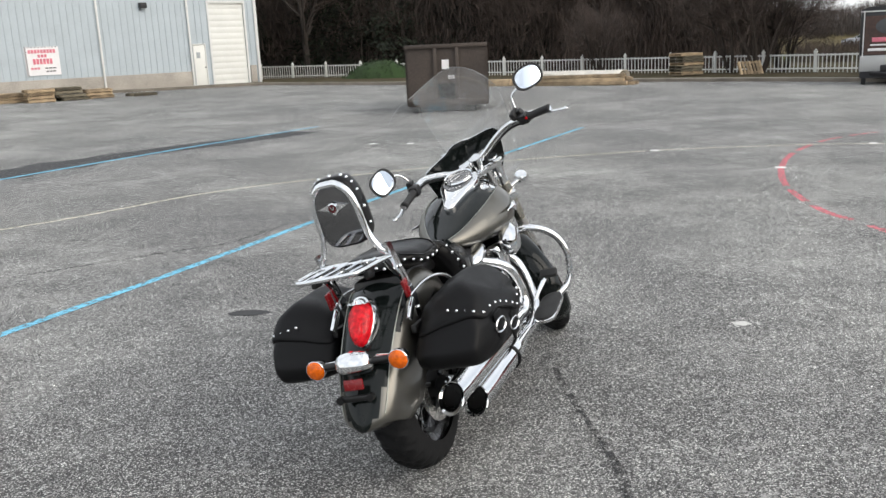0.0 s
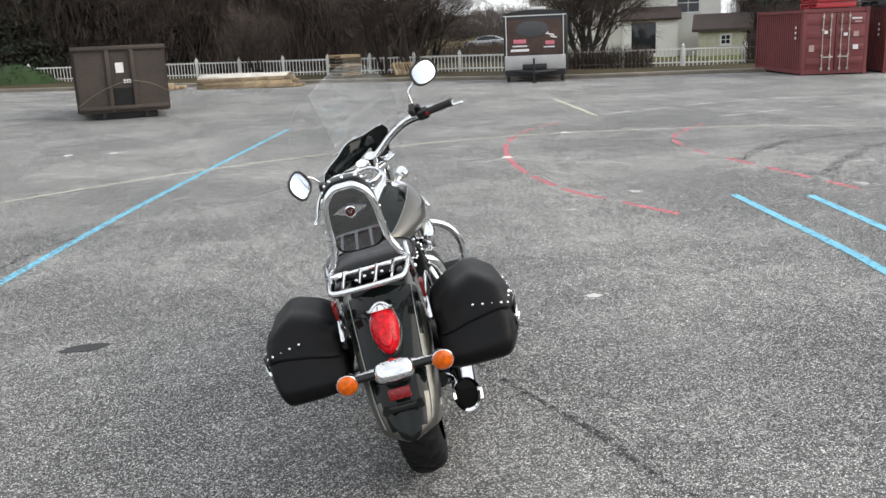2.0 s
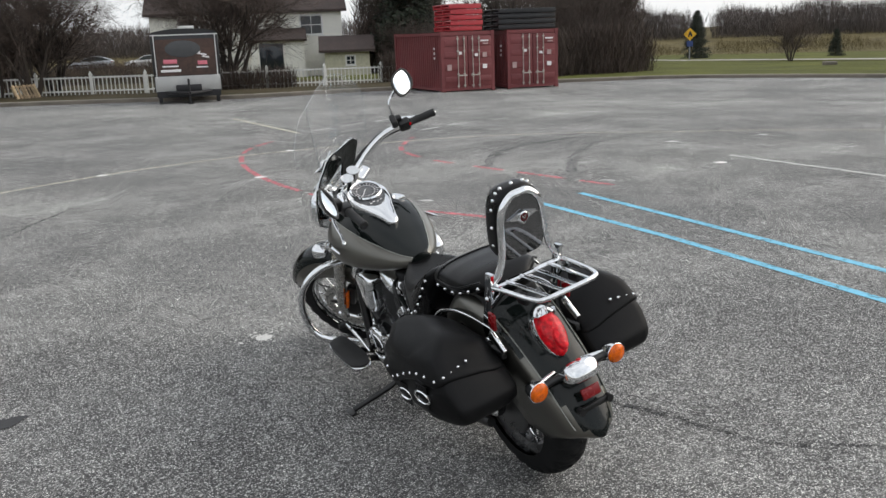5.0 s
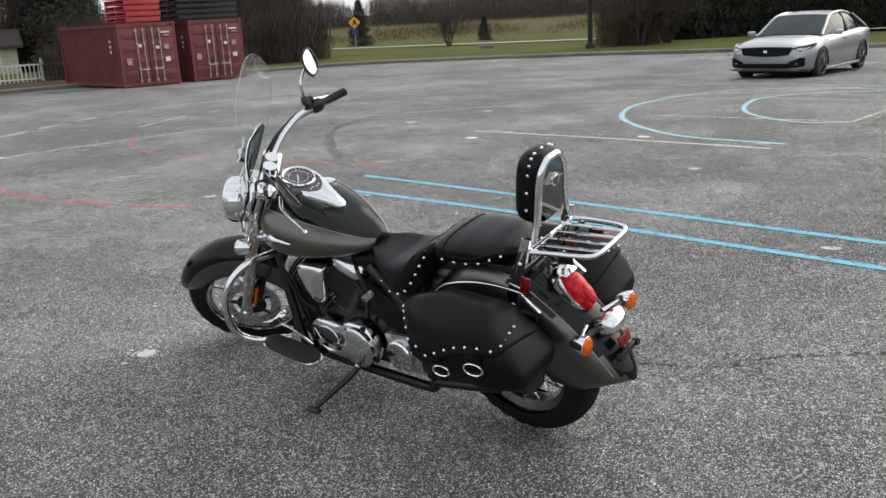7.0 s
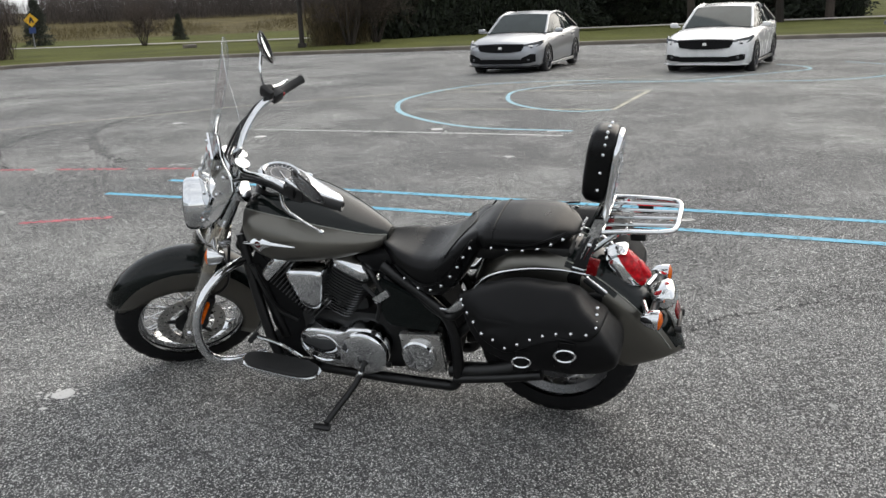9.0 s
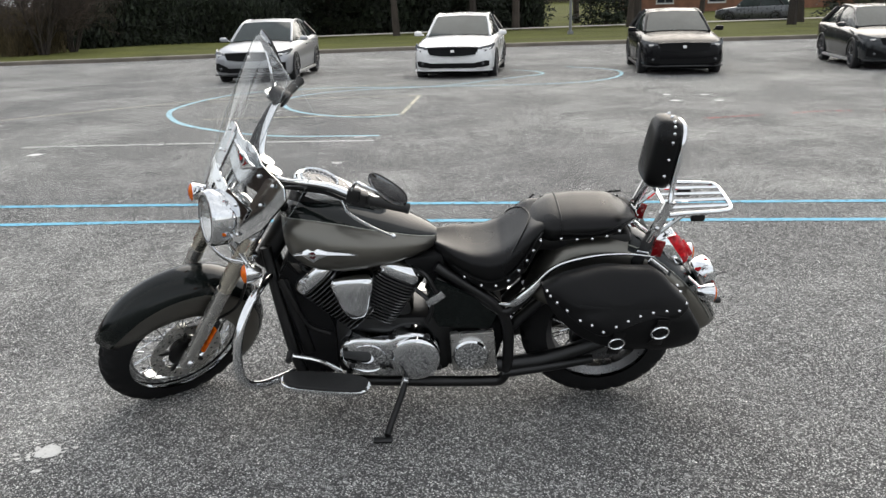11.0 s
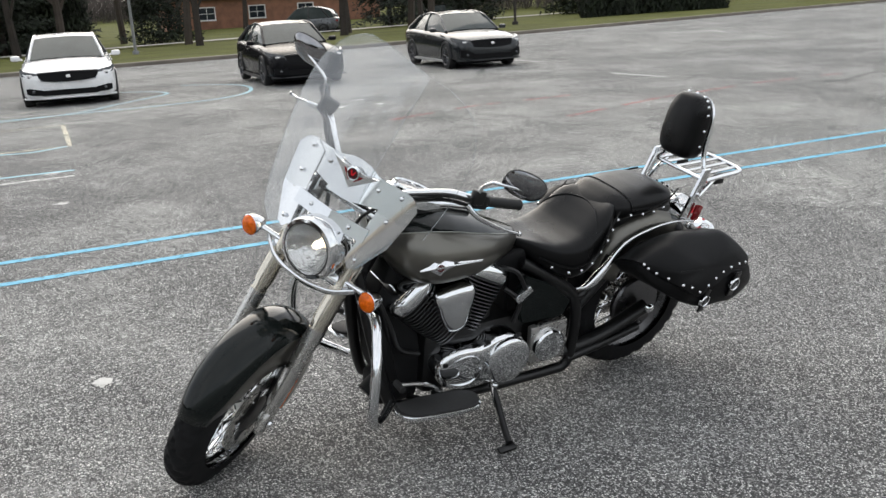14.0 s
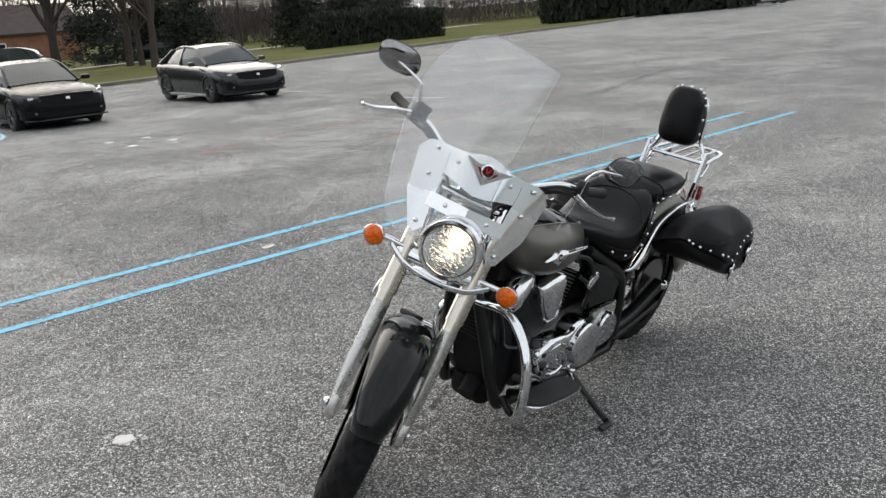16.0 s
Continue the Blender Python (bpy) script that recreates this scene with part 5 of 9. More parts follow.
# ---- motorcycle ----
CHROME = surface("polished_chrome", (0.74, 0.75, 0.76), 0.06, 1.0, var=0.03, scale=9.0, rough_var=0.03)
SATIN = surface("brushed_fork_alloy", (0.62, 0.58, 0.50), 0.2, 1.0, var=0.06, scale=8.0, fine=200.0)
ALLOY = surface("cast_alloy", (0.54, 0.53, 0.51), 0.26, 0.9, var=0.1, scale=14.0)
PAINTBLACK = surface("gloss_black_green_paint", (0.006, 0.008, 0.0075), 0.08, 0.0, var=0.1, scale=3.0, spec=0.25, rough_var=0.03)
PAINTTITAN = surface("metallic_titanium_paint", (0.142, 0.136, 0.120), 0.34, 0.9, var=0.05, scale=4.0, fine=600.0, coat=0.35, rough_var=0.04)
BLACKMETAL = surface("satin_black_metal", (0.004, 0.004, 0.0043), 0.38, 0.05, var=0.2, scale=10.0)
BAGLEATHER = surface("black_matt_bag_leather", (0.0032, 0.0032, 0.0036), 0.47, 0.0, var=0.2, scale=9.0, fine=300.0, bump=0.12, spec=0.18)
MATTBLACK = surface("matt_black_metal", (0.007, 0.007, 0.0075), 0.6, 0.0, var=0.2, scale=20.0, spec=0.2)
LEATHER = surface("black_grained_leather", (0.0032, 0.0032, 0.0035), 0.30, 0.0, var=0.15, scale=7.0, fine=420.0, bump=0.08, spec=0.20)
TYRE = surface("tyre_rubber", (0.0085, 0.0085, 0.009), 0.75, spec=0.2, var=0.2, scale=12.0, fine=150.0, bump=0.15)
GRIP = surface("grip_rubber", (0.012, 0.012, 0.012), 0.7, var=0.1, fine=300.0, bump=0.2)
AMBER = surface("amber_lens", (0.82, 0.115, 0.002), 0.16, var=0.3, scale=60.0, fine=140.0, bump=0.25, coat=0.15, spec=0.35)
REDLENS = surface("red_lens", (0.60, 0.005, 0.012), 0.16, var=0.4, scale=60.0, fine=90.0, bump=0.35, coat=0.12, spec=0.3)
DARKRED = surface("red_reflector", (0.17, 0.005, 0.007), 0.25, var=0.15, scale=40.0)
MIRROR = surface("mirror_glass", (0.66, 0.71, 0.76), 0.015, 1.0, var=0.0, rough_var=0.0)


def clear_sheet(name, tint, rough, haze, low, high):
    """Clear plastic sheet, the same from both sides; its gloss grows towards grazing view."""
    m = bpy.data.materials.new(name)
    m.use_nodes = True
    n, l = m.node_tree.nodes, m.node_tree.links
    n.remove(n["Principled BSDF"])
    tr, gl, df = n.new("ShaderNodeBsdfTransparent"), n.new("ShaderNodeBsdfGlossy"), n.new("ShaderNodeBsdfDiffuse")
    tr.inputs["Color"].default_value = (*tint, 1)
    df.inputs["Color"].default_value = (0.8, 0.82, 0.84, 1)
    gl.inputs["Roughness"].default_value = rough
    tc, ns, mr = n.new("ShaderNodeTexCoord"), n.new("ShaderNodeTexNoise"), n.new("ShaderNodeMapRange")
    ns.inputs["Scale"].default_value = 7.0
    l.new(tc.outputs["Object"], ns.inputs["Vector"])
    mr.inputs["From Min"].default_value, mr.inputs["From Max"].default_value = 0.3, 0.7
    mr.inputs["To Min"].default_value, mr.inputs["To Max"].default_value = haze * 0.5, haze * 1.5
    l.new(ns.outputs["Fac"], mr.inputs["Value"])
    a, b = n.new("ShaderNodeMixShader"), n.new("ShaderNodeMixShader")
    l.new(mr.outputs["Result"], a.inputs[0])
    l.new(tr.outputs[0], a.inputs[1])
    l.new(df.outputs[0], a.inputs[2])
    lw, pw, sc = n.new("ShaderNodeLayerWeight"), n.new("ShaderNodeMath"), n.new("ShaderNodeMath")
    lw.inputs["Blend"].default_value = 0.5
    pw.operation, sc.operation = "POWER", "MULTIPLY_ADD"
    pw.inputs[1].default_value = 3.5
    sc.inputs[1].default_value, sc.inputs[2].default_value = high, low
    l.new(lw.outputs["Facing"], pw.inputs[0])
    l.new(pw.outputs[0], sc.inputs[0])
    l.new(sc.outputs[0], b.inputs[0])
    l.new(a.outputs[0], b.inputs[1])
    l.new(gl.outputs[0], b.inputs[2])
    l.new(b.outputs[0], n["Material Output"].inputs["Surface"])
    return m


# the shield's diffuse haze imitates the whitish reflection of the sky
SHIELD = clear_sheet("sky_hazed_windshield", (0.985, 0.99, 0.985), 0.05, 0.115, 0.125, 0.3)
LENS = clear_sheet("clear_lamp_lens", (0.985, 0.985, 0.98), 0.03, 0.03, 0.06, 0.3)
DIAL = surface("dial_face", (0.035, 0.035, 0.038), 0.25, var=0.1, scale=30.0, coat=0.4)
DULLCHROME = surface("dull_grey_rim_metal", (0.16, 0.16, 0.165), 0.3, 1.0, var=0.12, scale=12.0)
PINSTRIPE = surface("silver_pinstripe", (0.30, 0.31, 0.28), 0.35, 0.4, var=0.05)
GLOW = bpy.data.materials.new("warm_bulb")
GLOW.use_nodes = True
GLOW.node_tree.nodes["Principled BSDF"].inputs["Emission Color"].default_value = (1.0, 0.84, 0.62, 1)
GLOW.node_tree.nodes["Principled BSDF"].inputs["Emission Strength"].default_value = 4.0

HEAD, LEANS = radians(20.0), radians(12.5)
fx = Vector((math.sin(HEAD), math.cos(HEAD), 0))
lx = Vector((-math.cos(HEAD), math.sin(HEAD), 0))
ux = Vector((0, 0, 1))
by, bz = lx * math.cos(LEANS) - ux * math.sin(LEANS), ux * math.cos(LEANS) + lx * math.sin(LEANS)
BIKE = Matrix(((fx.x, by.x, bz.x, -0.0828), (fx.y, by.y, bz.y, 2.9866), (fx.z, by.z, bz.z, 0.002), (0, 0, 0, 1)))
bike = thing("motorcycle", BIKE, "black and titanium cruiser motorcycle leaning on its side stand", "motorcycle")

RAKE, STEER = radians(32), radians(39)
su = Vector((-math.sin(RAKE), 0, math.cos(RAKE)))
f0 = Vector((math.cos(RAKE), 0, math.sin(RAKE)))
sf = f0 * math.cos(STEER) + Vector((0, math.sin(STEER), 0))
sl = Vector((0, math.cos(STEER), 0)) - f0 * math.sin(STEER)
FORK = Matrix(((sf.x, sl.x, su.x, 1.40), (sf.y, sl.y, su.y, 0), (sf.z, sl.z, su.z, 0.757), (0, 0, 0, 1)))


def S(*p):
    """Fork coordinates (ahead, left, up the steering axis) to the motorcycle's own."""
    return FORK @ Vector(p)


def spart(name, bm, material, parent, label="", smooth=40.0):
    bm.transform(FORK)
    return part(name, bm, material, parent, label, smooth)


def mirror_y(bm):
    bm.transform(Matrix.Diagonal((1, -1, 1, 1)))
    bmesh.ops.reverse_faces(bm, faces=bm.faces[:])
    return bm


def dot(bm, p, normal, r, flat=0.6):
    m = axis_frame(p, normal, (0.3, 0.5, 0.8))
    lathe(bm, [(r, 0), (r * 0.85, r * flat * 0.6), (r * 0.45, r * flat), (0.0005, r * flat * 1.1)], m, 10)
    return bm


def open_lathe(bm, profile, m, n=24):
    """Turn a profile that stays open at both ends."""
    return ring_faces(bm, [[m @ Vector((r * math.cos(2 * math.pi * k / n), r * math.sin(2 * math.pi * k / n), h)) for k in range(n)] for r, h in profile], True, False)


def torus(bm, R, r, m, n=48, k=12, squash=1.0):
    rings = []
    for i in range(n + 1):
        a = 2 * math.pi * i / n
        rings.append([m @ Vector(((R + r * math.cos(b)) * math.cos(a), (R + r * math.cos(b)) * math.sin(a), r * squash * math.sin(b))) for b in [2 * math.pi * j / k for j in range(k)]])
    return ring_faces(bm, rings, True, False)


def wheel(name, centre, axle, R, width, rim_r, fork, label):
    """Spoked wheel: treaded tyre, chrome rim, hub, spokes and brake discs. axle: direction."""
    m = axis_frame(centre, axle, (0, 0, 1))
    bm = bmesh.new()
    prof = []
    half = width / 2
    for k in range(15):
        a = -math.pi / 2 + math.pi * k / 14
        prof.append((rim_r + 0.012 + (R - rim_r - 0.012) * math.cos(a) ** 0.62 if abs(math.cos(a)) > 1e-6 else rim_r + 0.012, half * math.sin(a) * (1.0 if abs(math.sin(a)) < 0.9 else 0.93)))
    n = 208
    rings = []
    for i in range(n + 1):
        a = 2 * math.pi * i / n
        ring = []
        for j, (r, h) in enumerate(prof):
            groove = 0.0
            if 3 <= j <= 11:
                wave = 0.9 * math.sin(j * 1.3)
                groove = 0.009 if math.sin(26 * a + wave * 2.6) > 0.62 and j != 7 else (0.009 if j == 7 and math.sin(26 * a) > 0.1 else 0.0)
            ring.append(m @ Vector(((r - groove) * math.cos(a), (r - groove) * math.sin(a), h)))
        rings.append(ring)
    ring_faces(bm, rings, False, False)
    tyre = part(name, bm, TYRE, bike, label, 50)
    bm = bmesh.new()
    rw = half * 0.74
    section = [(rim_r + 0.016, -rw), (rim_r + 0.016, -rw + 0.012), (rim_r - 0.012, -rw * 0.55), (rim_r - 0.018, 0), (rim_r - 0.012, rw * 0.55), (rim_r + 0.016, rw - 0.012), (rim_r + 0.016, rw)]
    ring_faces(bm, [[m @ Vector((r * math.cos(a), r * math.sin(a), h)) for a in [2 * math.pi * i / 64 for i in range(64)]] for r, h in section], True, False)
    part("rim", bm, CHROME if fork else DULLCHROME, tyre, "polished chrome spoked rim" if fork else "dull grey spoked rim")
    bm = bmesh.new()
    lathe(bm, [(0, -half * 0.85), (0.022, -half * 0.85), (0.03, -half * 0.6), (0.055, -half * 0.55), (0.055, -half * 0.4), (0.033, -half * 0.3), (0.033, half * 0.3), (0.055, half * 0.4), (0.055, half * 0.55), (0.03, half * 0.6), (0.022, half * 0.85), (0, half * 0.85)], m, 20)
    part("hub", bm, ALLOY, tyre)
    for i in range(32):
        a = 2 * math.pi * i / 32
        s = 1 if i % 2 else -1
        b = a + (0.55 if (i // 2) % 2 else -0.55)
        bm = bmesh.new()
        tube(bm, [m @ Vector((0.052 * math.cos(b), 0.052 * math.sin(b), s * half * 0.45)), m @ Vector(((rim_r - 0.012) * math.cos(a), (rim_r - 0.012) * math.sin(a), s * half * 0.16))], 0.003, 5)
        part("spoke", bm, CHROME, tyre)
    return tyre, m


# wheels
rear_w, rm = wheel("rear_wheel", (0.045, 0, 0.308), (0, 1, 0), 0.300, 0.160, 0.193, False, "wide black rear tyre on a spoked chrome rim")
FA = (-0.036, 0.0, -0.562)
front_w, fm = wheel("front_wheel", S(*FA), sl, 0.311, 0.122, 0.206, True, "black front tyre on a spoked chrome rim")
for side_h, tyre, m, r in ((0.062, front_w, fm, 0.142), (-0.085, rear_w, rm, 0.135)):
    bm = bmesh.new()
    open_lathe(bm, [(r, side_h - 0.003), (r, side_h + 0.003), (r * 0.66, side_h + 0.003), (r * 0.66, side_h - 0.003), (r, side_h - 0.003)], m, 40)
    disc = part("brake_disc", bm, ALLOY, tyre, "drilled steel brake disc")
    out = 1 if side_h > 0 else -1
    for k in range(30):
        a = 2 * math.pi * k / 30
        bm = bmesh.new()
        dot(bm, m @ Vector((r * (0.76 + 0.14 * (k % 3) / 2) * math.cos(a), r * (0.76 + 0.14 * (k % 3) / 2) * math.sin(a), side_h + out * 0.0028)), m.to_3x3() @ Vector((0, 0, out)), 0.0048, 0.2)
        part("disc_hole", bm, BLACKMETAL, disc)
    bm = bmesh.new()
    lathe(bm, [(r * 0.50, side_h + 0.004), (r * 0.42, side_h + 0.010), (0.03, side_h + 0.012), (0.0, side_h + 0.012)], m, 32)
    part("disc_carrier", bm, BLACKMETAL, tyre)
    for k in range(5):
        a = 2 * math.pi * k / 5
        bm = bmesh.new()
        tube(bm, [m @ Vector((0.4 * r * math.cos(a), 0.4 * r * math.sin(a), side_h)), m @ Vector((0.72 * r * math.cos(a), 0.72 * r * math.sin(a), side_h))], 0.009, 6)
        part("carrier_arm", bm, BLACKMETAL, tyre)
bm = bmesh.new()
lathe(bm, [(0.0, 0.083), (0.11, 0.083), (0.118, 0.075), (0.118, 0.06), (0.02, 0.055)], rm, 36)
part("rear_pulley", bm, DULLCHROME, rear_w)

# front end
for s in (-1, 1):
    bm = bmesh.new()
    tube(bm, [(0.0, s * 0.118, 0.02), (-0.005, s * 0.118, -0.20)], 0.0265, 18)
    leg = spart("fork_leg", bm, SATIN, bike, "brushed alloy fork leg")
    bm = bmesh.new()
    tube(bm, [(0.0, s * 0.118, 0.06), (-0.002, s * 0.118, -0.16)], 0.031, 18)
    spart("fork_cover", bm, SATIN, leg)
    bm = bmesh.new()
    tube(bm, [(-0.004, s * 0.118, -0.19), (-0.012, s * 0.118, -0.40), (-0.02, s * 0.116, -0.565), (-0.025, s * 0.116, -0.60)], [0.028, 0.027, 0.023, 0.016], 16)
    box(bm, (-0.02, s * 0.117, -0.55), (0.055, 0.036, 0.075), bevel=0.01)
    spart("fork_slider", bm, ALLOY, leg)
    bm = bmesh.new()
    dot(bm, Vector((-0.018, s * 0.138, -0.553)), (0, s, 0), 0.016, 0.8)
    spart("axle_nut", bm, CHROME, leg)
    bm = bmesh.new()
    box(bm, (-0.052, s * 0.125, -0.44), (0.014, 0.022, 0.12), bevel=0.005)
    spart("reflector", bm, AMBER if s > 0 else BLACKMETAL, leg)
bm = bmesh.new()
box(bm, (-0.062, 0.09, -0.43), (0.05, 0.045, 0.12), bevel=0.012)
spart("brake_caliper", bm, BLACKMETAL, bike)
bm = bmesh.new()
tube(bm, spline([(-0.06, 0.09, -0.38), (-0.10, 0.12, -0.26), (-0.06, 0.11, -0.08), (-0.03, 0.06, 0.08)], 6), 0.006, 6)
spart("brake_hose", bm, BLACKMETAL, bike)
bm = bmesh.new()
box(bm, (-0.01, 0, -0.02), (0.075, 0.30, 0.05), bevel=0.014)
box(bm, (-0.02, 0, 0.215), (0.085, 0.30, 0.032), bevel=0.012)
spart("triple_clamp", bm, CHROME, bike, "chrome fork clamps")
bm = bmesh.new()
for s in (-1, 1):
    tube(bm, [(0.0, s * 0.118, 0.03), (-0.004, s * 0.118, 0.235)], 0.028, 14)
spart("upper_fork", bm, CHROME, bike)

bm = bmesh.new()
arc = []
for k in range(25):
    a = radians(188 - 186 * k / 24)
    r = 0.338 + 0.022 * math.sin(radians(180 * k / 24))
    arc.append((FA[0] + 0.01 + r * math.cos(a), FA[2] + r * math.sin(a)))
rings = []
for k, (d, a) in enumerate(arc):
    ang = math.atan2(a - FA[2], d - FA[0])
    n = Vector((math.cos(ang), 0, math.sin(ang)))
    f = k / 24
    w = 0.068 + 0.018 * math.sin(math.pi * min(1, f * 1.1)) - (0.022 * max(0, f - 0.9) * 10)
    skirt = 0.05 + 0.05 * math.sin(math.pi * f)
    ring = []
    for q in range(-9, 10):
        t = q / 9
        if abs(t) <= 0.62:
            b = t / 0.62 * radians(82)
            y, dn = w * math.sin(b), 0.062 * (math.cos(b) - 1)
        else:
            e = (abs(t) - 0.62) / 0.38
            y, dn = math.copysign(w * 0.99 - 0.004 * e, t), 0.062 * (math.cos(radians(82)) - 1) - skirt * e
        ring.append(Vector((d, y, a)) + n * dn)
    rings.append(ring)
ring_faces(bm, rings, False, False)
bm.faces.ensure_lookup_table()
for i, f_ in enumerate(bm.faces):
    col = i % 18
    f_.material_index = 1 if col < 4 or col > 13 else 0
bm.transform(FORK)
fender_f = part("front_fender", bm, [PAINTBLACK, PAINTTITAN], bike, "black and titanium front fender")
fender_f.modifiers.new("thickness", "SOLIDIFY").thickness = 0.004
for s in (0, 1):
    bm = bmesh.new()
    tube(bm, [r[4 if s else 14] + (r[4 if s else 14] - r[9]).normalized() * 0.002 for r in rings], 0.0022, 6)
    spart("pinstripe", bm, PINSTRIPE, fender_f)

# headlight
hc = Vector((0.112, 0, 0.04))
hdir = Vector((0.92, -0.14, -0.36)).normalized()
hm_ = axis_frame(hc, hdir, (0, 1, 0))
bm = bmesh.new()
open_lathe(bm, [(0.001, -0.175), (0.030, -0.171), (0.056, -0.158), (0.078, -0.134), (0.093, -0.098), (0.100, -0.055), (0.102, -0.02), (0.102, 0.0), (0.095, 0.012), (0.085, 0.014), (0.082, 0.006)], hm_, 40)
headlight = spart("headlight", bm, CHROME, bike, "chrome bullet headlight with a clear lens")
bm = bmesh.new()
open_lathe(bm, [(0.084, 0.0046), (0.07, -0.017), (0.055, -0.0358), (0.04, -0.05), (0.025, -0.0598), (0.012, -0.0646), (0.0005, -0.066)], hm_, 40)
spart("reflector_bowl", bm, surface("faceted_reflector", (0.62, 0.62, 0.61), 0.10, 1.0, var=0.05, scale=55.0, fine=70.0, bump=0.22), headlight)
bm = bmesh.new()
lathe(bm, [(0.012, -0.06), (0.012, -0.038), (0.008, -0.026), (0.0, -0.023)], hm_, 14)
spart("bulb", bm, GLOW, headlight, "warm lit bulb")
bm = bmesh.new()
open_lathe(bm, [(0.085, 0.006), (0.07, 0.018), (0.04, 0.026), (0.0005, 0.029)], hm_, 32)
lens = spart("lens", bm, LENS, headlight)
seal = bmesh.new()
tube(seal, [hm_ @ Vector((0.0835 * math.cos(k * math.pi / 20), 0.0835 * math.sin(k * math.pi / 20), 0.0135)) for k in range(41)], 0.0022, 6)
spart("seal_ring", seal, GRIP, headlight)
lens.visible_shadow = False
bm = bmesh.new()
for s in (-1, 1):
    tube(bm, [(0.02, s * 0.098, 0.02), (0.0, s * 0.118, 0.0)], 0.014, 8)
spart("headlight_bracket", bm, CHROME, headlight)


def turn_signal(p, out, facing_dir, parent_label, trans):
    """Bullet turn signal on a stalk; out: stalk direction from the mount."""
    d = Vector(facing_dir).normalized()
    p, out = Vector(p), Vector(out)
    m = axis_frame(p, d, (0, 1, 0))
    bm = bmesh.new()
    lathe(bm, [(0.0, -0.055), (0.014, -0.052), (0.026, -0.035), (0.033, -0.012), (0.0355, 0.004), (0.034, 0.006), (0.0, 0.0)], m, 22)
    tube(bm, [p - d * 0.025, p - d * 0.02 + out], 0.0105, 10)
    trans(bm)
    sig = part("turn_signal", bm, CHROME, bike, parent_label)
    bm = bmesh.new()
    lathe(bm, [(0.0335, 0.0), (0.0325, 0.007), (0.026, 0.014), (0.012, 0.019), (0.0, 0.020)], m, 22)
    trans(bm)
    part("lens", bm, AMBER, sig, "round amber lens")


for s in (-1, 1):
    turn_signal((0.045, s * 0.23, -0.015), (-0.01, -s * 0.11, 0.0), (0.88, -0.26, -0.40), "chrome front turn signal", lambda b: b.transform(FORK))
    turn_signal((-0.325, s * 0.155, 0.530), (0.035, -s * 0.10, 0.0), (-0.97, 0, -0.08), "chrome rear turn signal on a black stalk", lambda b: None)
bm = bmesh.new()
tube(bm, spline([(0.02, -0.17, -0.018), (0.045, -0.10, -0.058), (0.060, 0.0, -0.070), (0.045, 0.10, -0.058), (0.02, 0.17, -0.018)], 8), 0.011, 10, squash=0.6)
spart("signal_bar", bm, CHROME, bike)

# handlebar, grips, levers, mirrors
bar_pts = {
    -1: [(-0.02, -0.03, 0.275), (-0.028, -0.085, 0.288), (-0.055, -0.155, 0.338), (-0.10, -0.222, 0.388), (-0.15, -0.272, 0.410), (-0.19, -0.304, 0.424), (-0.283, -0.377, 0.460)],
    1: [(-0.02, 0.03, 0.275), (-0.028, 0.09, 0.29), (-0.05, 0.17, 0.345), (-0.08, 0.25, 0.395), (-0.12, 0.307, 0.413), (-0.164, 0.345, 0.427), (-0.27, 0.431, 0.469)],
}
lever_pts = {
    -1: [(-0.115, -0.292, 0.405), (-0.13, -0.335, 0.398), (-0.175, -0.375, 0.392), (-0.215, -0.415, 0.385), (-0.252, -0.459, 0.385)],
    1: [(-0.09, 0.315, 0.39), (-0.10, 0.36, 0.375), (-0.14, 0.41, 0.375), (-0.175, 0.445, 0.378), (-0.202, 0.484, 0.390)],
}
mirrors = {
    -1: ((-0.106, -0.406, 0.551), (-0.710, 0.068, 0.701), (-0.111, -0.994, -0.017), [(-0.118, -0.288, 0.425), (-0.105, -0.290, 0.455), (-0.083, -0.305, 0.497), (-0.085, -0.345, 0.518), (-0.09, -0.385, 0.530)]),
    1: ((-0.115, 0.436, 0.535), (-0.639, -0.444, 0.628), (-0.521, 0.851, 0.071), [(-0.095, 0.325, 0.43), (-0.085, 0.328, 0.46), (-0.068, 0.35, 0.492), (-0.072, 0.385, 0.505), (-0.085, 0.42, 0.515)]),
}
bm = bmesh.new()
tube(bm, spline(list(reversed(bar_pts[-1])) + bar_pts[1], 6), 0.0142, 14)
bars = spart("handlebar", bm, CHROME, bike, "chrome swept-back handlebar")
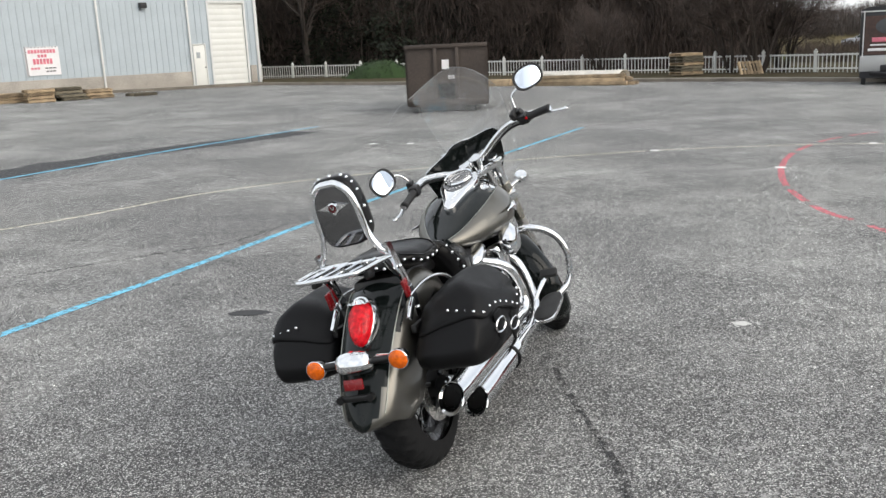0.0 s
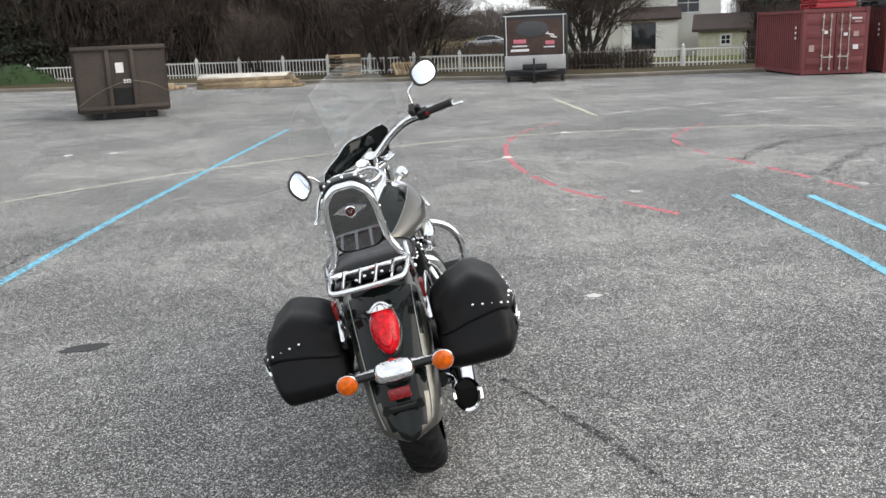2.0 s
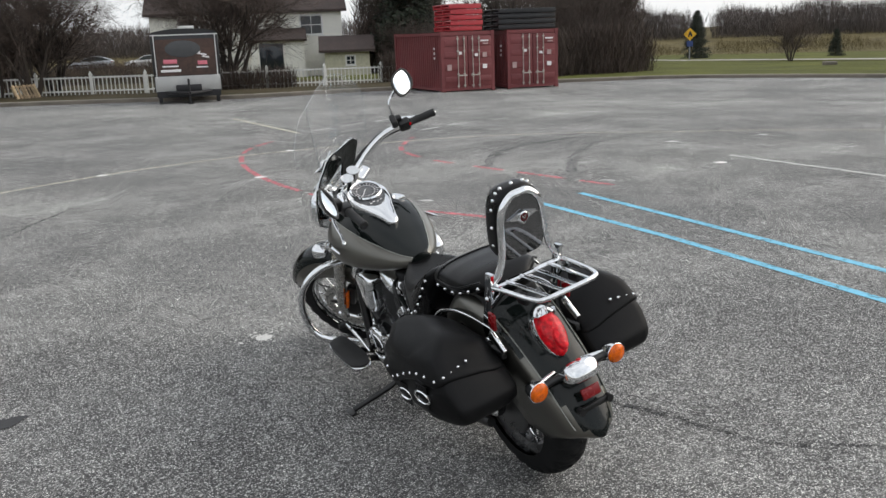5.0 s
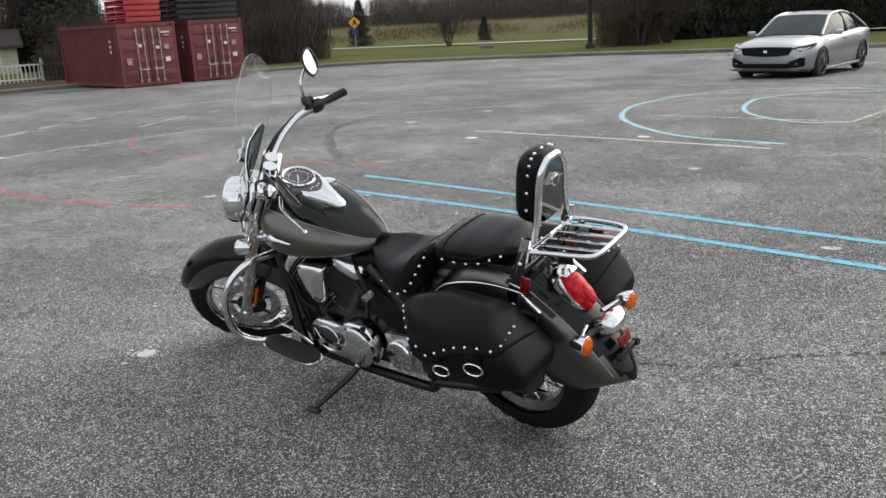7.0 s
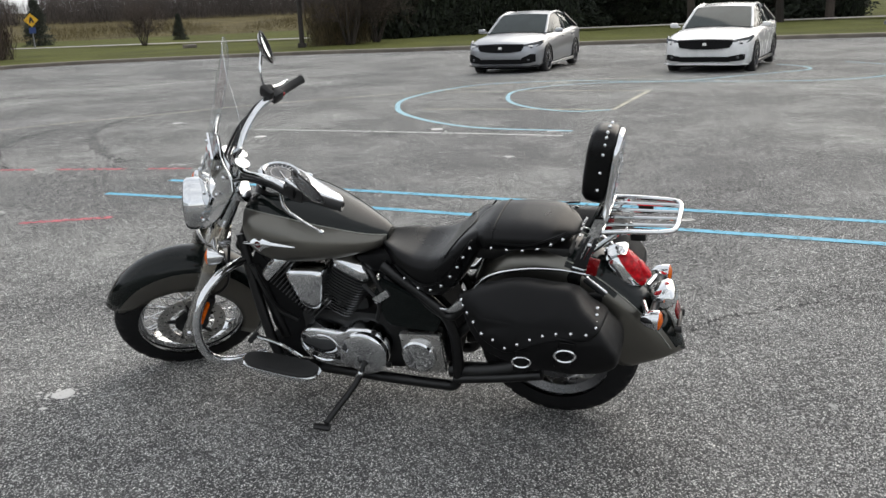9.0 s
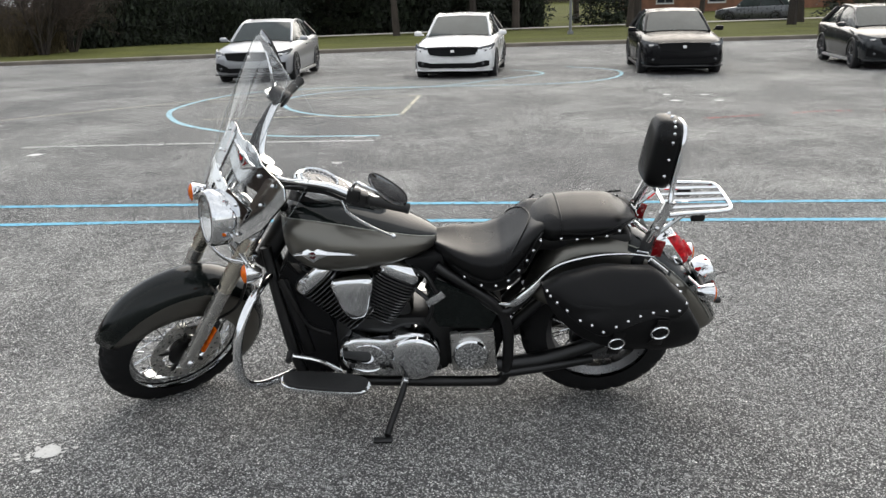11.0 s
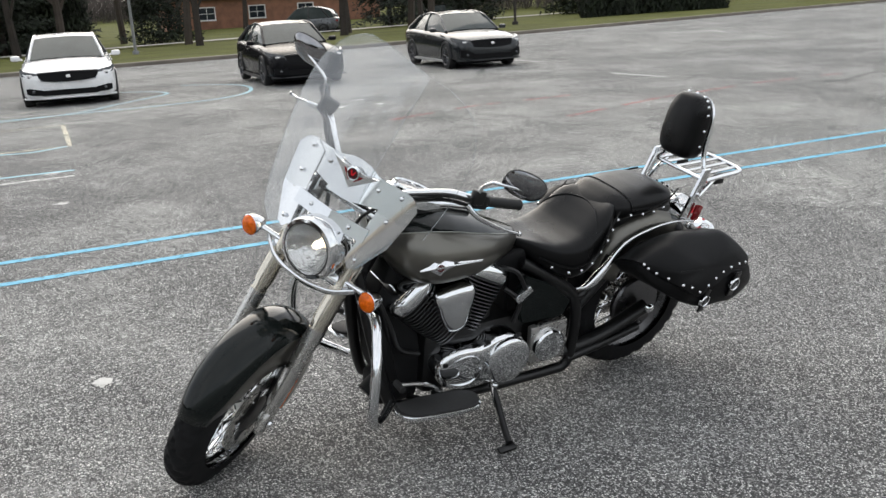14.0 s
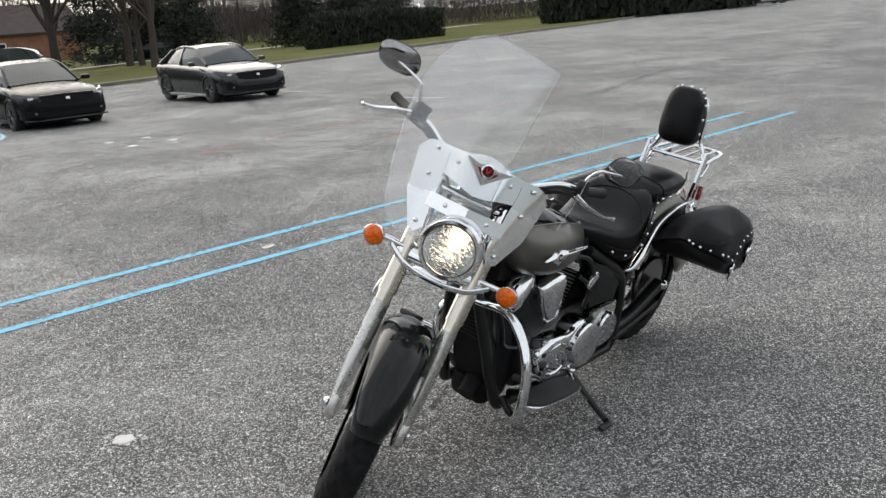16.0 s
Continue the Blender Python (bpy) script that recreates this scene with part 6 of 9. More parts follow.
for s in (-1, 1):
    bm = bmesh.new()
    tube(bm, [(-0.02, s * 0.03, 0.22), (-0.02, s * 0.03, 0.255)], 0.024, 16)
    tube(bm, [(-0.02, s * 0.03, 0.255), (-0.02, s * 0.03, 0.295)], 0.029, 16)
    spart("riser", bm, CHROME, bars)
    g0, g1 = Vector(bar_pts[s][5]), Vector(bar_pts[s][6])
    gd = (g1 - g0).normalized()
    gl_ = (g1 - g0).length
    bm = bmesh.new()
    pts = [g0 + gd * gl_ * t for t in (-0.02, 0.03, 0.06, 0.5, 0.92, 0.96, 1.0)]
    tube(bm, pts, [0.017, 0.0195, 0.017, 0.0175, 0.017, 0.0195, 0.016], 16)
    spart("grip", bm, GRIP, bars, "black rubber grip")
    bm = bmesh.new()
    c = g0 - gd * 0.028
    tn = axis_frame((0, 0, 0), gd, (0, 0, 1)).to_3x3()
    box(bm, c, (0.05, 0.045, 0.055), tn, 0.01)
    box(bm, c + Vector((0.035, 0, 0.01)), (0.05, 0.03, 0.045), tn, 0.008)
    spart("switch_housing", bm, BLACKMETAL, bars, "black switch housing")
    if s < 0:
        bm = bmesh.new()
        box(bm, c + Vector((-0.026, 0, 0.012)), (0.012, 0.012, 0.016), tn, 0.003)
        spart("kill_switch", bm, REDLENS, bars, "red switch")
    bm = bmesh.new()
    if s < 0:
        box(bm, c + Vector((0.045, 0.02, 0.018)), (0.04, 0.06, 0.028), tn, 0.008)
        spart("brake_reservoir", bm, GRIP, bars)
        bm = bmesh.new()
    lever = [Vector(p) for p in lever_pts[s]]
    tube(bm, spline(lever, 6), [0.012, 0.0065], 10, squash=0.6)
    dot(bm, lever[-1], lever[-1] - lever[-2], 0.0095, 1.4)
    spart("lever", bm, CHROME, bars, "chrome hand lever with a ball end")
    # mirror
    mc, face, long_axis, stem = mirrors[s]
    face = Vector(face).normalized()
    mc = Vector(mc)
    bm = bmesh.new()
    tube(bm, spline(stem[:-1] + [mc - face * 0.018], 6), 0.0055, 10)
    mir = spart("mirror", bm, CHROME, bike, "oval chrome-backed rear-view mirror")
    mm = axis_frame(mc, face, long_axis)
    oval = []
    for k in range(32):
        a = 2 * math.pi * k / 32
        oval.append((0.074 * math.copysign(abs(math.cos(a)) ** 0.75, math.cos(a)) + 0.006 * math.sin(a), 0.055 * math.copysign(abs(math.sin(a)) ** 0.8, math.sin(a))))
    bm = bmesh.new()
    ring_faces(bm, [[mm @ Vector((x * q, y * q, h)) for x, y in oval] for q, h in ((0.25, -0.024), (0.62, -0.019), (0.9, -0.008), (1.0, 0.0), (0.98, 0.003), (0.93, 0.003))])
    spart("mirror_shell", bm, surface("dark_chrome", (0.30, 0.30, 0.31), 0.14, 1.0, var=0.05) if "dark_chrome" not in bpy.data.materials else bpy.data.materials["dark_chrome"], mir)
    bm = bmesh.new()
    ring_faces(bm, [[mm @ Vector((x * q, y * q, h)) for x, y in oval] for q, h in ((1.005, -0.001), (1.015, 0.002), (0.99, 0.006), (0.86, 0.006), (0.85, 0.004))], True, False)
    spart("mirror_rim", bm, GRIP, mir, "black rim round the mirror glass")
    bm = bmesh.new()
    ring_faces(bm, [[mm @ Vector((x * 0.88, y * 0.86, 0.0035)) for x, y in oval], [mm @ Vector((x * 0.86, y * 0.84, 0.0045)) for x, y in oval]])
    spart("mirror_glass", bm, MIRROR, mir, "mirror glass reflecting the sky")
for s in (-1, 1):
    for off in ((0.020, 0.0, -0.006), (0.004, 0.0, -0.024)):
        bm = bmesh.new()
        tube(bm, spline([Vector(p) + Vector(off) for p in bar_pts[s][1:6]], 6), 0.0065, 8)
        spart("cable_along_bar", bm, BLACKMETAL, bars)
for k, s in enumerate((-1, -1, 1)):
    bm = bmesh.new()
    o = 0.012 * k
    tube(bm, spline([(-0.10 + o, s * 0.235, 0.375), (-0.03 + o, s * 0.15, 0.31), (-0.0 + o, s * 0.07, 0.20), (-0.05, s * 0.05, 0.08)], 6), 0.0055, 8)
    spart("control_cable", bm, BLACKMETAL, bars)

# windshield
def shield_d(l, a):
    return 0.145 - 1.35 * max(0.0, -0.06 - l) ** 2 - 0.5 * max(0.0, l - 0.02) ** 2 - 0.13 * (0.66 - a)


ws_rows = [(0.03, -0.19, 0.10), (0.07, -0.235, 0.10), (0.14, -0.262, 0.085), (0.24, -0.282, 0.055), (0.34, -0.297, 0.055), (0.44, -0.304, 0.060), (0.52, -0.300, 0.064), (0.575, -0.280, 0.068), (0.625, -0.249, 0.071), (0.652, -0.222, 0.073), (0.668, -0.20, 0.074), (0.676, -0.185, 0.02), (0.684, -0.170, -0.04), (0.690, -0.150, -0.10)]
bm = bmesh.new()
rings = [[Vector((shield_d(l0 + (l1 - l0) * q / 20, a), l0 + (l1 - l0) * q / 20, a)) for q in range(21)] for a, l0, l1 in ws_rows]
ring_faces(bm, rings, False, False)
edge_loop = [r[-1] for r in rings] + [r for r in reversed(rings[-1][:-1])] + [r[0] for r in reversed(rings[:-1])]
shield = spart("windshield", bm, SHIELD, bike, "clear plastic windshield with the sky's reflection painted in as pale haze")
shield.visible_shadow = False
bm = bmesh.new()
tube(bm, edge_loop, 0.0013, 6)
SHIELDEDGE = clear_sheet("pale_shield_edge", (0.86, 0.89, 0.89), 0.15, 0.25, 0.1, 0.2)
spart("edge_bead", bm, SHIELDEDGE, shield)
bm = bmesh.new()
# rest of the same shield, left without the painted sky haze
side_rows = [(0.24, 0.055, 0.282), (0.34, 0.055, 0.297), (0.44, 0.060, 0.304), (0.52, 0.064, 0.300), (0.575, 0.068, 0.280), (0.625, 0.071, 0.249), (0.652, 0.073, 0.200), (0.668, 0.074, 0.140)]
rings = [[Vector((shield_d(l0 + (l1 - l0) * q / 12, a), l0 + (l1 - l0) * q / 12, a)) for q in range(13)] for a, l0, l1 in side_rows]
ring_faces(bm, rings, False, False)
clear_side = spart("clear_side", bm, clear_sheet("unhazed_shield", (0.97, 0.975, 0.975), 0.03, 0.0, 0.012, 0.10), shield, "clear side of the windshield")
clear_side.visible_shadow = False
bm = bmesh.new()
tube(bm, [row[-1] for row in rings] + list(reversed(rings[-1][:-1])), 0.0009, 6)
spart("side_edge_bead", bm, SHIELDEDGE, shield)
bm = bmesh.new()


def bowed(y, z, off):
    return Vector((0.062 + off - 0.9 * y * y, y, z + 0.10))


def strip(bm, tops, bots, off, t=0.004):
    a = [bowed(y, z, off) for y, z in tops]
    b = [bowed(y, z, off) for y, z in bots]
    c = [p + Vector((t, 0, 0)) for p in b]
    d = [p + Vector((t, 0, 0)) for p in a]
    for k in range(len(a) - 1):
        for q in ((a[k], b[k], b[k + 1], a[k + 1]), (d[k + 1], c[k + 1], c[k], d[k]), (a[k + 1], d[k + 1], d[k], a[k]), (b[k], c[k], c[k + 1], b[k + 1])):
            bm.faces.new([bm.verts.new(p) for p in q])
    for k in (0, -1):
        bm.faces.new([bm.verts.new(p) for p in (a[k], b[k], c[k], d[k])])


strip(bm, [(-0.19, 0.232), (-0.165, 0.238), (-0.12, 0.236), (-0.07, 0.238), (-0.035, 0.252), (0.0, 0.256), (0.035, 0.252), (0.07, 0.238), (0.12, 0.236), (0.165, 0.238), (0.19, 0.232)],
      [(-0.19, 0.14), (-0.165, 0.13), (-0.12, 0.150), (-0.07, 0.138), (-0.035, 0.126), (0.0, 0.122), (0.035, 0.126), (0.07, 0.138), (0.12, 0.150), (0.165, 0.13), (0.19, 0.14)], 0.02)
for s in (-1, 1):
    strip(bm, [(s * 0.125, 0.215), (s * 0.165, 0.24), (s * 0.20, 0.23), (s * 0.222, 0.20)], [(s * 0.105, -0.03), (s * 0.125, -0.055), (s * 0.15, -0.045), (s * 0.20, 0.06)], 0.026)
bmesh.ops.remove_doubles(bm, verts=bm.verts[:], dist=0.0004)
mount = spart("shield_plate", bm, CHROME, bike, "chrome windshield mounting plate with rivets")
# added black sheet: dark reflection in the chrome plate's back, as colour
bm = bmesh.new()
strip(bm, [(-0.16, 0.23), (-0.12, 0.233), (-0.07, 0.235), (-0.035, 0.249), (0.0, 0.253), (0.035, 0.249), (0.07, 0.235), (0.12, 0.233), (0.16, 0.23)],
      [(-0.16, 0.135), (-0.12, 0.153), (-0.07, 0.141), (-0.035, 0.129), (0.0, 0.125), (0.035, 0.129), (0.07, 0.141), (0.12, 0.153), (0.16, 0.135)], 0.012)
for s in (-1, 1):
    strip(bm, [(s * 0.127, 0.212), (s * 0.165, 0.237), (s * 0.198, 0.228), (s * 0.22, 0.198)], [(s * 0.107, -0.027), (s * 0.125, -0.05), (s * 0.148, -0.042), (s * 0.198, 0.06)], 0.018)
bmesh.ops.remove_doubles(bm, verts=bm.verts[:], dist=0.0004)
spart("dark_reflection_sheet", bm, PAINTBLACK, mount, "black sheet painting the dark reflection on the mounting plate's back")
bm = bmesh.new()
strip(bm, [(-0.13, 0.082), (0.0, 0.078), (0.13, 0.082)], [(-0.13, 0.036), (0.0, 0.030), (0.13, 0.036)], 0.036)
spart("shield_crossbar", bm, CHROME, mount)
for s in (-1, 1):
    for y, z in ((0.165, 0.215), (0.16, 0.13), (0.135, -0.02), (0.09, 0.20), (0.07, 0.058)):
        bm = bmesh.new()
        dot(bm, bowed(s * y, z, 0.033 if y > 0.1 or z < 0.1 else 0.022) + Vector((0.004, 0, 0)), (1, 0, 0), 0.0075, 0.9)
        spart("rivet", bm, CHROME, mount)


def badge(bm_m, parent, size, trans):
    """Round badge between two swept wings."""
    parts = []
    bm = bmesh.new()
    wing = [(0.0, 0.22), (0.25, 0.36), (0.55, 0.12), (1.5, 0.03), (1.55, -0.02), (0.55, -0.10), (0.3, -0.22), (0.0, -0.42), (-0.3, -0.22), (-0.45, -0.10), (-0.85, -0.02), (-0.85, 0.03), (-0.45, 0.12), (-0.25, 0.36)]
    plate(bm, [(x * size, y * size) for x, y in wing], size * 0.10, bm_m)
    trans(bm)
    b = part("badge", bm, CHROME, parent, "chrome winged badge with a red centre")
    return b


def badge_disc(parent, m, r, trans):
    bm = bmesh.new()
    lathe(bm, [(r, 0), (r, 0.006), (r * 0.8, 0.008), (r * 0.78, 0.0065)], m, 20)
    trans(bm)
    part("badge_ring", bm, CHROME, parent)
    bm = bmesh.new()
    lathe(bm, [(r * 0.78, 0.0), (r * 0.78, 0.0066), (0.0, 0.007)], m, 20)
    trans(bm)
    part("badge_centre", bm, surface("badge_enamel", (0.06, 0.006, 0.008), 0.2, var=0.2) if "badge_enamel" not in bpy.data.materials else bpy.data.materials["badge_enamel"], parent)
    for q in (-1, 1):
        bm = bmesh.new()
        box(bm, m @ Vector((q * r * 0.2, r * 0.02, 0.0075)), (r * 0.16, r * 0.75, 0.002), m.to_3x3() @ Matrix.Rotation(-q * radians(24), 3, "Z"))
        trans(bm)
        part("badge_bar", bm, REDLENS if r > 0.02 else CHROME, parent)


to_fork = lambda b: b.transform(FORK)
stay = lambda b: None
wm = axis_frame((0.098, 0.004, 0.308), (0.95, 0, -0.3), (0, 1, 0))
bm = bmesh.new()
plate(bm, [(0.0, 0.024), (0.03, 0.014), (0.08, 0.024), (0.036, -0.012), (0.0, -0.046), (-0.036, -0.012), (-0.08, 0.024), (-0.03, 0.014)], 0.008, wm)
to_fork(bm)
wing = part("badge", bm, CHROME, mount, "chrome winged badge with a red centre")
for q in (-1, 1):
    bm = bmesh.new()
    plate(bm, [(q * 0.016, 0.002), (q * 0.036, 0.006), (q * 0.024, -0.009), (q * 0.008, -0.024)], 0.0025, wm @ Matrix.Translation((0, 0, 0.008)))
    to_fork(bm)
    part("badge_enamel_fill", bm, DARKRED, mount)
badge_disc(mount, wm @ Matrix.Translation((0, 0.004, 0.008)), 0.022, to_fork)

# fuel tank
stations = [(0.655, 0.045, 0.735, 0.69), (0.69, 0.085, 0.752, 0.675), (0.75, 0.125, 0.78, 0.662), (0.82, 0.165, 0.815, 0.652), (0.90, 0.200, 0.85, 0.645), (0.98, 0.220, 0.882, 0.643), (1.05, 0.226, 0.90, 0.646),
            (1.11, 0.216, 0.905, 0.662), (1.155, 0.19, 0.895, 0.69), (1.185, 0.15, 0.878, 0.72), (1.20, 0.10, 0.855, 0.755), (1.206, 0.04, 0.83, 0.79)]
xs = [s[0] for s in stations]
NT = 40
rings = []
for k in range(45):
    x = xs[0] + (xs[-1] - xs[0]) * k / 44
    w, top, bot = (float(np.interp(x, xs, [s[c] for s in stations])) for c in (1, 2, 3))
    zc = bot + 0.42 * (top - bot)
    ring = []
    for j in range(NT):
        a = 2 * math.pi * j / NT
        ca, sa = math.cos(a), math.sin(a)
        y = w * math.copysign(abs(ca) ** 0.85, ca)
        z = zc + ((top - zc) * math.copysign(abs(sa) ** 0.92, sa) if sa > 0 else (zc - bot) * math.copysign(abs(sa) ** 0.75, sa))
        ring.append(Vector((x, y, z)))
    rings.append(ring)
for _ in range(2):
    sm = [[p.copy() for p in r] for r in rings]
    for k in range(1, 44):
        for j in range(NT):
            sm[k][j] = (rings[k - 1][j] + rings[k][j] * 2 + rings[k + 1][j]) / 4
    rings = sm
bm = bmesh.new()
ring_faces(bm, rings)
bm.faces.ensure_lookup_table()
lim = 5
for i, f_ in enumerate(bm.faces):
    j = i % NT
    if i < 44 * NT and (j < lim or j >= NT - 7 or (NT // 2 - lim <= j < NT // 2 + 7)):
        f_.material_index = 1
tank = part("fuel_tank", bm, [PAINTBLACK, PAINTTITAN], bike, "two-tone black and titanium teardrop fuel tank", 60)
for j in (lim, NT // 2 - lim):
    bm = bmesh.new()
    tube(bm, [r[j] + Vector((0, math.copysign(0.001, r[j].y), 0.001)) for r in rings], 0.0016, 6)
    part("pinstripe", bm, PINSTRIPE, tank)
for s in (-1, 1):
    m = axis_frame((1.075, s * 0.2235, 0.765), (0.08, s * 1.0, 0.18), (-1, 0, 0))
    bm = bmesh.new()
    wing = [(0.0, 0.012), (0.018, 0.021), (0.05, 0.011), (0.155, 0.001), (0.155, -0.003), (0.05, -0.006), (0.02, -0.016), (0.0, -0.03), (-0.02, -0.016), (-0.035, -0.006), (-0.07, -0.003), (-0.07, 0.001), (-0.035, 0.011), (-0.018, 0.021)]
    ring_faces(bm, [[m @ Vector((x * q, y * s * q2, h)) for x, y in wing] for q, q2, h in ((1.0, 1.0, 0.0), (1.0, 0.95, 0.004), (0.97, 0.30, 0.010), (0.9, 0.05, 0.011))])
    bmesh.ops.recalc_face_normals(bm, faces=bm.faces[:])
    part("badge", bm, CHROME, tank, "chrome winged tank badge", 20)
    badge_disc(tank, m @ Matrix.Translation((0, 0, 0.004)), 0.0155, stay)
# dash console on the tank
gm = axis_frame((1.065, 0, 0.940), (-0.36, 0, 0.93), (1, 0, 0)) @ Matrix.Scale(1.14, 4)
half_out = [(0.078, 0.0), (0.07, 0.035), (0.04, 0.068), (-0.01, 0.080), (-0.06, 0.072), (-0.12, 0.050), (-0.18, 0.031), (-0.215, 0.020), (-0.230, 0.0)]
cons = spline([(x, y, 0) for x, y in half_out], 4)
cons = cons + [Vector((p.x, -p.y, 0)) for p in reversed(cons[1:-1])]
bm = bmesh.new()
ring_faces(bm, [[gm @ Vector((p.x * q, p.y * q, h)) for p in cons] for q, h in ((0.98, -0.03), (1.0, -0.012), (0.985, -0.004), (0.94, 0.0), (0.5, 0.002))])
bmesh.ops.recalc_face_normals(bm, faces=bm.faces[:])
console = part("dash_console", bm, CHROME, bike, "chrome teardrop dash console with a round speedometer", 50)
bm = bmesh.new()
ring_faces(bm, [[gm @ Vector((p.x * 0.96, p.y * 0.96, h)) for p in cons] for h in (-0.085, -0.028)])
bmesh.ops.recalc_face_normals(bm, faces=bm.faces[:])
part("console_skirt", bm, BLACKMETAL, console)
bm = bmesh.new()
lathe(bm, [(0.060, -0.004), (0.063, 0.008), (0.059, 0.014), (0.054, 0.010), (0.053, 0.003)], gm, 40)
part("gauge_bezel", bm, CHROME, console)
bm = bmesh.new()
lathe(bm, [(0.054, -0.002), (0.054, 0.005), (0.0, 0.0055)], gm, 40)
part("gauge_face", bm, DIAL, console, "dark round speedometer face")
bm = bmesh.new()
torus(bm, 0.036, 0.0009, gm @ Matrix.Translation((0, 0, 0.006)), 36, 6)
part("gauge_ring", bm, SIGNWHITE, console)
for k in range(17):
    a = radians(-130 + 260 * k / 16)
    bm = bmesh.new()
    box(bm, gm @ Vector((0.045 * math.cos(a), 0.045 * math.sin(a), 0.0065)), (0.009 if k % 2 == 0 else 0.005, 0.0022, 0.001), gm.to_3x3() @ Matrix.Rotation(a, 3, "Z"))
    part("gauge_mark", bm, SIGNWHITE, console)
bm = bmesh.new()
box(bm, gm @ Vector((-0.010, 0.012, 0.008)), (0.052, 0.003, 0.001), gm.to_3x3() @ Matrix.Rotation(radians(140), 3, "Z"))
part("needle", bm, SIGNWHITE, console)
bm = bmesh.new()
plate(bm, [(-0.02, 0.066), (-0.05, 0.058), (-0.085, 0.036), (-0.103, 0.012), (-0.106, 0.0), (-0.103, -0.012), (-0.085, -0.036), (-0.05, -0.058), (-0.02, -0.066)], 0.0025, gm @ Matrix.Translation((0, 0, 0.001)))
part("warning_panel", bm, DIAL, console, "dark warning lamp panel")
for k in range(4):
    bm = bmesh.new()
    box(bm, gm @ Vector((-0.078 - 0.006 * (k % 2), -0.022 + 0.0145 * k, 0.004)), (0.005, 0.007, 0.001), gm.to_3x3())
    part("warning_mark", bm, SIGNWHITE, console)
bm = bmesh.new()
lathe(bm, [(0.034, -0.02), (0.036, 0.0), (0.034, 0.01), (0.02, 0.016), (0.0, 0.017)], axis_frame((1.041, -0.133, 0.872), (0.0, -0.45, 0.89)), 24)
part("filler_cap", bm, CHROME, tank, "chrome fuel filler cap")

# seats
def cushion(name, stations, label, parent, material=LEATHER, dish=0.0, n=28, power=0.55):
    xs = [s[0] for s in stations]
    rings = []
    steps = 30
    for k in range(steps + 1):
        x = xs[0] + (xs[-1] - xs[0]) * k / steps
        order = sorted(stations)
        w, top, bot = (float(np.interp(x, [s[0] for s in order], [s[c] for s in order])) for c in (1, 2, 3))
        e = min(1.0, 3.5 * min(k, steps - k) / steps + 0.25) ** 0.5
        mid = (top + bot) / 2
        ring = []
        for j in range(n):
            a = 2 * math.pi * j / n
            ca, sa = math.cos(a), math.sin(a)
            y = w * math.copysign(abs(ca) ** power, ca) * e
            z = mid + (top - bot) / 2 * math.copysign(abs(sa) ** power, sa) * e
            if sa > 0:
                z -= dish * (1 - (y / w) ** 2) * sa
            ring.append(Vector((x, y, z)))
        rings.append(ring)
    bm = bmesh.new()
    ring_faces(bm, rings)
    return part(name, bm, material, parent, label, 60), rings


seat, seat_rings = cushion("rider_seat", [(0.70, 0.055, 0.750, 0.70), (0.66, 0.085, 0.738, 0.655), (0.60, 0.12, 0.716, 0.61), (0.53, 0.154, 0.703, 0.565), (0.47, 0.174, 0.707, 0.535), (0.42, 0.180, 0.724, 0.545), (0.375, 0.174, 0.760, 0.575), (0.335, 0.166, 0.794, 0.63), (0.295, 0.157, 0.822, 0.69), (0.255, 0.149, 0.832, 0.735), (0.225, 0.14, 0.826, 0.76)],
                  "black studded leather rider seat with a deep bucket", bike, dish=0.02)
pillion, pillion_rings = cushion("pillion_seat", [(0.34, 0.122, 0.780, 0.72), (0.30, 0.138, 0.808, 0.722), (0.24, 0.146, 0.826, 0.725), (0.15, 0.151, 0.832, 0.730), (0.06, 0.147, 0.830, 0.742), (0.01, 0.137, 0.824, 0.756), (-0.03, 0.116, 0.810, 0.765), (-0.06, 0.075, 0.785, 0.770)],
                     "black studded leather pillion seat", bike, dish=0.0, power=0.72)


bm = bmesh.new()
box(bm, (0.14, 0, 0.715), (0.36, 0.20, 0.07), None, 0.025)
part("seat_base", bm, BLACKMETAL, bike)


def seam(points, parent, name="seam", r=0.0035, material=LEATHER):
    bm = bmesh.new()
    tube(bm, spline(points, 6), r, 6)
    return part(name, bm, material, parent)


seam([seat_rings[24 - abs(j - 7)][j] + Vector((0, 0, 0.001)) for j in range(2, 13)], seat, r=0.0032)
seam([seat_rings[28][j] + Vector((0, 0, 0.001)) for j in range(1, 14)], seat, r=0.0028)
seam([pillion_rings[9][j] + Vector((0, 0, 0.001)) for j in range(0, 15)], pillion, r=0.0032)
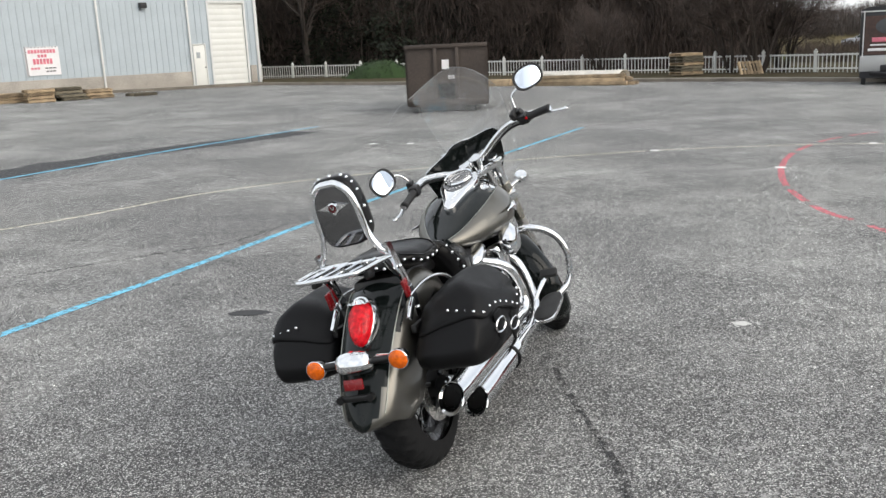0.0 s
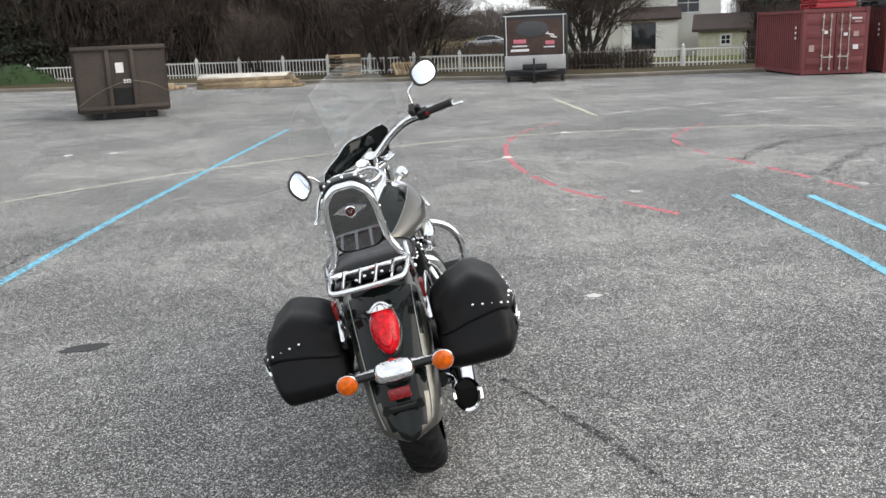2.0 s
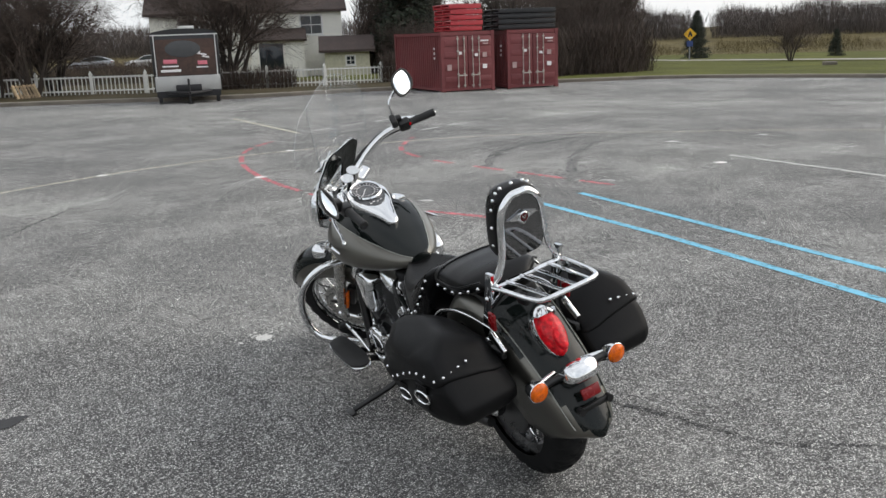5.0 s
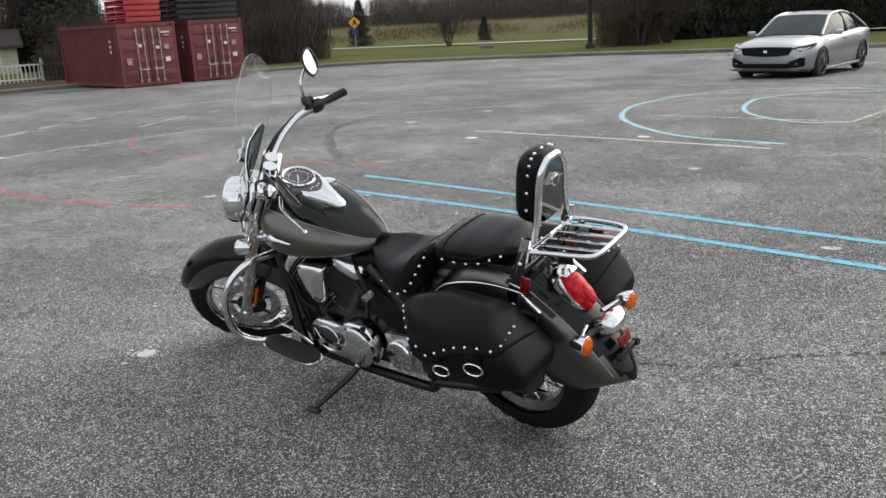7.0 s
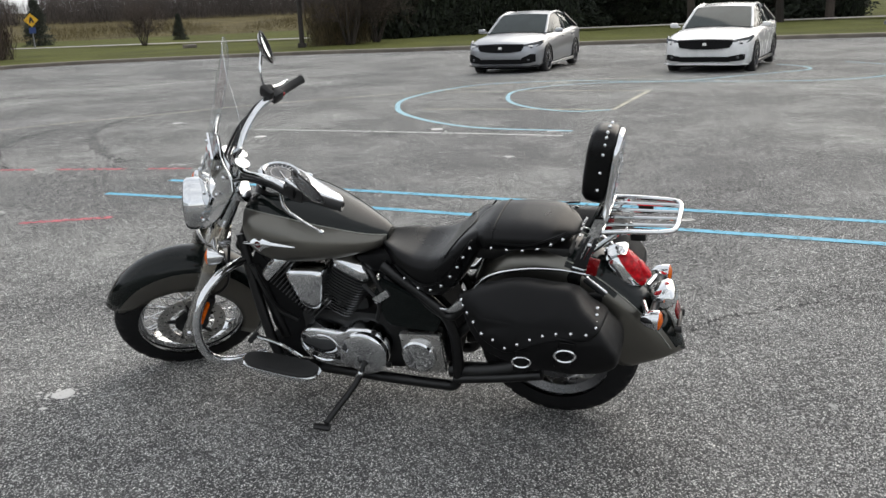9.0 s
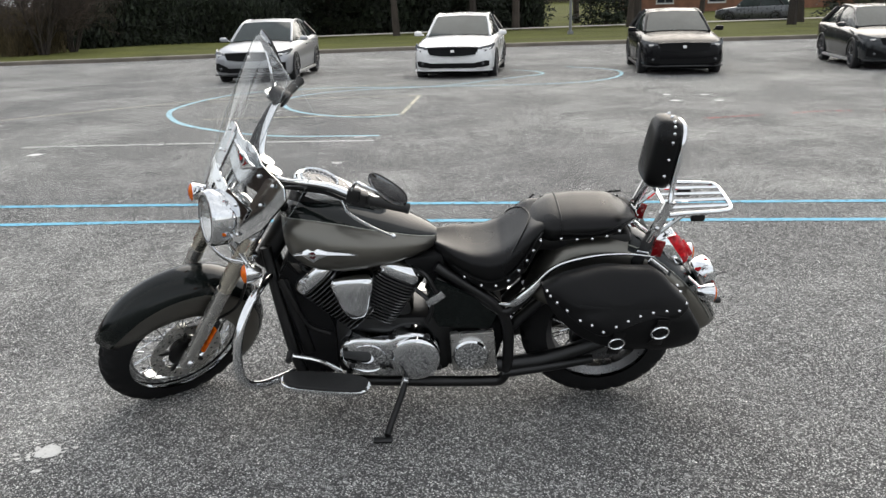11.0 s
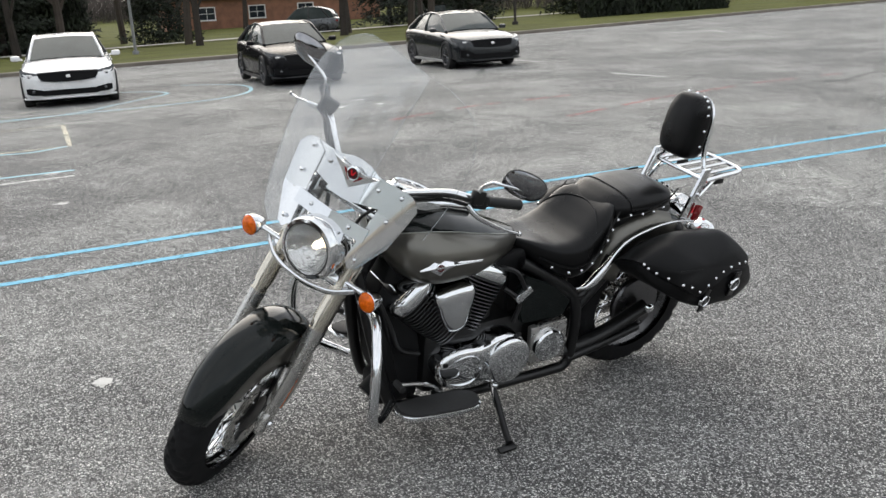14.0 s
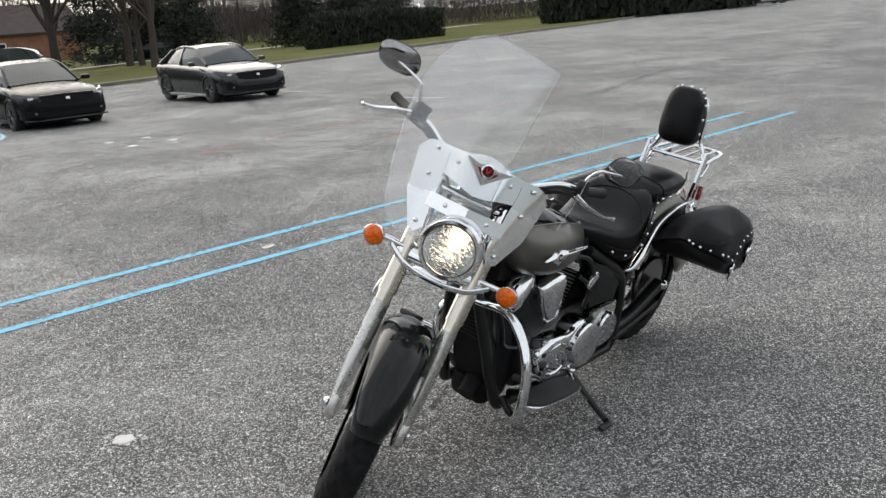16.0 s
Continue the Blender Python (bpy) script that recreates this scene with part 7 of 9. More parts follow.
for s in (-1, 1):
    line_pts = spline([(0.60, s * 0.125, 0.635), (0.50, s * 0.172, 0.595), (0.42, s * 0.184, 0.61), (0.36, s * 0.180, 0.67), (0.32, s * 0.170, 0.73), (0.278, s * 0.158, 0.785)], 5)
    seam([(p.x, p.y * 0.99, p.z + 0.018) for p in line_pts[::3]], seat)
    for p in line_pts[2::3]:
        bm = bmesh.new()
        dot(bm, p, (0, s, 0.1), 0.0065, 1.0)
        part("stud", bm, CHROME, seat)
    row = spline([(0.222, s * 0.149, 0.762), (0.15, s * 0.153, 0.760), (0.08, s * 0.150, 0.764), (0.02, s * 0.139, 0.782), (-0.030, s * 0.116, 0.797)], 4)
    seam([(p.x, p.y * 0.995, p.z + 0.02) for p in row[::2]], pillion)
    for p in row[::3]:
        bm = bmesh.new()
        dot(bm, p, (0, s, 0.1), 0.0065, 1.0)
        part("stud", bm, CHROME, pillion)
for k in range(5):
    a = -1 + 0.5 * k
    bm = bmesh.new()
    dot(bm, (-0.062, a * 0.06, 0.780 + 0.01 * (1 - a * a)), (-1, 0, 0.2), 0.0065, 1.0)
    part("stud", bm, CHROME, pillion)

# backrest
BR = axis_frame((-0.118, 0, 0.905), (0.985, 0, 0.17), (0, 1, 0))  # local: x left, y up, z ahead
pad_out = []
for k in range(40):
    a = 2 * math.pi * k / 40
    w = 0.087 - 0.011 * math.sin(a)
    pad_out.append((w * math.copysign(abs(math.cos(a)) ** 0.5, math.cos(a)), 0.118 + 0.124 * math.copysign(abs(math.sin(a)) ** 0.62, math.sin(a))))
bm = bmesh.new()
ring_faces(bm, [[BR @ Vector((x * q, 0.122 + (y - 0.122) * q, z)) for x, y in pad_out] for q, z in ((0.9, -0.032), (0.985, -0.026), (1.0, -0.012), (1.0, 0.014), (0.97, 0.034), (0.88, 0.047), (0.6, 0.054), (0.2, 0.056))])
pad = part("backrest_pad", bm, LEATHER, bike, "black leather backrest pad with studs", 60)
for k in range(40):
    x, y = pad_out[k]
    if y > 0.03 and k % 2 == 0:
        bm = bmesh.new()
        out = Vector((x, y - 0.122, 0)).normalized()
        dot(bm, BR @ Vector((x * 1.0, 0.122 + (y - 0.122) * 1.0, -0.002)), BR.to_3x3() @ out, 0.0065, 1.0)
        part("stud", bm, CHROME, pad)
bm = bmesh.new()
sb = spline([(0.112, -0.03, -0.043), (0.092, 0.015, -0.042), (0.084, 0.06, -0.042), (0.079, 0.14, -0.042), (0.066, 0.19, -0.042), (0.033, 0.222, -0.042), (0.0, 0.226, -0.042)], 6)
pts = [BR @ p for p in sb] + [BR @ Vector((-p.x, p.y, p.z)) for p in reversed(sb[:-1])]
lo = spline([(-0.085, 0.134, 0.735), (-0.115, 0.134, 0.80), (-0.140, 0.130, 0.85)], 4)
pts = lo + pts + [Vector((p.x, -p.y, p.z)) for p in reversed(lo)]
tube(bm, pts, 0.0125, 12, squash=0.75)
sissy = part("sissy_bar", bm, CHROME, bike, "chrome sissy bar")
bm = bmesh.new()
ring_faces(bm, [[BR @ Vector((x * q, 0.118 + (y - 0.122) * q, z)) for x, y in pad_out] for q, z in ((0.86, -0.045), (0.86, -0.036))])
part("back_plate", bm, surface("dark_chrome_plate", (0.20, 0.20, 0.205), 0.06, 1.0, var=0.04, rough_var=0.02), sissy, "dark polished plate behind the backrest")
bmr = BR @ Matrix.Translation((0, 0.145, -0.046)) @ Matrix.Rotation(radians(180), 4, "Y")
bm = bmesh.new()
plate(bm, [(0.0, 0.016), (0.02, 0.014), (0.055, 0.002), (0.02, -0.01), (0.0, -0.028), (-0.02, -0.01), (-0.055, 0.002), (-0.02, 0.014)], 0.006, bmr)
part("badge", bm, CHROME, sissy, "chrome winged badge")
badge_disc(sissy, bmr @ Matrix.Translation((0, 0, 0.004)), 0.019, stay)
for s in (-1, 1):
    bm = bmesh.new()
    plate(bm, [(-0.164, 0.885), (-0.130, 0.885), (-0.085, 0.78), (-0.030, 0.665), (-0.036, 0.60), (-0.070, 0.595), (-0.075, 0.66), (-0.118, 0.76)], 0.012, Matrix(((1, 0, 0, 0), (0, 0, 1, s * 0.136 - 0.006), (0, 1, 0, 0), (0, 0, 0, 1))))
    part("support_bracket", bm, CHROME, sissy, "flat chrome side bracket")
    bm = bmesh.new()
    box(bm, (-0.120, s * 0.150, 0.715), (0.036, 0.012, 0.062), Matrix.Rotation(radians(-14), 3, "Y"), 0.004)
    part("side_reflector", bm, DARKRED, sissy, "red side reflector")
    for x, z in ((-0.110, 0.79), (-0.052, 0.625)):
        bm = bmesh.new()
        dot(bm, (x, s * 0.144, z), (0, s, 0), 0.009, 0.8)
        part("bolt", bm, CHROME, sissy)

# luggage rack
bm = bmesh.new()
rk = spline([(-0.150, 0.135, 0.835), (-0.22, 0.130, 0.838), (-0.34, 0.118, 0.838), (-0.375, 0.09, 0.838), (-0.380, 0.0, 0.838)], 5)
tube(bm, [*rk, *[Vector((p.x, -p.y, p.z)) for p in reversed(rk[:-1])]], 0.0085, 10)
tube(bm, [(-0.15, 0.13, 0.836), (-0.15, -0.13, 0.836)], 0.008, 8)
rack = part("luggage_rack", bm, CHROME, bike, "chrome luggage rack behind the backrest")
for y in (-0.075, -0.025, 0.025, 0.075):
    bm = bmesh.new()
    tube(bm, [(-0.152, y * 1.1, 0.838), (-0.38, y, 0.84)], 0.0065, 8)
    part("rack_bar", bm, CHROME, rack)
for s in (-1, 1):
    bm = bmesh.new()
    tube(bm, [(-0.20, s * 0.13, 0.834), (-0.13, s * 0.132, 0.775), (-0.08, s * 0.134, 0.735)], 0.009, 8)
    part("rack_strut", bm, CHROME, rack)
    bm = bmesh.new()
    box(bm, (-0.26, s * 0.10, 0.815), (0.05, 0.02, 0.04), None, 0.006)
    part("rack_lug", bm, BLACKMETAL, rack)

# rear fender
path = spline([(0.35, 0, 0.53), (0.29, 0, 0.655), (0.20, 0, 0.735), (0.10, 0, 0.757), (0.0, 0, 0.745), (-0.08, 0, 0.712), (-0.17, 0, 0.645), (-0.27, 0, 0.55), (-0.345, 0, 0.455), (-0.395, 0, 0.365), (-0.408, 0, 0.325)], 5)
rings = []
for k, p in enumerate(path):
    t = (path[min(k + 1, len(path) - 1)] - path[max(k - 1, 0)]).normalized()
    n = Vector((t.z, 0, -t.x))
    if n.dot(p - Vector((0.03, 0, 0.318))) < 0:
        n = -n
    f = k / (len(path) - 1)
    w = 0.140 - 0.046 * max(0, f - 0.45) ** 1.2 / 0.55 ** 1.2 * 1.0
    w *= math.sqrt(max(0.05, 1 - 0.93 * (max(0.0, f - 0.78) / 0.22) ** 2.2))
    skirt = 0.06 + 0.13 * max(0.0, min(1.0, (f - 0.25) / 0.45)) - 0.13 * max(0.0, (f - 0.80) / 0.20)
    ring = []
    for q in range(-10, 11):
        v = q / 10
        if abs(v) <= 0.62:
            b = v / 0.62 * radians(80)
            y, dn = w * math.sin(b), 0.075 * (math.cos(b) - 1)
        else:
            e = (abs(v) - 0.62) / 0.38
            y, dn = math.copysign(w * 0.985 + 0.004 * math.sin(math.pi * e), v), 0.075 * (math.cos(radians(80)) - 1) - max(0.01, skirt) * e
        ring.append(p + Vector((0, y, 0)) + n * dn)
    rings.append(ring)
bm = bmesh.new()
ring_faces(bm, rings, False, False)
bm.faces.ensure_lookup_table()
for i, f_ in enumerate(bm.faces):
    col = i % 20
    lim_r = 8 if i // 20 < 22 else (5 if i // 20 < 32 else (6 if i // 20 < 40 else (7 if i // 20 < 45 else 8)))
    f_.material_index = 1 if col < lim_r or col > 19 - lim_r else 0
fender_r = part("rear_fender", bm, [PAINTBLACK, PAINTTITAN], bike, "black and titanium rear fender", 60)
fender_r.modifiers.new("thickness", "SOLIDIFY").thickness = 0.004
for j in (6, 14):
    bm = bmesh.new()
    tube(bm, [r[j] + (r[j] - Vector((0.03, 0, 0.318))).normalized() * 0.002 for r in rings[22:-6]], 0.0020, 6)
    part("pinstripe", bm, PINSTRIPE, fender_r)
for s in (-1, 1):
    bm = bmesh.new()
    tr = spline([(0.435, s * 0.150, 0.502), (0.385, s * 0.156, 0.507), (0.320, s * 0.160, 0.568), (0.24, s * 0.162, 0.655), (0.12, s * 0.162, 0.693), (0.0, s * 0.160, 0.700), (-0.11, s * 0.152, 0.682)], 5)
    tube(bm, tr, [0.004 + 0.006 * math.sin(math.pi * min(1, (k + 1) / len(tr) * 1.1)) + 0.014 * math.exp(-(((k / len(tr)) - 0.24) / 0.13) ** 2) for k in range(len(tr))], 12, squash=0.85)
    part("fender_rail_trim", bm, CHROME, bike, "chrome fender strut trim")
    bm = bmesh.new()
    box(bm, (-0.125, s * 0.150, 0.640), (0.09, 0.016, 0.025), Matrix.Rotation(radians(-40), 3, "Y"), 0.006)
    part("strut_end", bm, CHROME, bike)

# tail light, plate bracket, reflector
tm = axis_frame((-0.205, 0, 0.628), (-0.82, 0, 0.57), (0, -1, 0))
drop = []
for k in range(36):
    a = 2 * math.pi * k / 36
    y = 0.079 * math.sin(a)
    drop.append((0.044 * math.cos(a) * (1 + 0.08 * math.sin(a)), y))
bm = bmesh.new()
ring_faces(bm, [[tm @ Vector((x * q, y * q + 0.006 * (q > 1), z)) for x, y in drop] for q, z in ((1.16, -0.02), (1.14, 0.012), (1.05, 0.018), (0.98, 0.016))])
tail = part("tail_light", bm, CHROME, bike, "teardrop red tail light in a chrome bezel", 60)
bm = bmesh.new()
ring_faces(bm, [[tm @ Vector((x * q, y * q, z)) for x, y in drop] for q, z in ((1.03, 0.014), (0.98, 0.03), (0.85, 0.042), (0.6, 0.051), (0.3, 0.055), (0.05, 0.056))])
part("lens", bm, REDLENS, tail, "glossy red tail lens", 60)
bm = bmesh.new()
ring_faces(bm, [[tm @ Vector((x * q, max(y, 0.060) * q + 0.008, z)) for x, y in drop] for q, z in ((1.2, -0.01), (1.17, 0.022), (1.04, 0.040), (0.85, 0.048))])
part("chrome_hood", bm, CHROME, tail, "chrome hood over the tail lens", 50)
bm = bmesh.new()
ring_faces(bm, [[tm @ Vector((x * q, y * q - 0.03, z)) for x, y in drop] for q, z in ((0.50, 0.045), (0.47, 0.058), (0.40, 0.0615), (0.05, 0.063))])
part("lens_boss", bm, REDLENS, tail, "raised lower part of the red lens", 50)
bm = bmesh.new()
hm = Matrix.Translation((-0.335, 0, 0.538)) @ Matrix.Rotation(radians(30), 4, "Y")
ring_faces(bm, [[hm @ Vector((0.040 * math.copysign(abs(math.cos(a)) ** 0.6, math.cos(a)) * q, y, 0.036 * math.copysign(abs(math.sin(a)) ** 0.7, math.sin(a)) * q)) for a in [2 * math.pi * k / 20 for k in range(20)]] for y, q in ((-0.064, 0.30), (-0.060, 0.60), (-0.050, 0.85), (-0.034, 0.98), (0.0, 1.06), (0.034, 0.98), (0.050, 0.85), (0.060, 0.60), (0.064, 0.30))])
lampb = part("plate_lamp_housing", bm, CHROME, bike, "chrome number plate lamp housing", 50)
bm = bmesh.new()
dot(bm, (-0.345, 0, 0.576), (-0.5, 0, 0.85), 0.012, 0.5)
part("small_lens", bm, REDLENS, lampb)
bm = bmesh.new()
tube(bm, [(-0.305, -0.145, 0.530), (-0.315, 0, 0.535), (-0.305, 0.145, 0.530)], 0.013, 10)
part("signal_stalk", bm, BLACKMETAL, lampb)
bm = bmesh.new()
box(bm, (-0.378, 0, 0.480), (0.010, 0.070, 0.036), Matrix.Rotation(radians(12), 3, "Y"), 0.004)
part("rear_reflector", bm, DARKRED, bike, "red rectangular rear reflector")
bm = bmesh.new()
box(bm, (-0.385, 0, 0.436), (0.016, 0.12, 0.022), None, 0.007)
for s in (-1, 1):
    tube(bm, [(-0.398, s * 0.055, 0.436), (-0.378, s * 0.055, 0.436)], 0.013, 12)
part("plate_bracket", bm, BLACKMETAL, bike, "empty black number plate bracket")

# saddlebags
bag_xz = [(0.284, 0.655), (0.212, 0.700), (0.106, 0.722), (0.002, 0.718), (-0.078, 0.712), (-0.125, 0.672), (-0.176, 0.615), (-0.212, 0.555), (-0.230, 0.520), (-0.224, 0.476), (-0.183, 0.455), (-0.118, 0.457), (-0.042, 0.470), (0.049, 0.472), (0.143, 0.510), (0.254, 0.572), (0.292, 0.624)]
lid_xz = [(0.288, 0.662), (0.215, 0.707), (0.106, 0.729), (0.002, 0.725), (-0.08, 0.718), (-0.130, 0.676), (-0.176, 0.628), (-0.166, 0.606), (-0.142, 0.598), (-0.095, 0.606), (-0.05, 0.604), (0.032, 0.580), (0.113, 0.545), (0.19, 0.586), (0.264, 0.626), (0.297, 0.658)]
stud_row = [(0.286, 0.655), (0.276, 0.644), (0.256, 0.632), (0.226, 0.620), (0.189, 0.605), (0.151, 0.590), (0.113, 0.566), (0.072, 0.583), (0.032, 0.600), (-0.008, 0.614), (-0.05, 0.623), (-0.095, 0.625), (-0.140, 0.618)]


def bag_face(x, z):
    """How far out the bag's outer face stands."""
    return 0.430 - 0.45 * max(0, z - 0.58) - 1.2 * max(0, z - 0.68) - 0.35 * max(0, 0.51 - z) - 0.9 * max(0, x - 0.19) - 0.3 * max(0, -0.08 - x)


def rounded_loop(pts, n=4):
    ps = [Vector((x, 0, z)) for x, z in pts]
    ext = ps[-2:] + ps + ps[:2]
    out = []
    for i in range(2, len(ps) + 2):
        a, b, c, d = ext[i - 1], ext[i], ext[i + 1], ext[i + 2]
        for k in range(n):
            t = k / n
            out.append(0.5 * (2 * b + (c - a) * t + (2 * a - 5 * b + 4 * c - d) * t * t + (3 * b - a - 3 * c + d) * t ** 3))
    return out


def saddlebag(s):
    def layer(pts, spec, proud=0.0):
        c = Vector((sum(p[0] for p in pts) / len(pts), 0, sum(p[1] for p in pts) / len(pts)))
        out = []
        for q, f in spec:
            ring = [c + (p - c) * q for p in rounded_loop(pts)]
            low = 0.075 * max(0.0, 1 - f / 0.7)
            out.append([Vector((p.x, 0.155 + f * (bag_face(p.x, p.z) + proud - 0.155), p.z - low * min(1, max(0, (p.z - 0.5) / 0.18)))) for p in ring])
        return out

    bm = bmesh.new()
    ring_faces(bm, layer(bag_xz, ((0.84, 0.0), (0.93, 0.06), (0.98, 0.22), (1.0, 0.45), (1.0, 0.88), (0.99, 0.945), (0.965, 0.98), (0.92, 1.0), (0.6, 1.0), (0.2, 1.0))))
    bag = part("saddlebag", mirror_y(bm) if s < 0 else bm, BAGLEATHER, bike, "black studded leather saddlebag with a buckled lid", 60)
    bm = bmesh.new()
    ring_faces(bm, layer(lid_xz, ((0.86, 0.02), (0.95, 0.08), (1.0, 0.22), (1.012, 0.45), (1.012, 0.86), (1.0, 0.945), (0.97, 0.985), (0.92, 1.0), (0.6, 1.0), (0.2, 1.0)), 0.015))
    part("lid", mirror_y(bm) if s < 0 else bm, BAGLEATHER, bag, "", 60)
    for x, z in stud_row:
        bm = bmesh.new()
        dot(bm, (x, s * (bag_face(x, z) + 0.011), z), (0, s, 0.3), 0.0066, 1.0)
        part("stud", bm, CHROME, bag)
    for k, y in enumerate((0.385, 0.357, 0.325, 0.293)):
        bm = bmesh.new()
        dot(bm, (-0.166 + 0.003 * k, s * y, 0.632 + 0.005 * k), (-0.8, 0, 0.6), 0.0062, 1.0)
        part("stud", bm, CHROME, bag)
    for x, z, sc in ((-0.075, 0.553, 1.0), (0.066, 0.514, 0.9)):
        m = axis_frame((x, s * (bag_face(x, z) - 0.002), z), (-0.25, s, -0.1), (1, 0, 0.25))
        oval = [(0.036 * sc * math.cos(a), 0.026 * sc * math.sin(a)) for a in [2 * math.pi * k / 24 for k in range(24)]]
        bm = bmesh.new()
        ring_faces(bm, [[m @ Vector((x2 * q, y2 * q, h)) for x2, y2 in oval] for q, h in ((1.0, 0.0), (1.0, 0.008), (0.9, 0.011), (0.78, 0.008), (0.76, 0.0))], True, False)
        part("buckle", bm, CHROME, bag, "oval chrome buckle")
        bm = bmesh.new()
        box(bm, m @ Vector((0, 0.0, 0.003)), (0.05 * sc, 0.10 * sc, 0.006), m.to_3x3(), 0.002)
        part("strap", bm, LEATHER, bag)
    for pts in ([(0.17, 0.70), (0.13, 0.65), (0.15, 0.61)], [(-0.04, 0.70), (0.0, 0.66), (-0.03, 0.635)]):
        bm = bmesh.new()
        tube(bm, spline([(a, s * (bag_face(a, b) + 0.008), b) for a, b in pts], 6), 0.003, 6)
        part("seam", bm, LEATHER, bag)
    bm = bmesh.new()
    box(bm, (0.0, s * 0.150, 0.60), (0.30, 0.02, 0.03), None, 0.005)
    part("bag_bracket", bm, BLACKMETAL, bag)
    if s < 0:
        bag.location.z = -0.028


saddlebag(1)
saddlebag(-1)

# frame
def pipe(name, pts, r, material, label="", n=12, smooth=6, parent=None, squash=1.0):
    bm = bmesh.new()
    tube(bm, spline(pts, smooth) if smooth else pts, r, n, squash=squash)
    return part(name, bm, material, parent or bike, label)


for s in (-1, 1):
    pipe("frame_cradle", [(1.275, s * 0.04, 0.70), (1.235, s * 0.085, 0.45), (1.185, s * 0.115, 0.22), (1.12, s * 0.125, 0.175), (0.80, s * 0.125, 0.15), (0.50, s * 0.125, 0.14), (0.42, s * 0.13, 0.155), (0.40, s * 0.13, 0.25), (0.405, s * 0.13, 0.40), (0.46, s * 0.13, 0.50), (0.66, s * 0.10, 0.635)], 0.021, BLACKMETAL, "black frame tube")
    pipe("subframe", [(0.66, s * 0.10, 0.64), (0.44, s * 0.135, 0.47), (0.36, s * 0.14, 0.50), (0.28, s * 0.138, 0.60)], 0.016, BLACKMETAL)
    pipe("swingarm", [(0.44, s * 0.115, 0.21), (0.25, s * 0.118, 0.235), (0.03, s * 0.118, 0.315)], 0.023, BLACKMETAL, "black swingarm", squash=1.3)
    bm = bmesh.new()
    dot(bm, (0.03, s * 0.142, 0.315), (0, s, 0), 0.022, 0.7)
    part("axle_cap", bm, CHROME, bike)
    pipe("shock_stay", [(0.40, s * 0.10, 0.36), (0.22, s * 0.11, 0.55)], 0.02, BLACKMETAL, smooth=0)
bm = bmesh.new()
tube(bm, [(1.30, 0, 0.62), (1.16, 0, 0.84)], 0.04, 16)
part("steering_head", bm, BLACKMETAL, bike)
pipe("belt_guard", [(0.42, 0.135, 0.18), (0.25, 0.14, 0.21), (0.08, 0.142, 0.245)], 0.018, BLACKMETAL)
bm = bmesh.new()
for s in (-1, 1):
    m = Matrix(((1, 0, 0, 0), (0, 0, s, s * 0.118), (0, 1, 0, 0), (0, 0, 0, 1)))
    bm = bmesh.new()
    outline = [(0.665, 0.60), (0.70, 0.52), (0.66, 0.40), (0.47, 0.385), (0.44, 0.45), (0.52, 0.53)]
    plate(bm, outline, 0.022, m)
    bmesh.ops.bevel(bm, geom=bm.edges[:], offset=0.006, segments=2, affect="EDGES")
    bmesh.ops.recalc_face_normals(bm, faces=bm.faces[:])
    part("side_cover", bm, PAINTBLACK, bike, "black side cover")

# engine
bm = bmesh.new()
box(bm, (0.83, 0, 0.30), (0.44, 0.22, 0.26), None, 0.04)
box(bm, (0.60, 0, 0.29), (0.30, 0.20, 0.20), None, 0.03)
box(bm, (0.90, 0, 0.42), (0.30, 0.17, 0.12), None, 0.03)
engine = part("engine_block", bm, BLACKMETAL, bike, "black V-twin engine case")
for sgn, base, head_ in ((1, Vector((0.93, 0, 0.42)), Vector((1.10, 0, 0.60))), (-1, Vector((0.89, 0, 0.42)), Vector((0.790, 0, 0.612)))):
    ax = (head_ - base).normalized()
    m = axis_frame(base, ax, (0, 1, 0))
    L = (head_ - base).length
    half = 0.135 if sgn == 1 else 0.122
    bm = bmesh.new()
    lathe(bm, [(0.07, 0), (0.07, L)], m, 20)
    cyl = part("cylinder", bm, BLACKMETAL, bike, "black finned cylinder")
    nf = 15
    for k in range(nf):
        bm = bmesh.new()
        h = 0.012 + (L - 0.03) * k / (nf - 1)
        w = 0.082 + 0.016 * k / nf
        ring0 = [(half * math.copysign(abs(math.cos(a)) ** 0.55, math.cos(a)), w * math.copysign(abs(math.sin(a)) ** 0.6, math.sin(a))) for a in [2 * math.pi * q / 24 for q in range(24)]]
        ring_faces(bm, [[m @ Vector((x, y, h - 0.002)) for x, y in ring0], [m @ Vector((x, y, h + 0.002)) for x, y in ring0]])
        part("fin", bm, surface("fin_edge_metal", (0.16, 0.16, 0.163), 0.30, 0.9) if k == 0 and sgn == 1 else bpy.data.materials["fin_edge_metal"], cyl)
    bm = bmesh.new()
    ringh = [((half + 0.006) * math.copysign(abs(math.cos(a)) ** 0.5, math.cos(a)), 0.095 * math.copysign(abs(math.sin(a)) ** 0.6, math.sin(a))) for a in [2 * math.pi * q / 28 for q in range(28)]]
    ring_faces(bm, [[m @ Vector((x * q, y * q, L + h)) for x, y in ringh] for q, h in ((1.0, -0.01), (1.02, 0.0), (1.0, 0.022), (0.9, 0.036), (0.6, 0.044))])
    part("rocker_cover", bm, CHROME, cyl, "chrome rocker cover", 50)
tri_out = [(1.035, 0.612), (0.96, 0.628), (0.888, 0.618), (0.898, 0.54), (0.916, 0.472), (0.945, 0.455), (0.977, 0.460), (1.002, 0.495), (1.022, 0.55)]
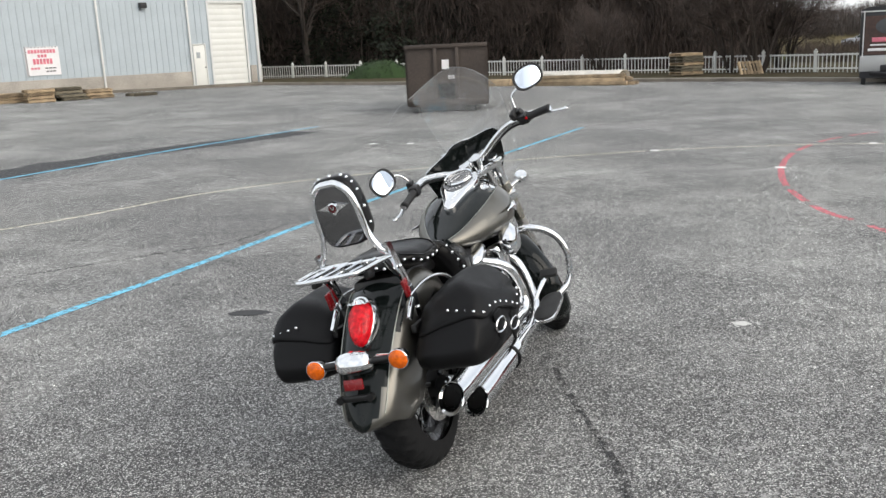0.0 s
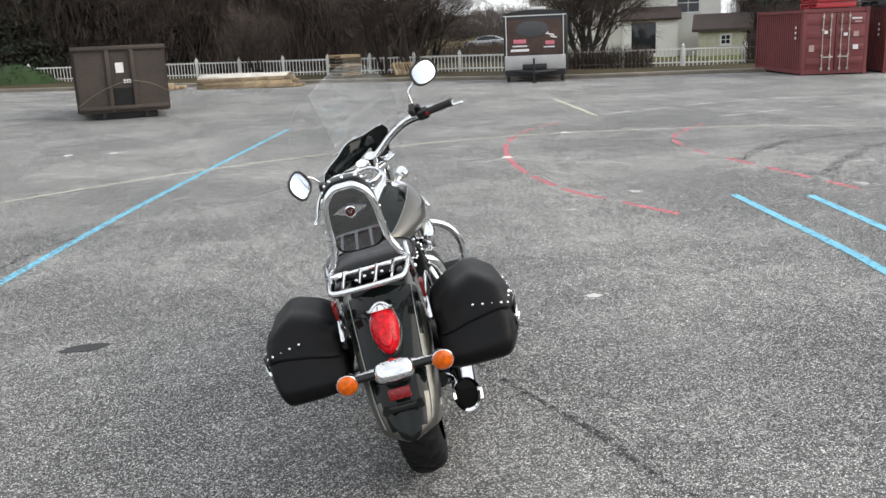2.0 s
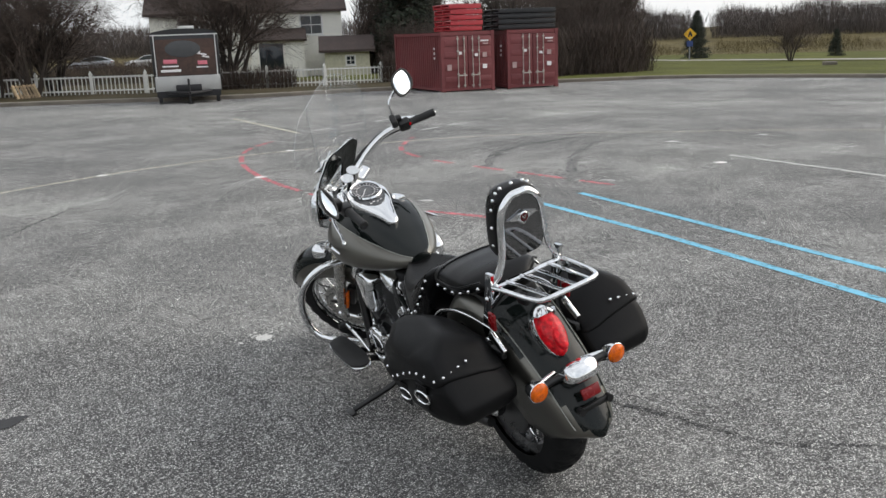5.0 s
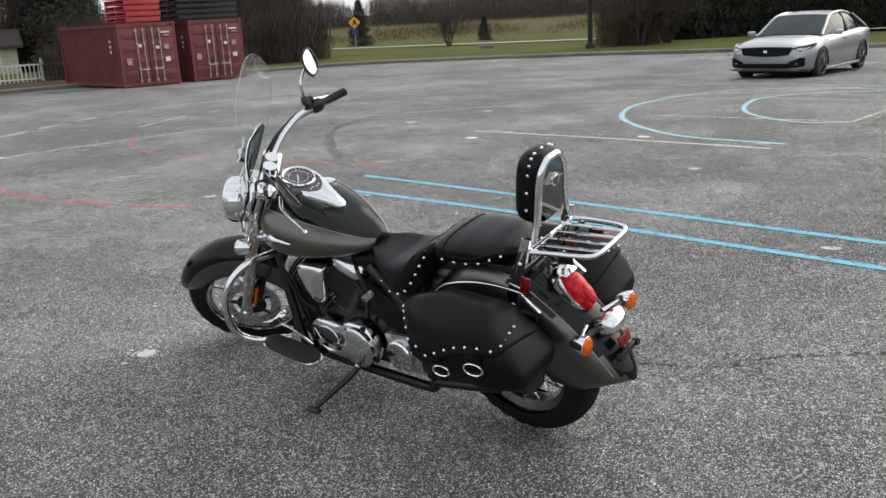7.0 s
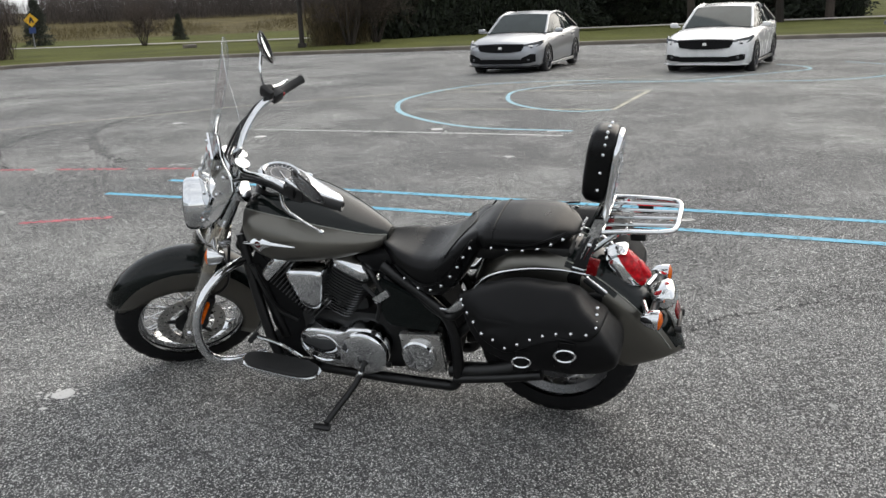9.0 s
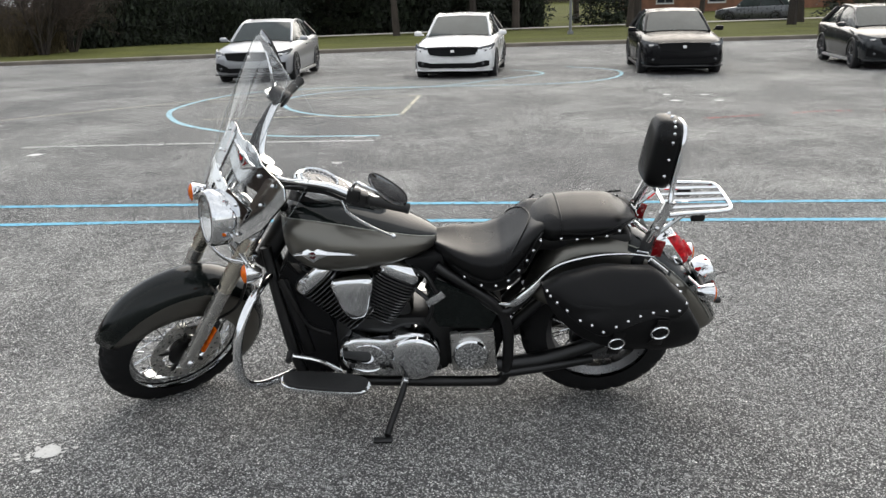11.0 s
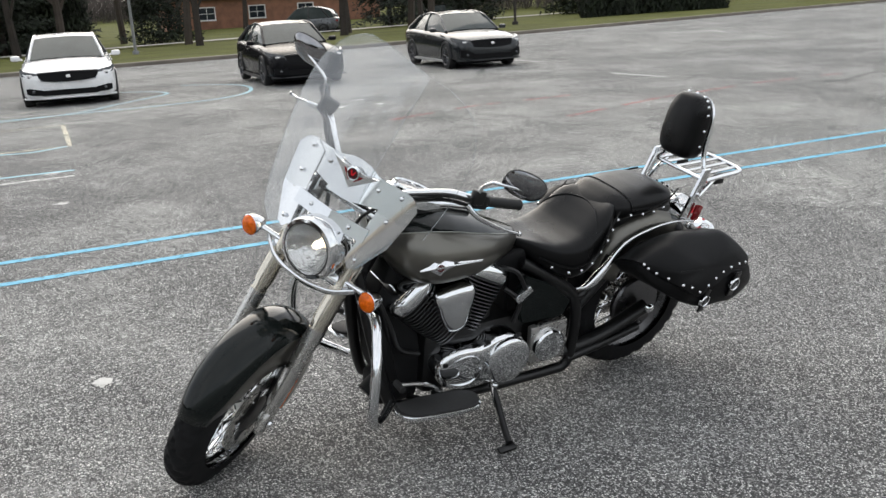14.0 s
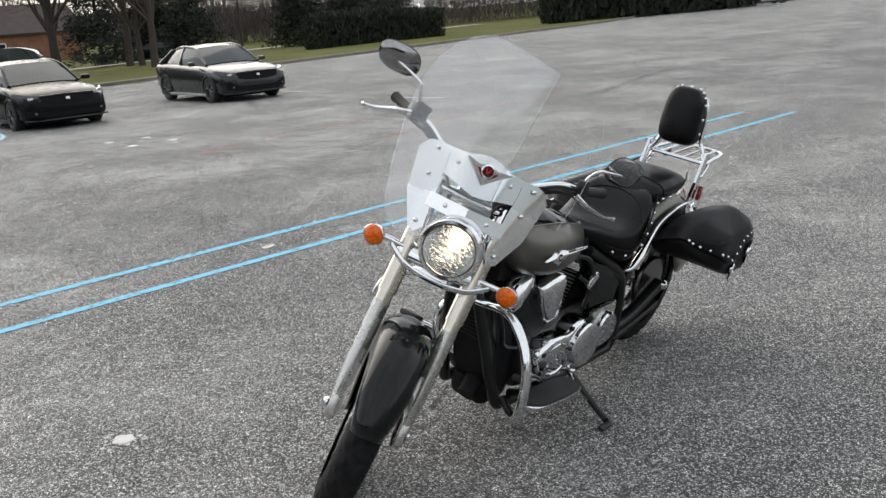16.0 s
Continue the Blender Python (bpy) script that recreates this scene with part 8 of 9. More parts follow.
for s in (-1, 1):
    loop = rounded_loop(tri_out, 4)
    c = Vector((0.96, 0, 0.54))
    bm = bmesh.new()
    ring_faces(bm, [[Vector(((c + (p - c) * q).x, s * y, (c + (p - c) * q).z)) for p in loop] for q, y in ((1.0, 0.10), (1.02, 0.150), (0.96, 0.163), (0.75, 0.170), (0.3, 0.172))])
    bmesh.ops.recalc_face_normals(bm, faces=bm.faces[:])
    part("cylinder_cover", bm, CHROME, bike, "triangular chrome cover between the cylinders", 60)
# left engine cover: long chrome case ending in a round drum
cov = [(1.028, 0.315), (1.01, 0.36), (0.965, 0.384), (0.90, 0.384), (0.845, 0.380), (0.80, 0.398), (0.745, 0.402), (0.69, 0.383), (0.657, 0.335), (0.658, 0.275), (0.69, 0.225), (0.745, 0.203), (0.81, 0.213), (0.88, 0.213), (0.96, 0.225), (1.01, 0.26)]
for s in (-1, 1):
    loop = rounded_loop(cov, 3)
    c = Vector((0.83, 0, 0.30))
    bm = bmesh.new()
    ring_faces(bm, [[Vector(((c + (p - c) * q).x, s * y, (c + (p - c) * q).z)) for p in loop] for q, y in ((1.0, 0.10), (1.0, 0.168), (0.97, 0.180), (0.9, 0.187), (0.5, 0.19), (0.1, 0.19))])
    bmesh.ops.recalc_face_normals(bm, faces=bm.faces[:])
    ecase = part("engine_cover", bm, CHROME, bike, "polished chrome engine side cover", 50)
    bm = bmesh.new()
    lathe(bm, [(0.09, 0), (0.09, 0.022), (0.082, 0.030), (0.05, 0.033), (0.0, 0.034)], axis_frame((0.745, s * 0.18, 0.303), (0, s, 0)), 36)
    part("round_cover", bm, CHROME, ecase)
    bm = bmesh.new()
    oval = [Vector((0.935 + 0.078 * math.cos(a), s * (0.187 - 0.010 * max(0.0, math.cos(a))), 0.300 + (0.056 + 0.012 * -math.cos(a)) * math.sin(a))) for a in [2 * math.pi * k / 32 for k in range(33)]]
    tube(bm, oval, 0.0065, 8, caps=False)
    part("oval_rim", bm, CHROME, ecase)
    bm = bmesh.new()
    box(bm, (0.868, s * 0.189, 0.268), (0.022, 0.008, 0.026), None, 0.003)
    part("dark_inset", bm, BLACKMETAL, ecase)
    for x, z in ((1.0, 0.345), (0.83, 0.392), (0.70, 0.39), (0.66, 0.25)):
        bm = bmesh.new()
        box(bm, (x, s * 0.182, z), (0.02, 0.016, 0.016), None, 0.004)
        part("bolt", bm, BLACKMETAL, ecase)
    # pulley cover
    bm = bmesh.new()
    box(bm, (0.53, s * 0.135, 0.292), (0.165, 0.03, 0.17), Matrix.Rotation(radians(3), 3, "Y"), 0.008)
    pc = part("pulley_cover", bm, ALLOY, bike, "square alloy plate with a round chrome cap")
    bm = bmesh.new()
    lathe(bm, [(0.066, 0), (0.066, 0.022), (0.060, 0.029), (0.0, 0.031)], axis_frame((0.54, s * 0.148, 0.292), (0, s, 0)), 32)
    part("round_cap", bm, CHROME, pc)
bm = bmesh.new()
box(bm, (1.185, 0, 0.42), (0.045, 0.17, 0.34), Matrix.Rotation(radians(12), 3, "Y"), 0.01)
radiator = part("radiator", bm, BLACKMETAL, bike, "black radiator between the frame tubes")
for k in range(18):
    bm = bmesh.new()
    z = -0.15 + 0.3 * k / 17
    box(bm, Vector((1.208, 0, 0.42)) + Matrix.Rotation(radians(12), 3, "Y") @ Vector((0.0, 0, z)), (0.012, 0.145, 0.006), Matrix.Rotation(radians(12), 3, "Y"))
    part("radiator_fin", bm, BLACKMETAL, radiator)
# added slab closing the view between downtubes and engine with black
bm = bmesh.new()
plate(bm, [(1.235, 0.60), (1.20, 0.30), (1.15, 0.19), (1.02, 0.20), (1.035, 0.36), (1.06, 0.44), (1.13, 0.56), (1.20, 0.66)], 0.15, Matrix(((1, 0, 0, 0), (0, 0, -1, 0.075), (0, 1, 0, 0), (0, 0, 0, 1))))
bmesh.ops.bevel(bm, geom=bm.edges[:], offset=0.008, segments=2, affect="EDGES")
bmesh.ops.recalc_face_normals(bm, faces=bm.faces[:])
part("downtube_gap_filler", bm, MATTBLACK, bike, "added black filler that darkens the gap behind the radiator")
# added block that keeps the gap under the tank's tail dark
bm = bmesh.new()
box(bm, (0.70, 0.0, 0.632), (0.15, 0.17, 0.075), Matrix.Rotation(radians(8), 3, "Y"), 0.015)
part("tank_gap_filler", bm, MATTBLACK, bike, "added black filler that darkens the gap under the tail of the tank")
# added box, there only to darken the space below the tank nose
bm = bmesh.new()
box(bm, (1.115, 0.015, 0.685), (0.15, 0.14, 0.11), Matrix.Rotation(radians(-18), 3, "Y"), 0.02)
part("nose_gap_filler", bm, MATTBLACK, bike, "added black filler that darkens the gap under the tank nose")
bm = bmesh.new()
box(bm, (1.12, 0, 0.20), (0.16, 0.16, 0.10), None, 0.03)
tube(bm, [(1.17, 0.02, 0.24), (1.23, 0.03, 0.20)], 0.035, 14)
part("oil_filter", bm, MATTBLACK, bike)
bm = bmesh.new()
lathe(bm, [(0.0, 0), (0.085, 0), (0.095, 0.02), (0.09, 0.05), (0.06, 0.07), (0.0, 0.072)], axis_frame((0.98, -0.165, 0.63), (0.1, -1, 0), (1, 0, 0)) @ Matrix.Diagonal((1, 0.8, 1, 1)), 32)
part("air_cleaner", bm, CHROME, bike, "oval chrome air cleaner cover")
for pts in ([(1.10, 0.06, 0.58), (1.14, 0.10, 0.66), (1.0, 0.12, 0.66)], [(0.76, 0.08, 0.63), (0.70, 0.13, 0.62), (0.66, 0.14, 0.55)], [(0.74, 0.12, 0.56), (0.68, 0.14, 0.50), (0.70, 0.14, 0.42)], [(1.22, 0.10, 0.60), (1.18, 0.11, 0.50), (1.14, 0.10, 0.40), (1.06, 0.10, 0.36)]):
    pipe("hose", pts, 0.009, BLACKMETAL, n=8)
bm = bmesh.new()
box(bm, (0.665, 0.138, 0.525), (0.075, 0.02, 0.03), Matrix.Rotation(radians(35), 3, "Y"), 0.005)
part("fuel_bracket", bm, CHROME, bike)

# added slab that blacks out the open space behind the engine
bm = bmesh.new()
plate(bm, [(0.70, 0.60), (0.69, 0.30), (0.62, 0.20), (0.44, 0.20), (0.41, 0.30), (0.42, 0.46), (0.50, 0.56), (0.62, 0.64)], 0.15, Matrix(((1, 0, 0, 0), (0, 0, -1, 0.075), (0, 1, 0, 0), (0, 0, 0, 1))))
bmesh.ops.bevel(bm, geom=bm.edges[:], offset=0.01, segments=2, affect="EDGES")
bmesh.ops.recalc_face_normals(bm, faces=bm.faces[:])
part("rear_gap_filler", bm, MATTBLACK, bike, "added black filler that darkens the gap behind the engine")
for s in (-1, 1):
    bm = bmesh.new()
    tube(bm, spline([(0.66, s * 0.095, 0.585), (0.55, s * 0.11, 0.50), (0.50, s * 0.112, 0.40), (0.48, s * 0.11, 0.24)], 5), 0.012, 8)
    part("wiring_loom", bm, BLACKMETAL, bike)

# exhaust, right side
pipe("exhaust_header", [(1.13, -0.07, 0.56), (1.20, -0.14, 0.46), (1.12, -0.20, 0.30), (0.98, -0.215, 0.235), (0.80, -0.215, 0.22)], 0.023, CHROME, "chrome exhaust header")
pipe("exhaust_header", [(0.76, -0.09, 0.60), (0.83, -0.19, 0.54), (0.885, -0.22, 0.44), (0.88, -0.225, 0.34), (0.80, -0.215, 0.30)], 0.023, CHROME, "chrome exhaust header")
for tip, start, lab in (((-0.095, -0.195, 0.292), (0.86, -0.22, 0.315), "long upper chrome muffler with a slash-cut tip"), ((0.105, -0.200, 0.200), (0.86, -0.215, 0.225), "lower chrome muffler with a slash-cut tip")):
    tip, start = Vector(tip), Vector(start)
    d = (tip - start).normalized()
    L = (tip - start).length
    m = axis_frame(start, d, (0, 0, 1))
    bm = bmesh.new()
    n = 28
    rings = []
    for r, h in ((0.024, 0.0), (0.026, 0.10), (0.046, 0.22), (0.050, 0.28), (0.050, L - 0.07)):
        rings.append([m @ Vector((r * math.cos(2 * math.pi * k / n), r * math.sin(2 * math.pi * k / n), h)) for k in range(n)])
    for r, dh in ((0.050, 0.0), (0.047, 0.002), (0.039, -0.006), (0.038, -0.16)):
        rings.append([m @ Vector((r * math.cos(2 * math.pi * k / n), r * math.sin(2 * math.pi * k / n), (L + dh - 0.035 * math.cos(2 * math.pi * k / n)) if dh > -0.1 else L - 0.16)) for k in range(n)])
    ring_faces(bm, rings, True, False)
    muf = part("muffler", bm, CHROME, bike, lab, 40)
    # dark disc fills the tip; the shade inside is put into its colour
    bm = bmesh.new()
    lathe(bm, [(0.038, L - 0.12), (0.02, L - 0.121), (0.0, L - 0.122)], m, 24)
    part("baffle", bm, surface("tip_inner_shade", (0.03, 0.028, 0.026), 0.8), muf)
    bm = bmesh.new()
    torus(bm, 0.054, 0.004, axis_frame(start + d * 0.32, d, (0, 0, 1)), 28, 8)
    part("clamp", bm, BLACKMETAL, muf)

# engine guard, boards, stand, pedals
guard_pts = [(1.265, 0.06, 0.60), (1.285, 0.20, 0.615), (1.325, 0.30, 0.56), (1.35, 0.345, 0.46), (1.35, 0.335, 0.33), (1.30, 0.28, 0.265), (1.20, 0.17, 0.235)]
for s in (-1, 1):
    pipe("engine_guard", [(x, s * y, z) for x, y, z in guard_pts], 0.0165, CHROME, "chrome engine guard bar", n=14)
    bm = bmesh.new()
    outl = [(1.235, 0.0), (1.20, 0.045), (1.10, 0.055), (0.97, 0.052), (0.92, 0.03), (0.91, -0.02), (0.96, -0.05), (1.10, -0.052), (1.21, -0.04)]
    loop = rounded_loop(outl, 4)
    tilt = Matrix.Translation((1.07, s * 0.275, 0.262)) @ Matrix.Rotation(radians(-7), 4, "Y") @ Matrix.Translation((-1.07, 0, 0))
    ring_faces(bm, [[tilt @ Vector((p.x * q + 1.07 * (1 - q), p.z * q, h)) for p in loop] for q, h in ((0.98, -0.014), (1.0, -0.01), (1.0, 0.0), (0.97, 0.003))])
    board = part("floorboard", bm, CHROME, bike, "floorboard with a rubber mat and chrome edge")
    bm = bmesh.new()
    ring_faces(bm, [[tilt @ Vector((p.x * q + 1.07 * (1 - q), p.z * q, h)) for p in loop] for q, h in ((0.94, 0.0), (0.94, 0.011), (0.9, 0.013))])
    part("rubber_mat", bm, GRIP, board)
    bm = bmesh.new()
    tube(bm, [(1.10, s * 0.12, 0.20), (1.09, s * 0.22, 0.245)], 0.014, 8)
    tube(bm, [(1.0, s * 0.12, 0.19), (1.0, s * 0.22, 0.235)], 0.014, 8)
    part("board_bracket", bm, BLACKMETAL, board)
shift = pipe("gear_lever", [(1.02, 0.20, 0.255), (1.10, 0.21, 0.315), (1.20, 0.215, 0.345)], 0.008, CHROME, "chrome gear lever", n=8)
bm = bmesh.new()
tube(bm, [(1.20, 0.20, 0.345), (1.20, 0.25, 0.345)], 0.012, 10)
part("peg_rubber", bm, GRIP, shift)
brake = pipe("brake_pedal", [(1.02, -0.19, 0.22), (1.10, -0.21, 0.30), (1.20, -0.25, 0.37)], 0.010, CHROME, "chrome brake pedal", n=8)
bm = bmesh.new()
box(bm, (1.215, -0.27, 0.39), (0.05, 0.085, 0.022), Matrix.Rotation(radians(-30), 3, "Y"), 0.008)
part("pedal_pad", bm, GRIP, brake, "black rubber pedal pad")
stand = pipe("side_stand", [(0.785, 0.165, 0.195), (0.80, 0.23, 0.165), (0.835, 0.34, 0.128), (0.85, 0.395, 0.112)], 0.0125, BLACKMETAL, "black side stand touching the asphalt", n=12)
bm = bmesh.new()
foot_c = Vector((0.865, 0.405, 0.1))
box(bm, foot_c, (0.07, 0.026, 0.012), Matrix.Rotation(-LEANS, 3, "X"), 0.005)
part("foot_plate", bm, BLACKMETAL, stand)
bm = bmesh.new()
dot(bm, (0.785, 0.185, 0.198), (0, 1, 0), 0.013, 1.0)
part("pivot_bolt", bm, CHROME, stand)
pipe("stand_spring", [(0.79, 0.17, 0.20), (0.81, 0.24, 0.155), (0.83, 0.30, 0.138)], 0.008, ALLOY, n=8, parent=stand)


# ---- parked cars ----
GRILLEBLACK = surface("black_grille_mesh", (0.005, 0.005, 0.0055), 0.6, spec=0.12)
CARGLASS = surface("car_glass", (0.030, 0.040, 0.038), 0.05, 0.0, var=0.3, scale=1.5, coat=0.0, spec=0.22, rough_var=0.01)
CARTRIM = surface("black_car_trim", (0.008, 0.008, 0.009), 0.35)
RIM = surface("dark_alloy_rim", (0.09, 0.09, 0.095), 0.3, 0.9)
LAMPGLASS = surface("headlamp_glass", (0.045, 0.048, 0.05), 0.15, 0.2, var=0.5, scale=14.0, coat=0.3)


def nose_x(y, z):
    """How far forward the car's front stands."""
    return float(np.interp(abs(y), (0.0, 0.50, 0.62, 0.72, 0.80, 0.86), (2.30, 2.295, 2.278, 2.228, 2.155, 2.0))) - 0.9 * max(0.0, z - 0.60)


def nose_strip(bm, cols, proud=0.012):
    """A panel wrapped round the front: columns of (side, low, high)."""
    rings = []
    for y, lo, hi in cols:
        rings.append([Vector((nose_x(y, z) + o, y, z)) for o, z in ((proud, lo), (proud, hi), (-0.12, hi), (-0.12, lo))])
    ring_faces(bm, rings)
    bmesh.ops.recalc_face_normals(bm, faces=bm.faces[:])


def car(m, paint, label, rim=RIM, group="parked cars", tall=0.0, category="car", sport=True):
    c = thing("parked_car", m, label, category, group)
    st = [(2.29, 0.56, 0.27, 0.60, 0.63), (2.26, 0.68, 0.23, 0.655, 0.69), (2.15, 0.80, 0.20, 0.70, 0.75), (1.95, 0.86, 0.18, 0.745, 0.81), (1.6, 0.89, 0.18, 0.795, 0.875), (1.2, 0.897, 0.18, 0.83, 0.92), (0.85, 0.90, 0.18, 0.855, 0.95),
          (0.4, 0.90, 0.18, 0.885, 0.965), (-0.5, 0.90, 0.18, 0.92, 0.985), (-1.2, 0.90, 0.19, 0.945, 1.0), (-1.75, 0.885, 0.23, 0.955, 1.02), (-2.05, 0.84, 0.29, 0.94, 1.005), (-2.2, 0.76, 0.36, 0.89, 0.95), (-2.26, 0.64, 0.42, 0.80, 0.84)]
    rings = []
    for x, hw, zb, zs, zt in st:
        half = [(hw * 0.5, zb), (hw * 0.9, zb + 0.015), (hw * 0.985, zb + 0.10), (hw, zb + 0.5 * (zs - zb)), (hw * 0.985, zs - 0.07), (hw * 0.94, zs), (hw * 0.80, zs + 0.62 * (zt - zs)), (hw * 0.45, zt - 0.008)]
        rings.append([Vector((x, y, z)) for y, z in half] + [Vector((x, 0, zt))] + [Vector((x, -y, z)) for y, z in reversed(half)] + [Vector((x, 0, zb))])
    bm = bmesh.new()
    ring_faces(bm, rings)
    bmesh.ops.recalc_face_normals(bm, faces=bm.faces[:])
    part("body", bm, paint, c, "", 50)
    t = tall
    gh = [(1.0, 0.73, 0.90, 0.72, 0.935), (0.6, 0.77, 0.90, 0.66, 1.15 + t * 0.7), (0.22, 0.79, 0.91, 0.60, 1.335 + t), (-0.4, 0.80, 0.93, 0.585, 1.395 + t), (-1.0, 0.79, 0.95, 0.575, 1.355 + t), (-1.45, 0.77, 0.96, 0.58, 1.235 + t * 1.05), (-1.75, 0.74, 0.98, 0.60, 1.13 + t), (-2.0, 0.70, 0.98, 0.62, 1.02 + t * 0.2)]
    rings = [[Vector((x, hb, zb)), Vector((x, (hb * 0.4 + hr * 0.6) + 0.02, zb * 0.35 + zr * 0.65)), Vector((x, hr, zr - 0.012)), Vector((x, hr * 0.5, zr + 0.012)), Vector((x, 0, zr + 0.018)), Vector((x, -hr * 0.5, zr + 0.012)), Vector((x, -hr, zr - 0.012)), Vector((x, -(hb * 0.4 + hr * 0.6) - 0.02, zb * 0.35 + zr * 0.65)), Vector((x, -hb, zb))] for x, hb, zb, hr, zr in gh]
    for name, r0, r1, c0, c1 in (("windshield", 0, 2, 2, 6), ("rear_window", 4, 7, 2, 6), ("side_window", 0, 3, 0, 2), ("side_window", 3, 7, 0, 2), ("side_window", 0, 3, 6, 8), ("side_window", 3, 7, 6, 8), ("headliner", 2, 4, 2, 6)):
        bm = bmesh.new()
        ring_faces(bm, [r[c0:c1 + 1] for r in rings[r0:r1 + 1]], False, False)
        part(name, bm, CARGLASS if name != "headliner" else CARTRIM, c, "dark reflecting car glass" if name != "headliner" else "", 50)
    bm = bmesh.new()
    roof = []
    for x, hb, zb, hr, zr in gh[2:6]:
        roof.append([Vector((x, y * hr * 1.03, zr + 0.024 - 0.03 * y * y)) for y in (-1, -0.6, 0, 0.6, 1)] + [Vector((x, y * hr, zr - 0.02)) for y in (1, -1)])
    ring_faces(bm, roof)
    bmesh.ops.recalc_face_normals(bm, faces=bm.faces[:])
    part("roof", bm, paint, c)
    for s in (-1, 1):
        bm = bmesh.new()
        tube(bm, spline([(x, s * (hr + 0.004), zr - 0.016) for x, hb, zb, hr, zr in gh], 3), 0.03, 8)
        part("roof_pillar", bm, paint, c)
        bm = bmesh.new()
        tube(bm, [(-0.42, s * 0.815, 0.94), (-0.42, s * 0.60, 1.37 + t)], 0.035, 6)
        part("door_pillar", bm, CARTRIM, c)
        bm = bmesh.new()
        tube(bm, [(-1.75, s * 0.79, 0.97), (-1.2, s * 0.60, 1.30 + t)], 0.06, 6)
        part("rear_pillar", bm, CARTRIM, c)
        bm = bmesh.new()
        box(bm, (0.72, s * 0.985, 0.965), (0.09, 0.19, 0.11), None, 0.04)
        tube(bm, [(0.72, s * 0.85, 0.93), (0.72, s * 0.95, 0.95)], 0.02, 6)
        part("side_mirror", bm, paint, c)
        bm = bmesh.new()
        ring_faces(bm, [[Vector((2.25 + o, s * 0.50, 0.625)), Vector((2.17 + o, s * 0.72, 0.635)), Vector((2.00 + o, s * 0.845, 0.675)), Vector((1.76 + o, s * 0.885, 0.750)), Vector((1.74 + o, s * 0.870, 0.795)), Vector((2.02 + o, s * 0.80, 0.765)), Vector((2.20 + o, s * 0.55, 0.715))] for o in (-0.08, 0.045)])
        bmesh.ops.recalc_face_normals(bm, faces=bm.faces[:])
        lamp = part("headlight", bm, LAMPGLASS, c, "swept clear headlight")
        bm = bmesh.new()
        box(bm, (2.175, s * 0.66, 0.68), (0.09, 0.16, 0.035), Matrix.Rotation(radians(-s * 28), 3, "Z"), 0.010)
        part("projector", bm, SIGNWHITE, lamp)
        bm = bmesh.new()
        nose_strip(bm, [(s * y, lo, hi) for y, lo, hi in (((0.50, 0.30, 0.42), (0.62, 0.30, 0.47), (0.72, 0.31, 0.51), (0.80, 0.33, 0.50)) if sport else ((0.50, 0.30, 0.40), (0.62, 0.30, 0.42), (0.72, 0.31, 0.44), (0.79, 0.33, 0.43)))])
        part("corner_intake", bm, GRILLEBLACK, c)
        bm = bmesh.new()
        dot(bm, (nose_x(0.66, 0.37) + 0.02, s * 0.66, 0.375), (1, s * 0.35, 0), 0.035, 0.5)
        part("fog_light", bm, LAMPGLASS, c)
        bm = bmesh.new()
        box(bm, (-2.14, s * 0.66, 0.80), (0.16, 0.26, 0.14), Matrix.Rotation(radians(s * 35), 3, "Z"), 0.03)
        part("tail_lamp", bm, DARKRED, c)
        for k, x in enumerate((0.2, -0.75)):
            bm = bmesh.new()
            box(bm, (x - 0.25, s * 0.905, 0.80), (0.16, 0.03, 0.03), None, 0.008)
            part("door_handle", bm, paint, c)
        bm = bmesh.new()
        box(bm, (0, s * 0.875, 0.20), (2.3, 0.06, 0.07), None, 0.02)
        part("sill", bm, CARTRIM if not sport else ALU, c)
    bm = bmesh.new()
    ring_faces(bm, [[Vector((2.29 + o, -0.50, 0.575)), Vector((2.305 + o, -0.25, 0.545)), Vector((2.31 + o, 0, 0.54)), Vector((2.305 + o, 0.25, 0.545)), Vector((2.29 + o, 0.50, 0.575)), Vector((2.235 + o, 0.56, 0.70)), Vector((2.265 + o, 0.25, 0.718)), Vector((2.27 + o, 0, 0.722)), Vector((2.265 + o, -0.25, 0.718)), Vector((2.235 + o, -0.56, 0.70))] for o in (-0.10, 0.025)])
    bmesh.ops.recalc_face_normals(bm, faces=bm.faces[:])
    grille = part("grille", bm, GRILLEBLACK, c, "black front grille with a plain chrome emblem")
    bm = bmesh.new()
    box(bm, (2.318, 0, 0.64), (0.03, 0.085, 0.065), Matrix.Rotation(radians(-18), 3, "Y"), 0.012)
    part("emblem", bm, ALLOY, grille)
    bm = bmesh.new()
    tube(bm, spline([(2.25, -0.55, 0.715), (2.285, -0.2, 0.727), (2.29, 0, 0.73), (2.285, 0.2, 0.727), (2.25, 0.55, 0.715)], 4), 0.016, 6)
    part("grille_bar", bm, CARTRIM, grille)
    bm = bmesh.new()
    nose_strip(bm, [(y, 0.285, 0.39) for y in (-0.52, -0.26, 0.0, 0.26, 0.52)])
    part("lower_intake", bm, GRILLEBLACK, c)
    bm = bmesh.new()
    tube(bm, spline([(2.08, -0.85, 0.235), (2.26, -0.5, 0.235), (2.30, 0, 0.24), (2.26, 0.5, 0.235), (2.08, 0.85, 0.235)], 4), 0.02, 6)
    part("front_lip", bm, CARTRIM if paint.name != "white_car_paint" else paint, c)
    # underbody in near-black, to deepen the shadow below the car by colour
    bm = bmesh.new()
    box(bm, (-0.1, 0, 0.21), (4.0, 1.5, 0.14))
    part("underbody", bm, GRILLEBLACK, c)
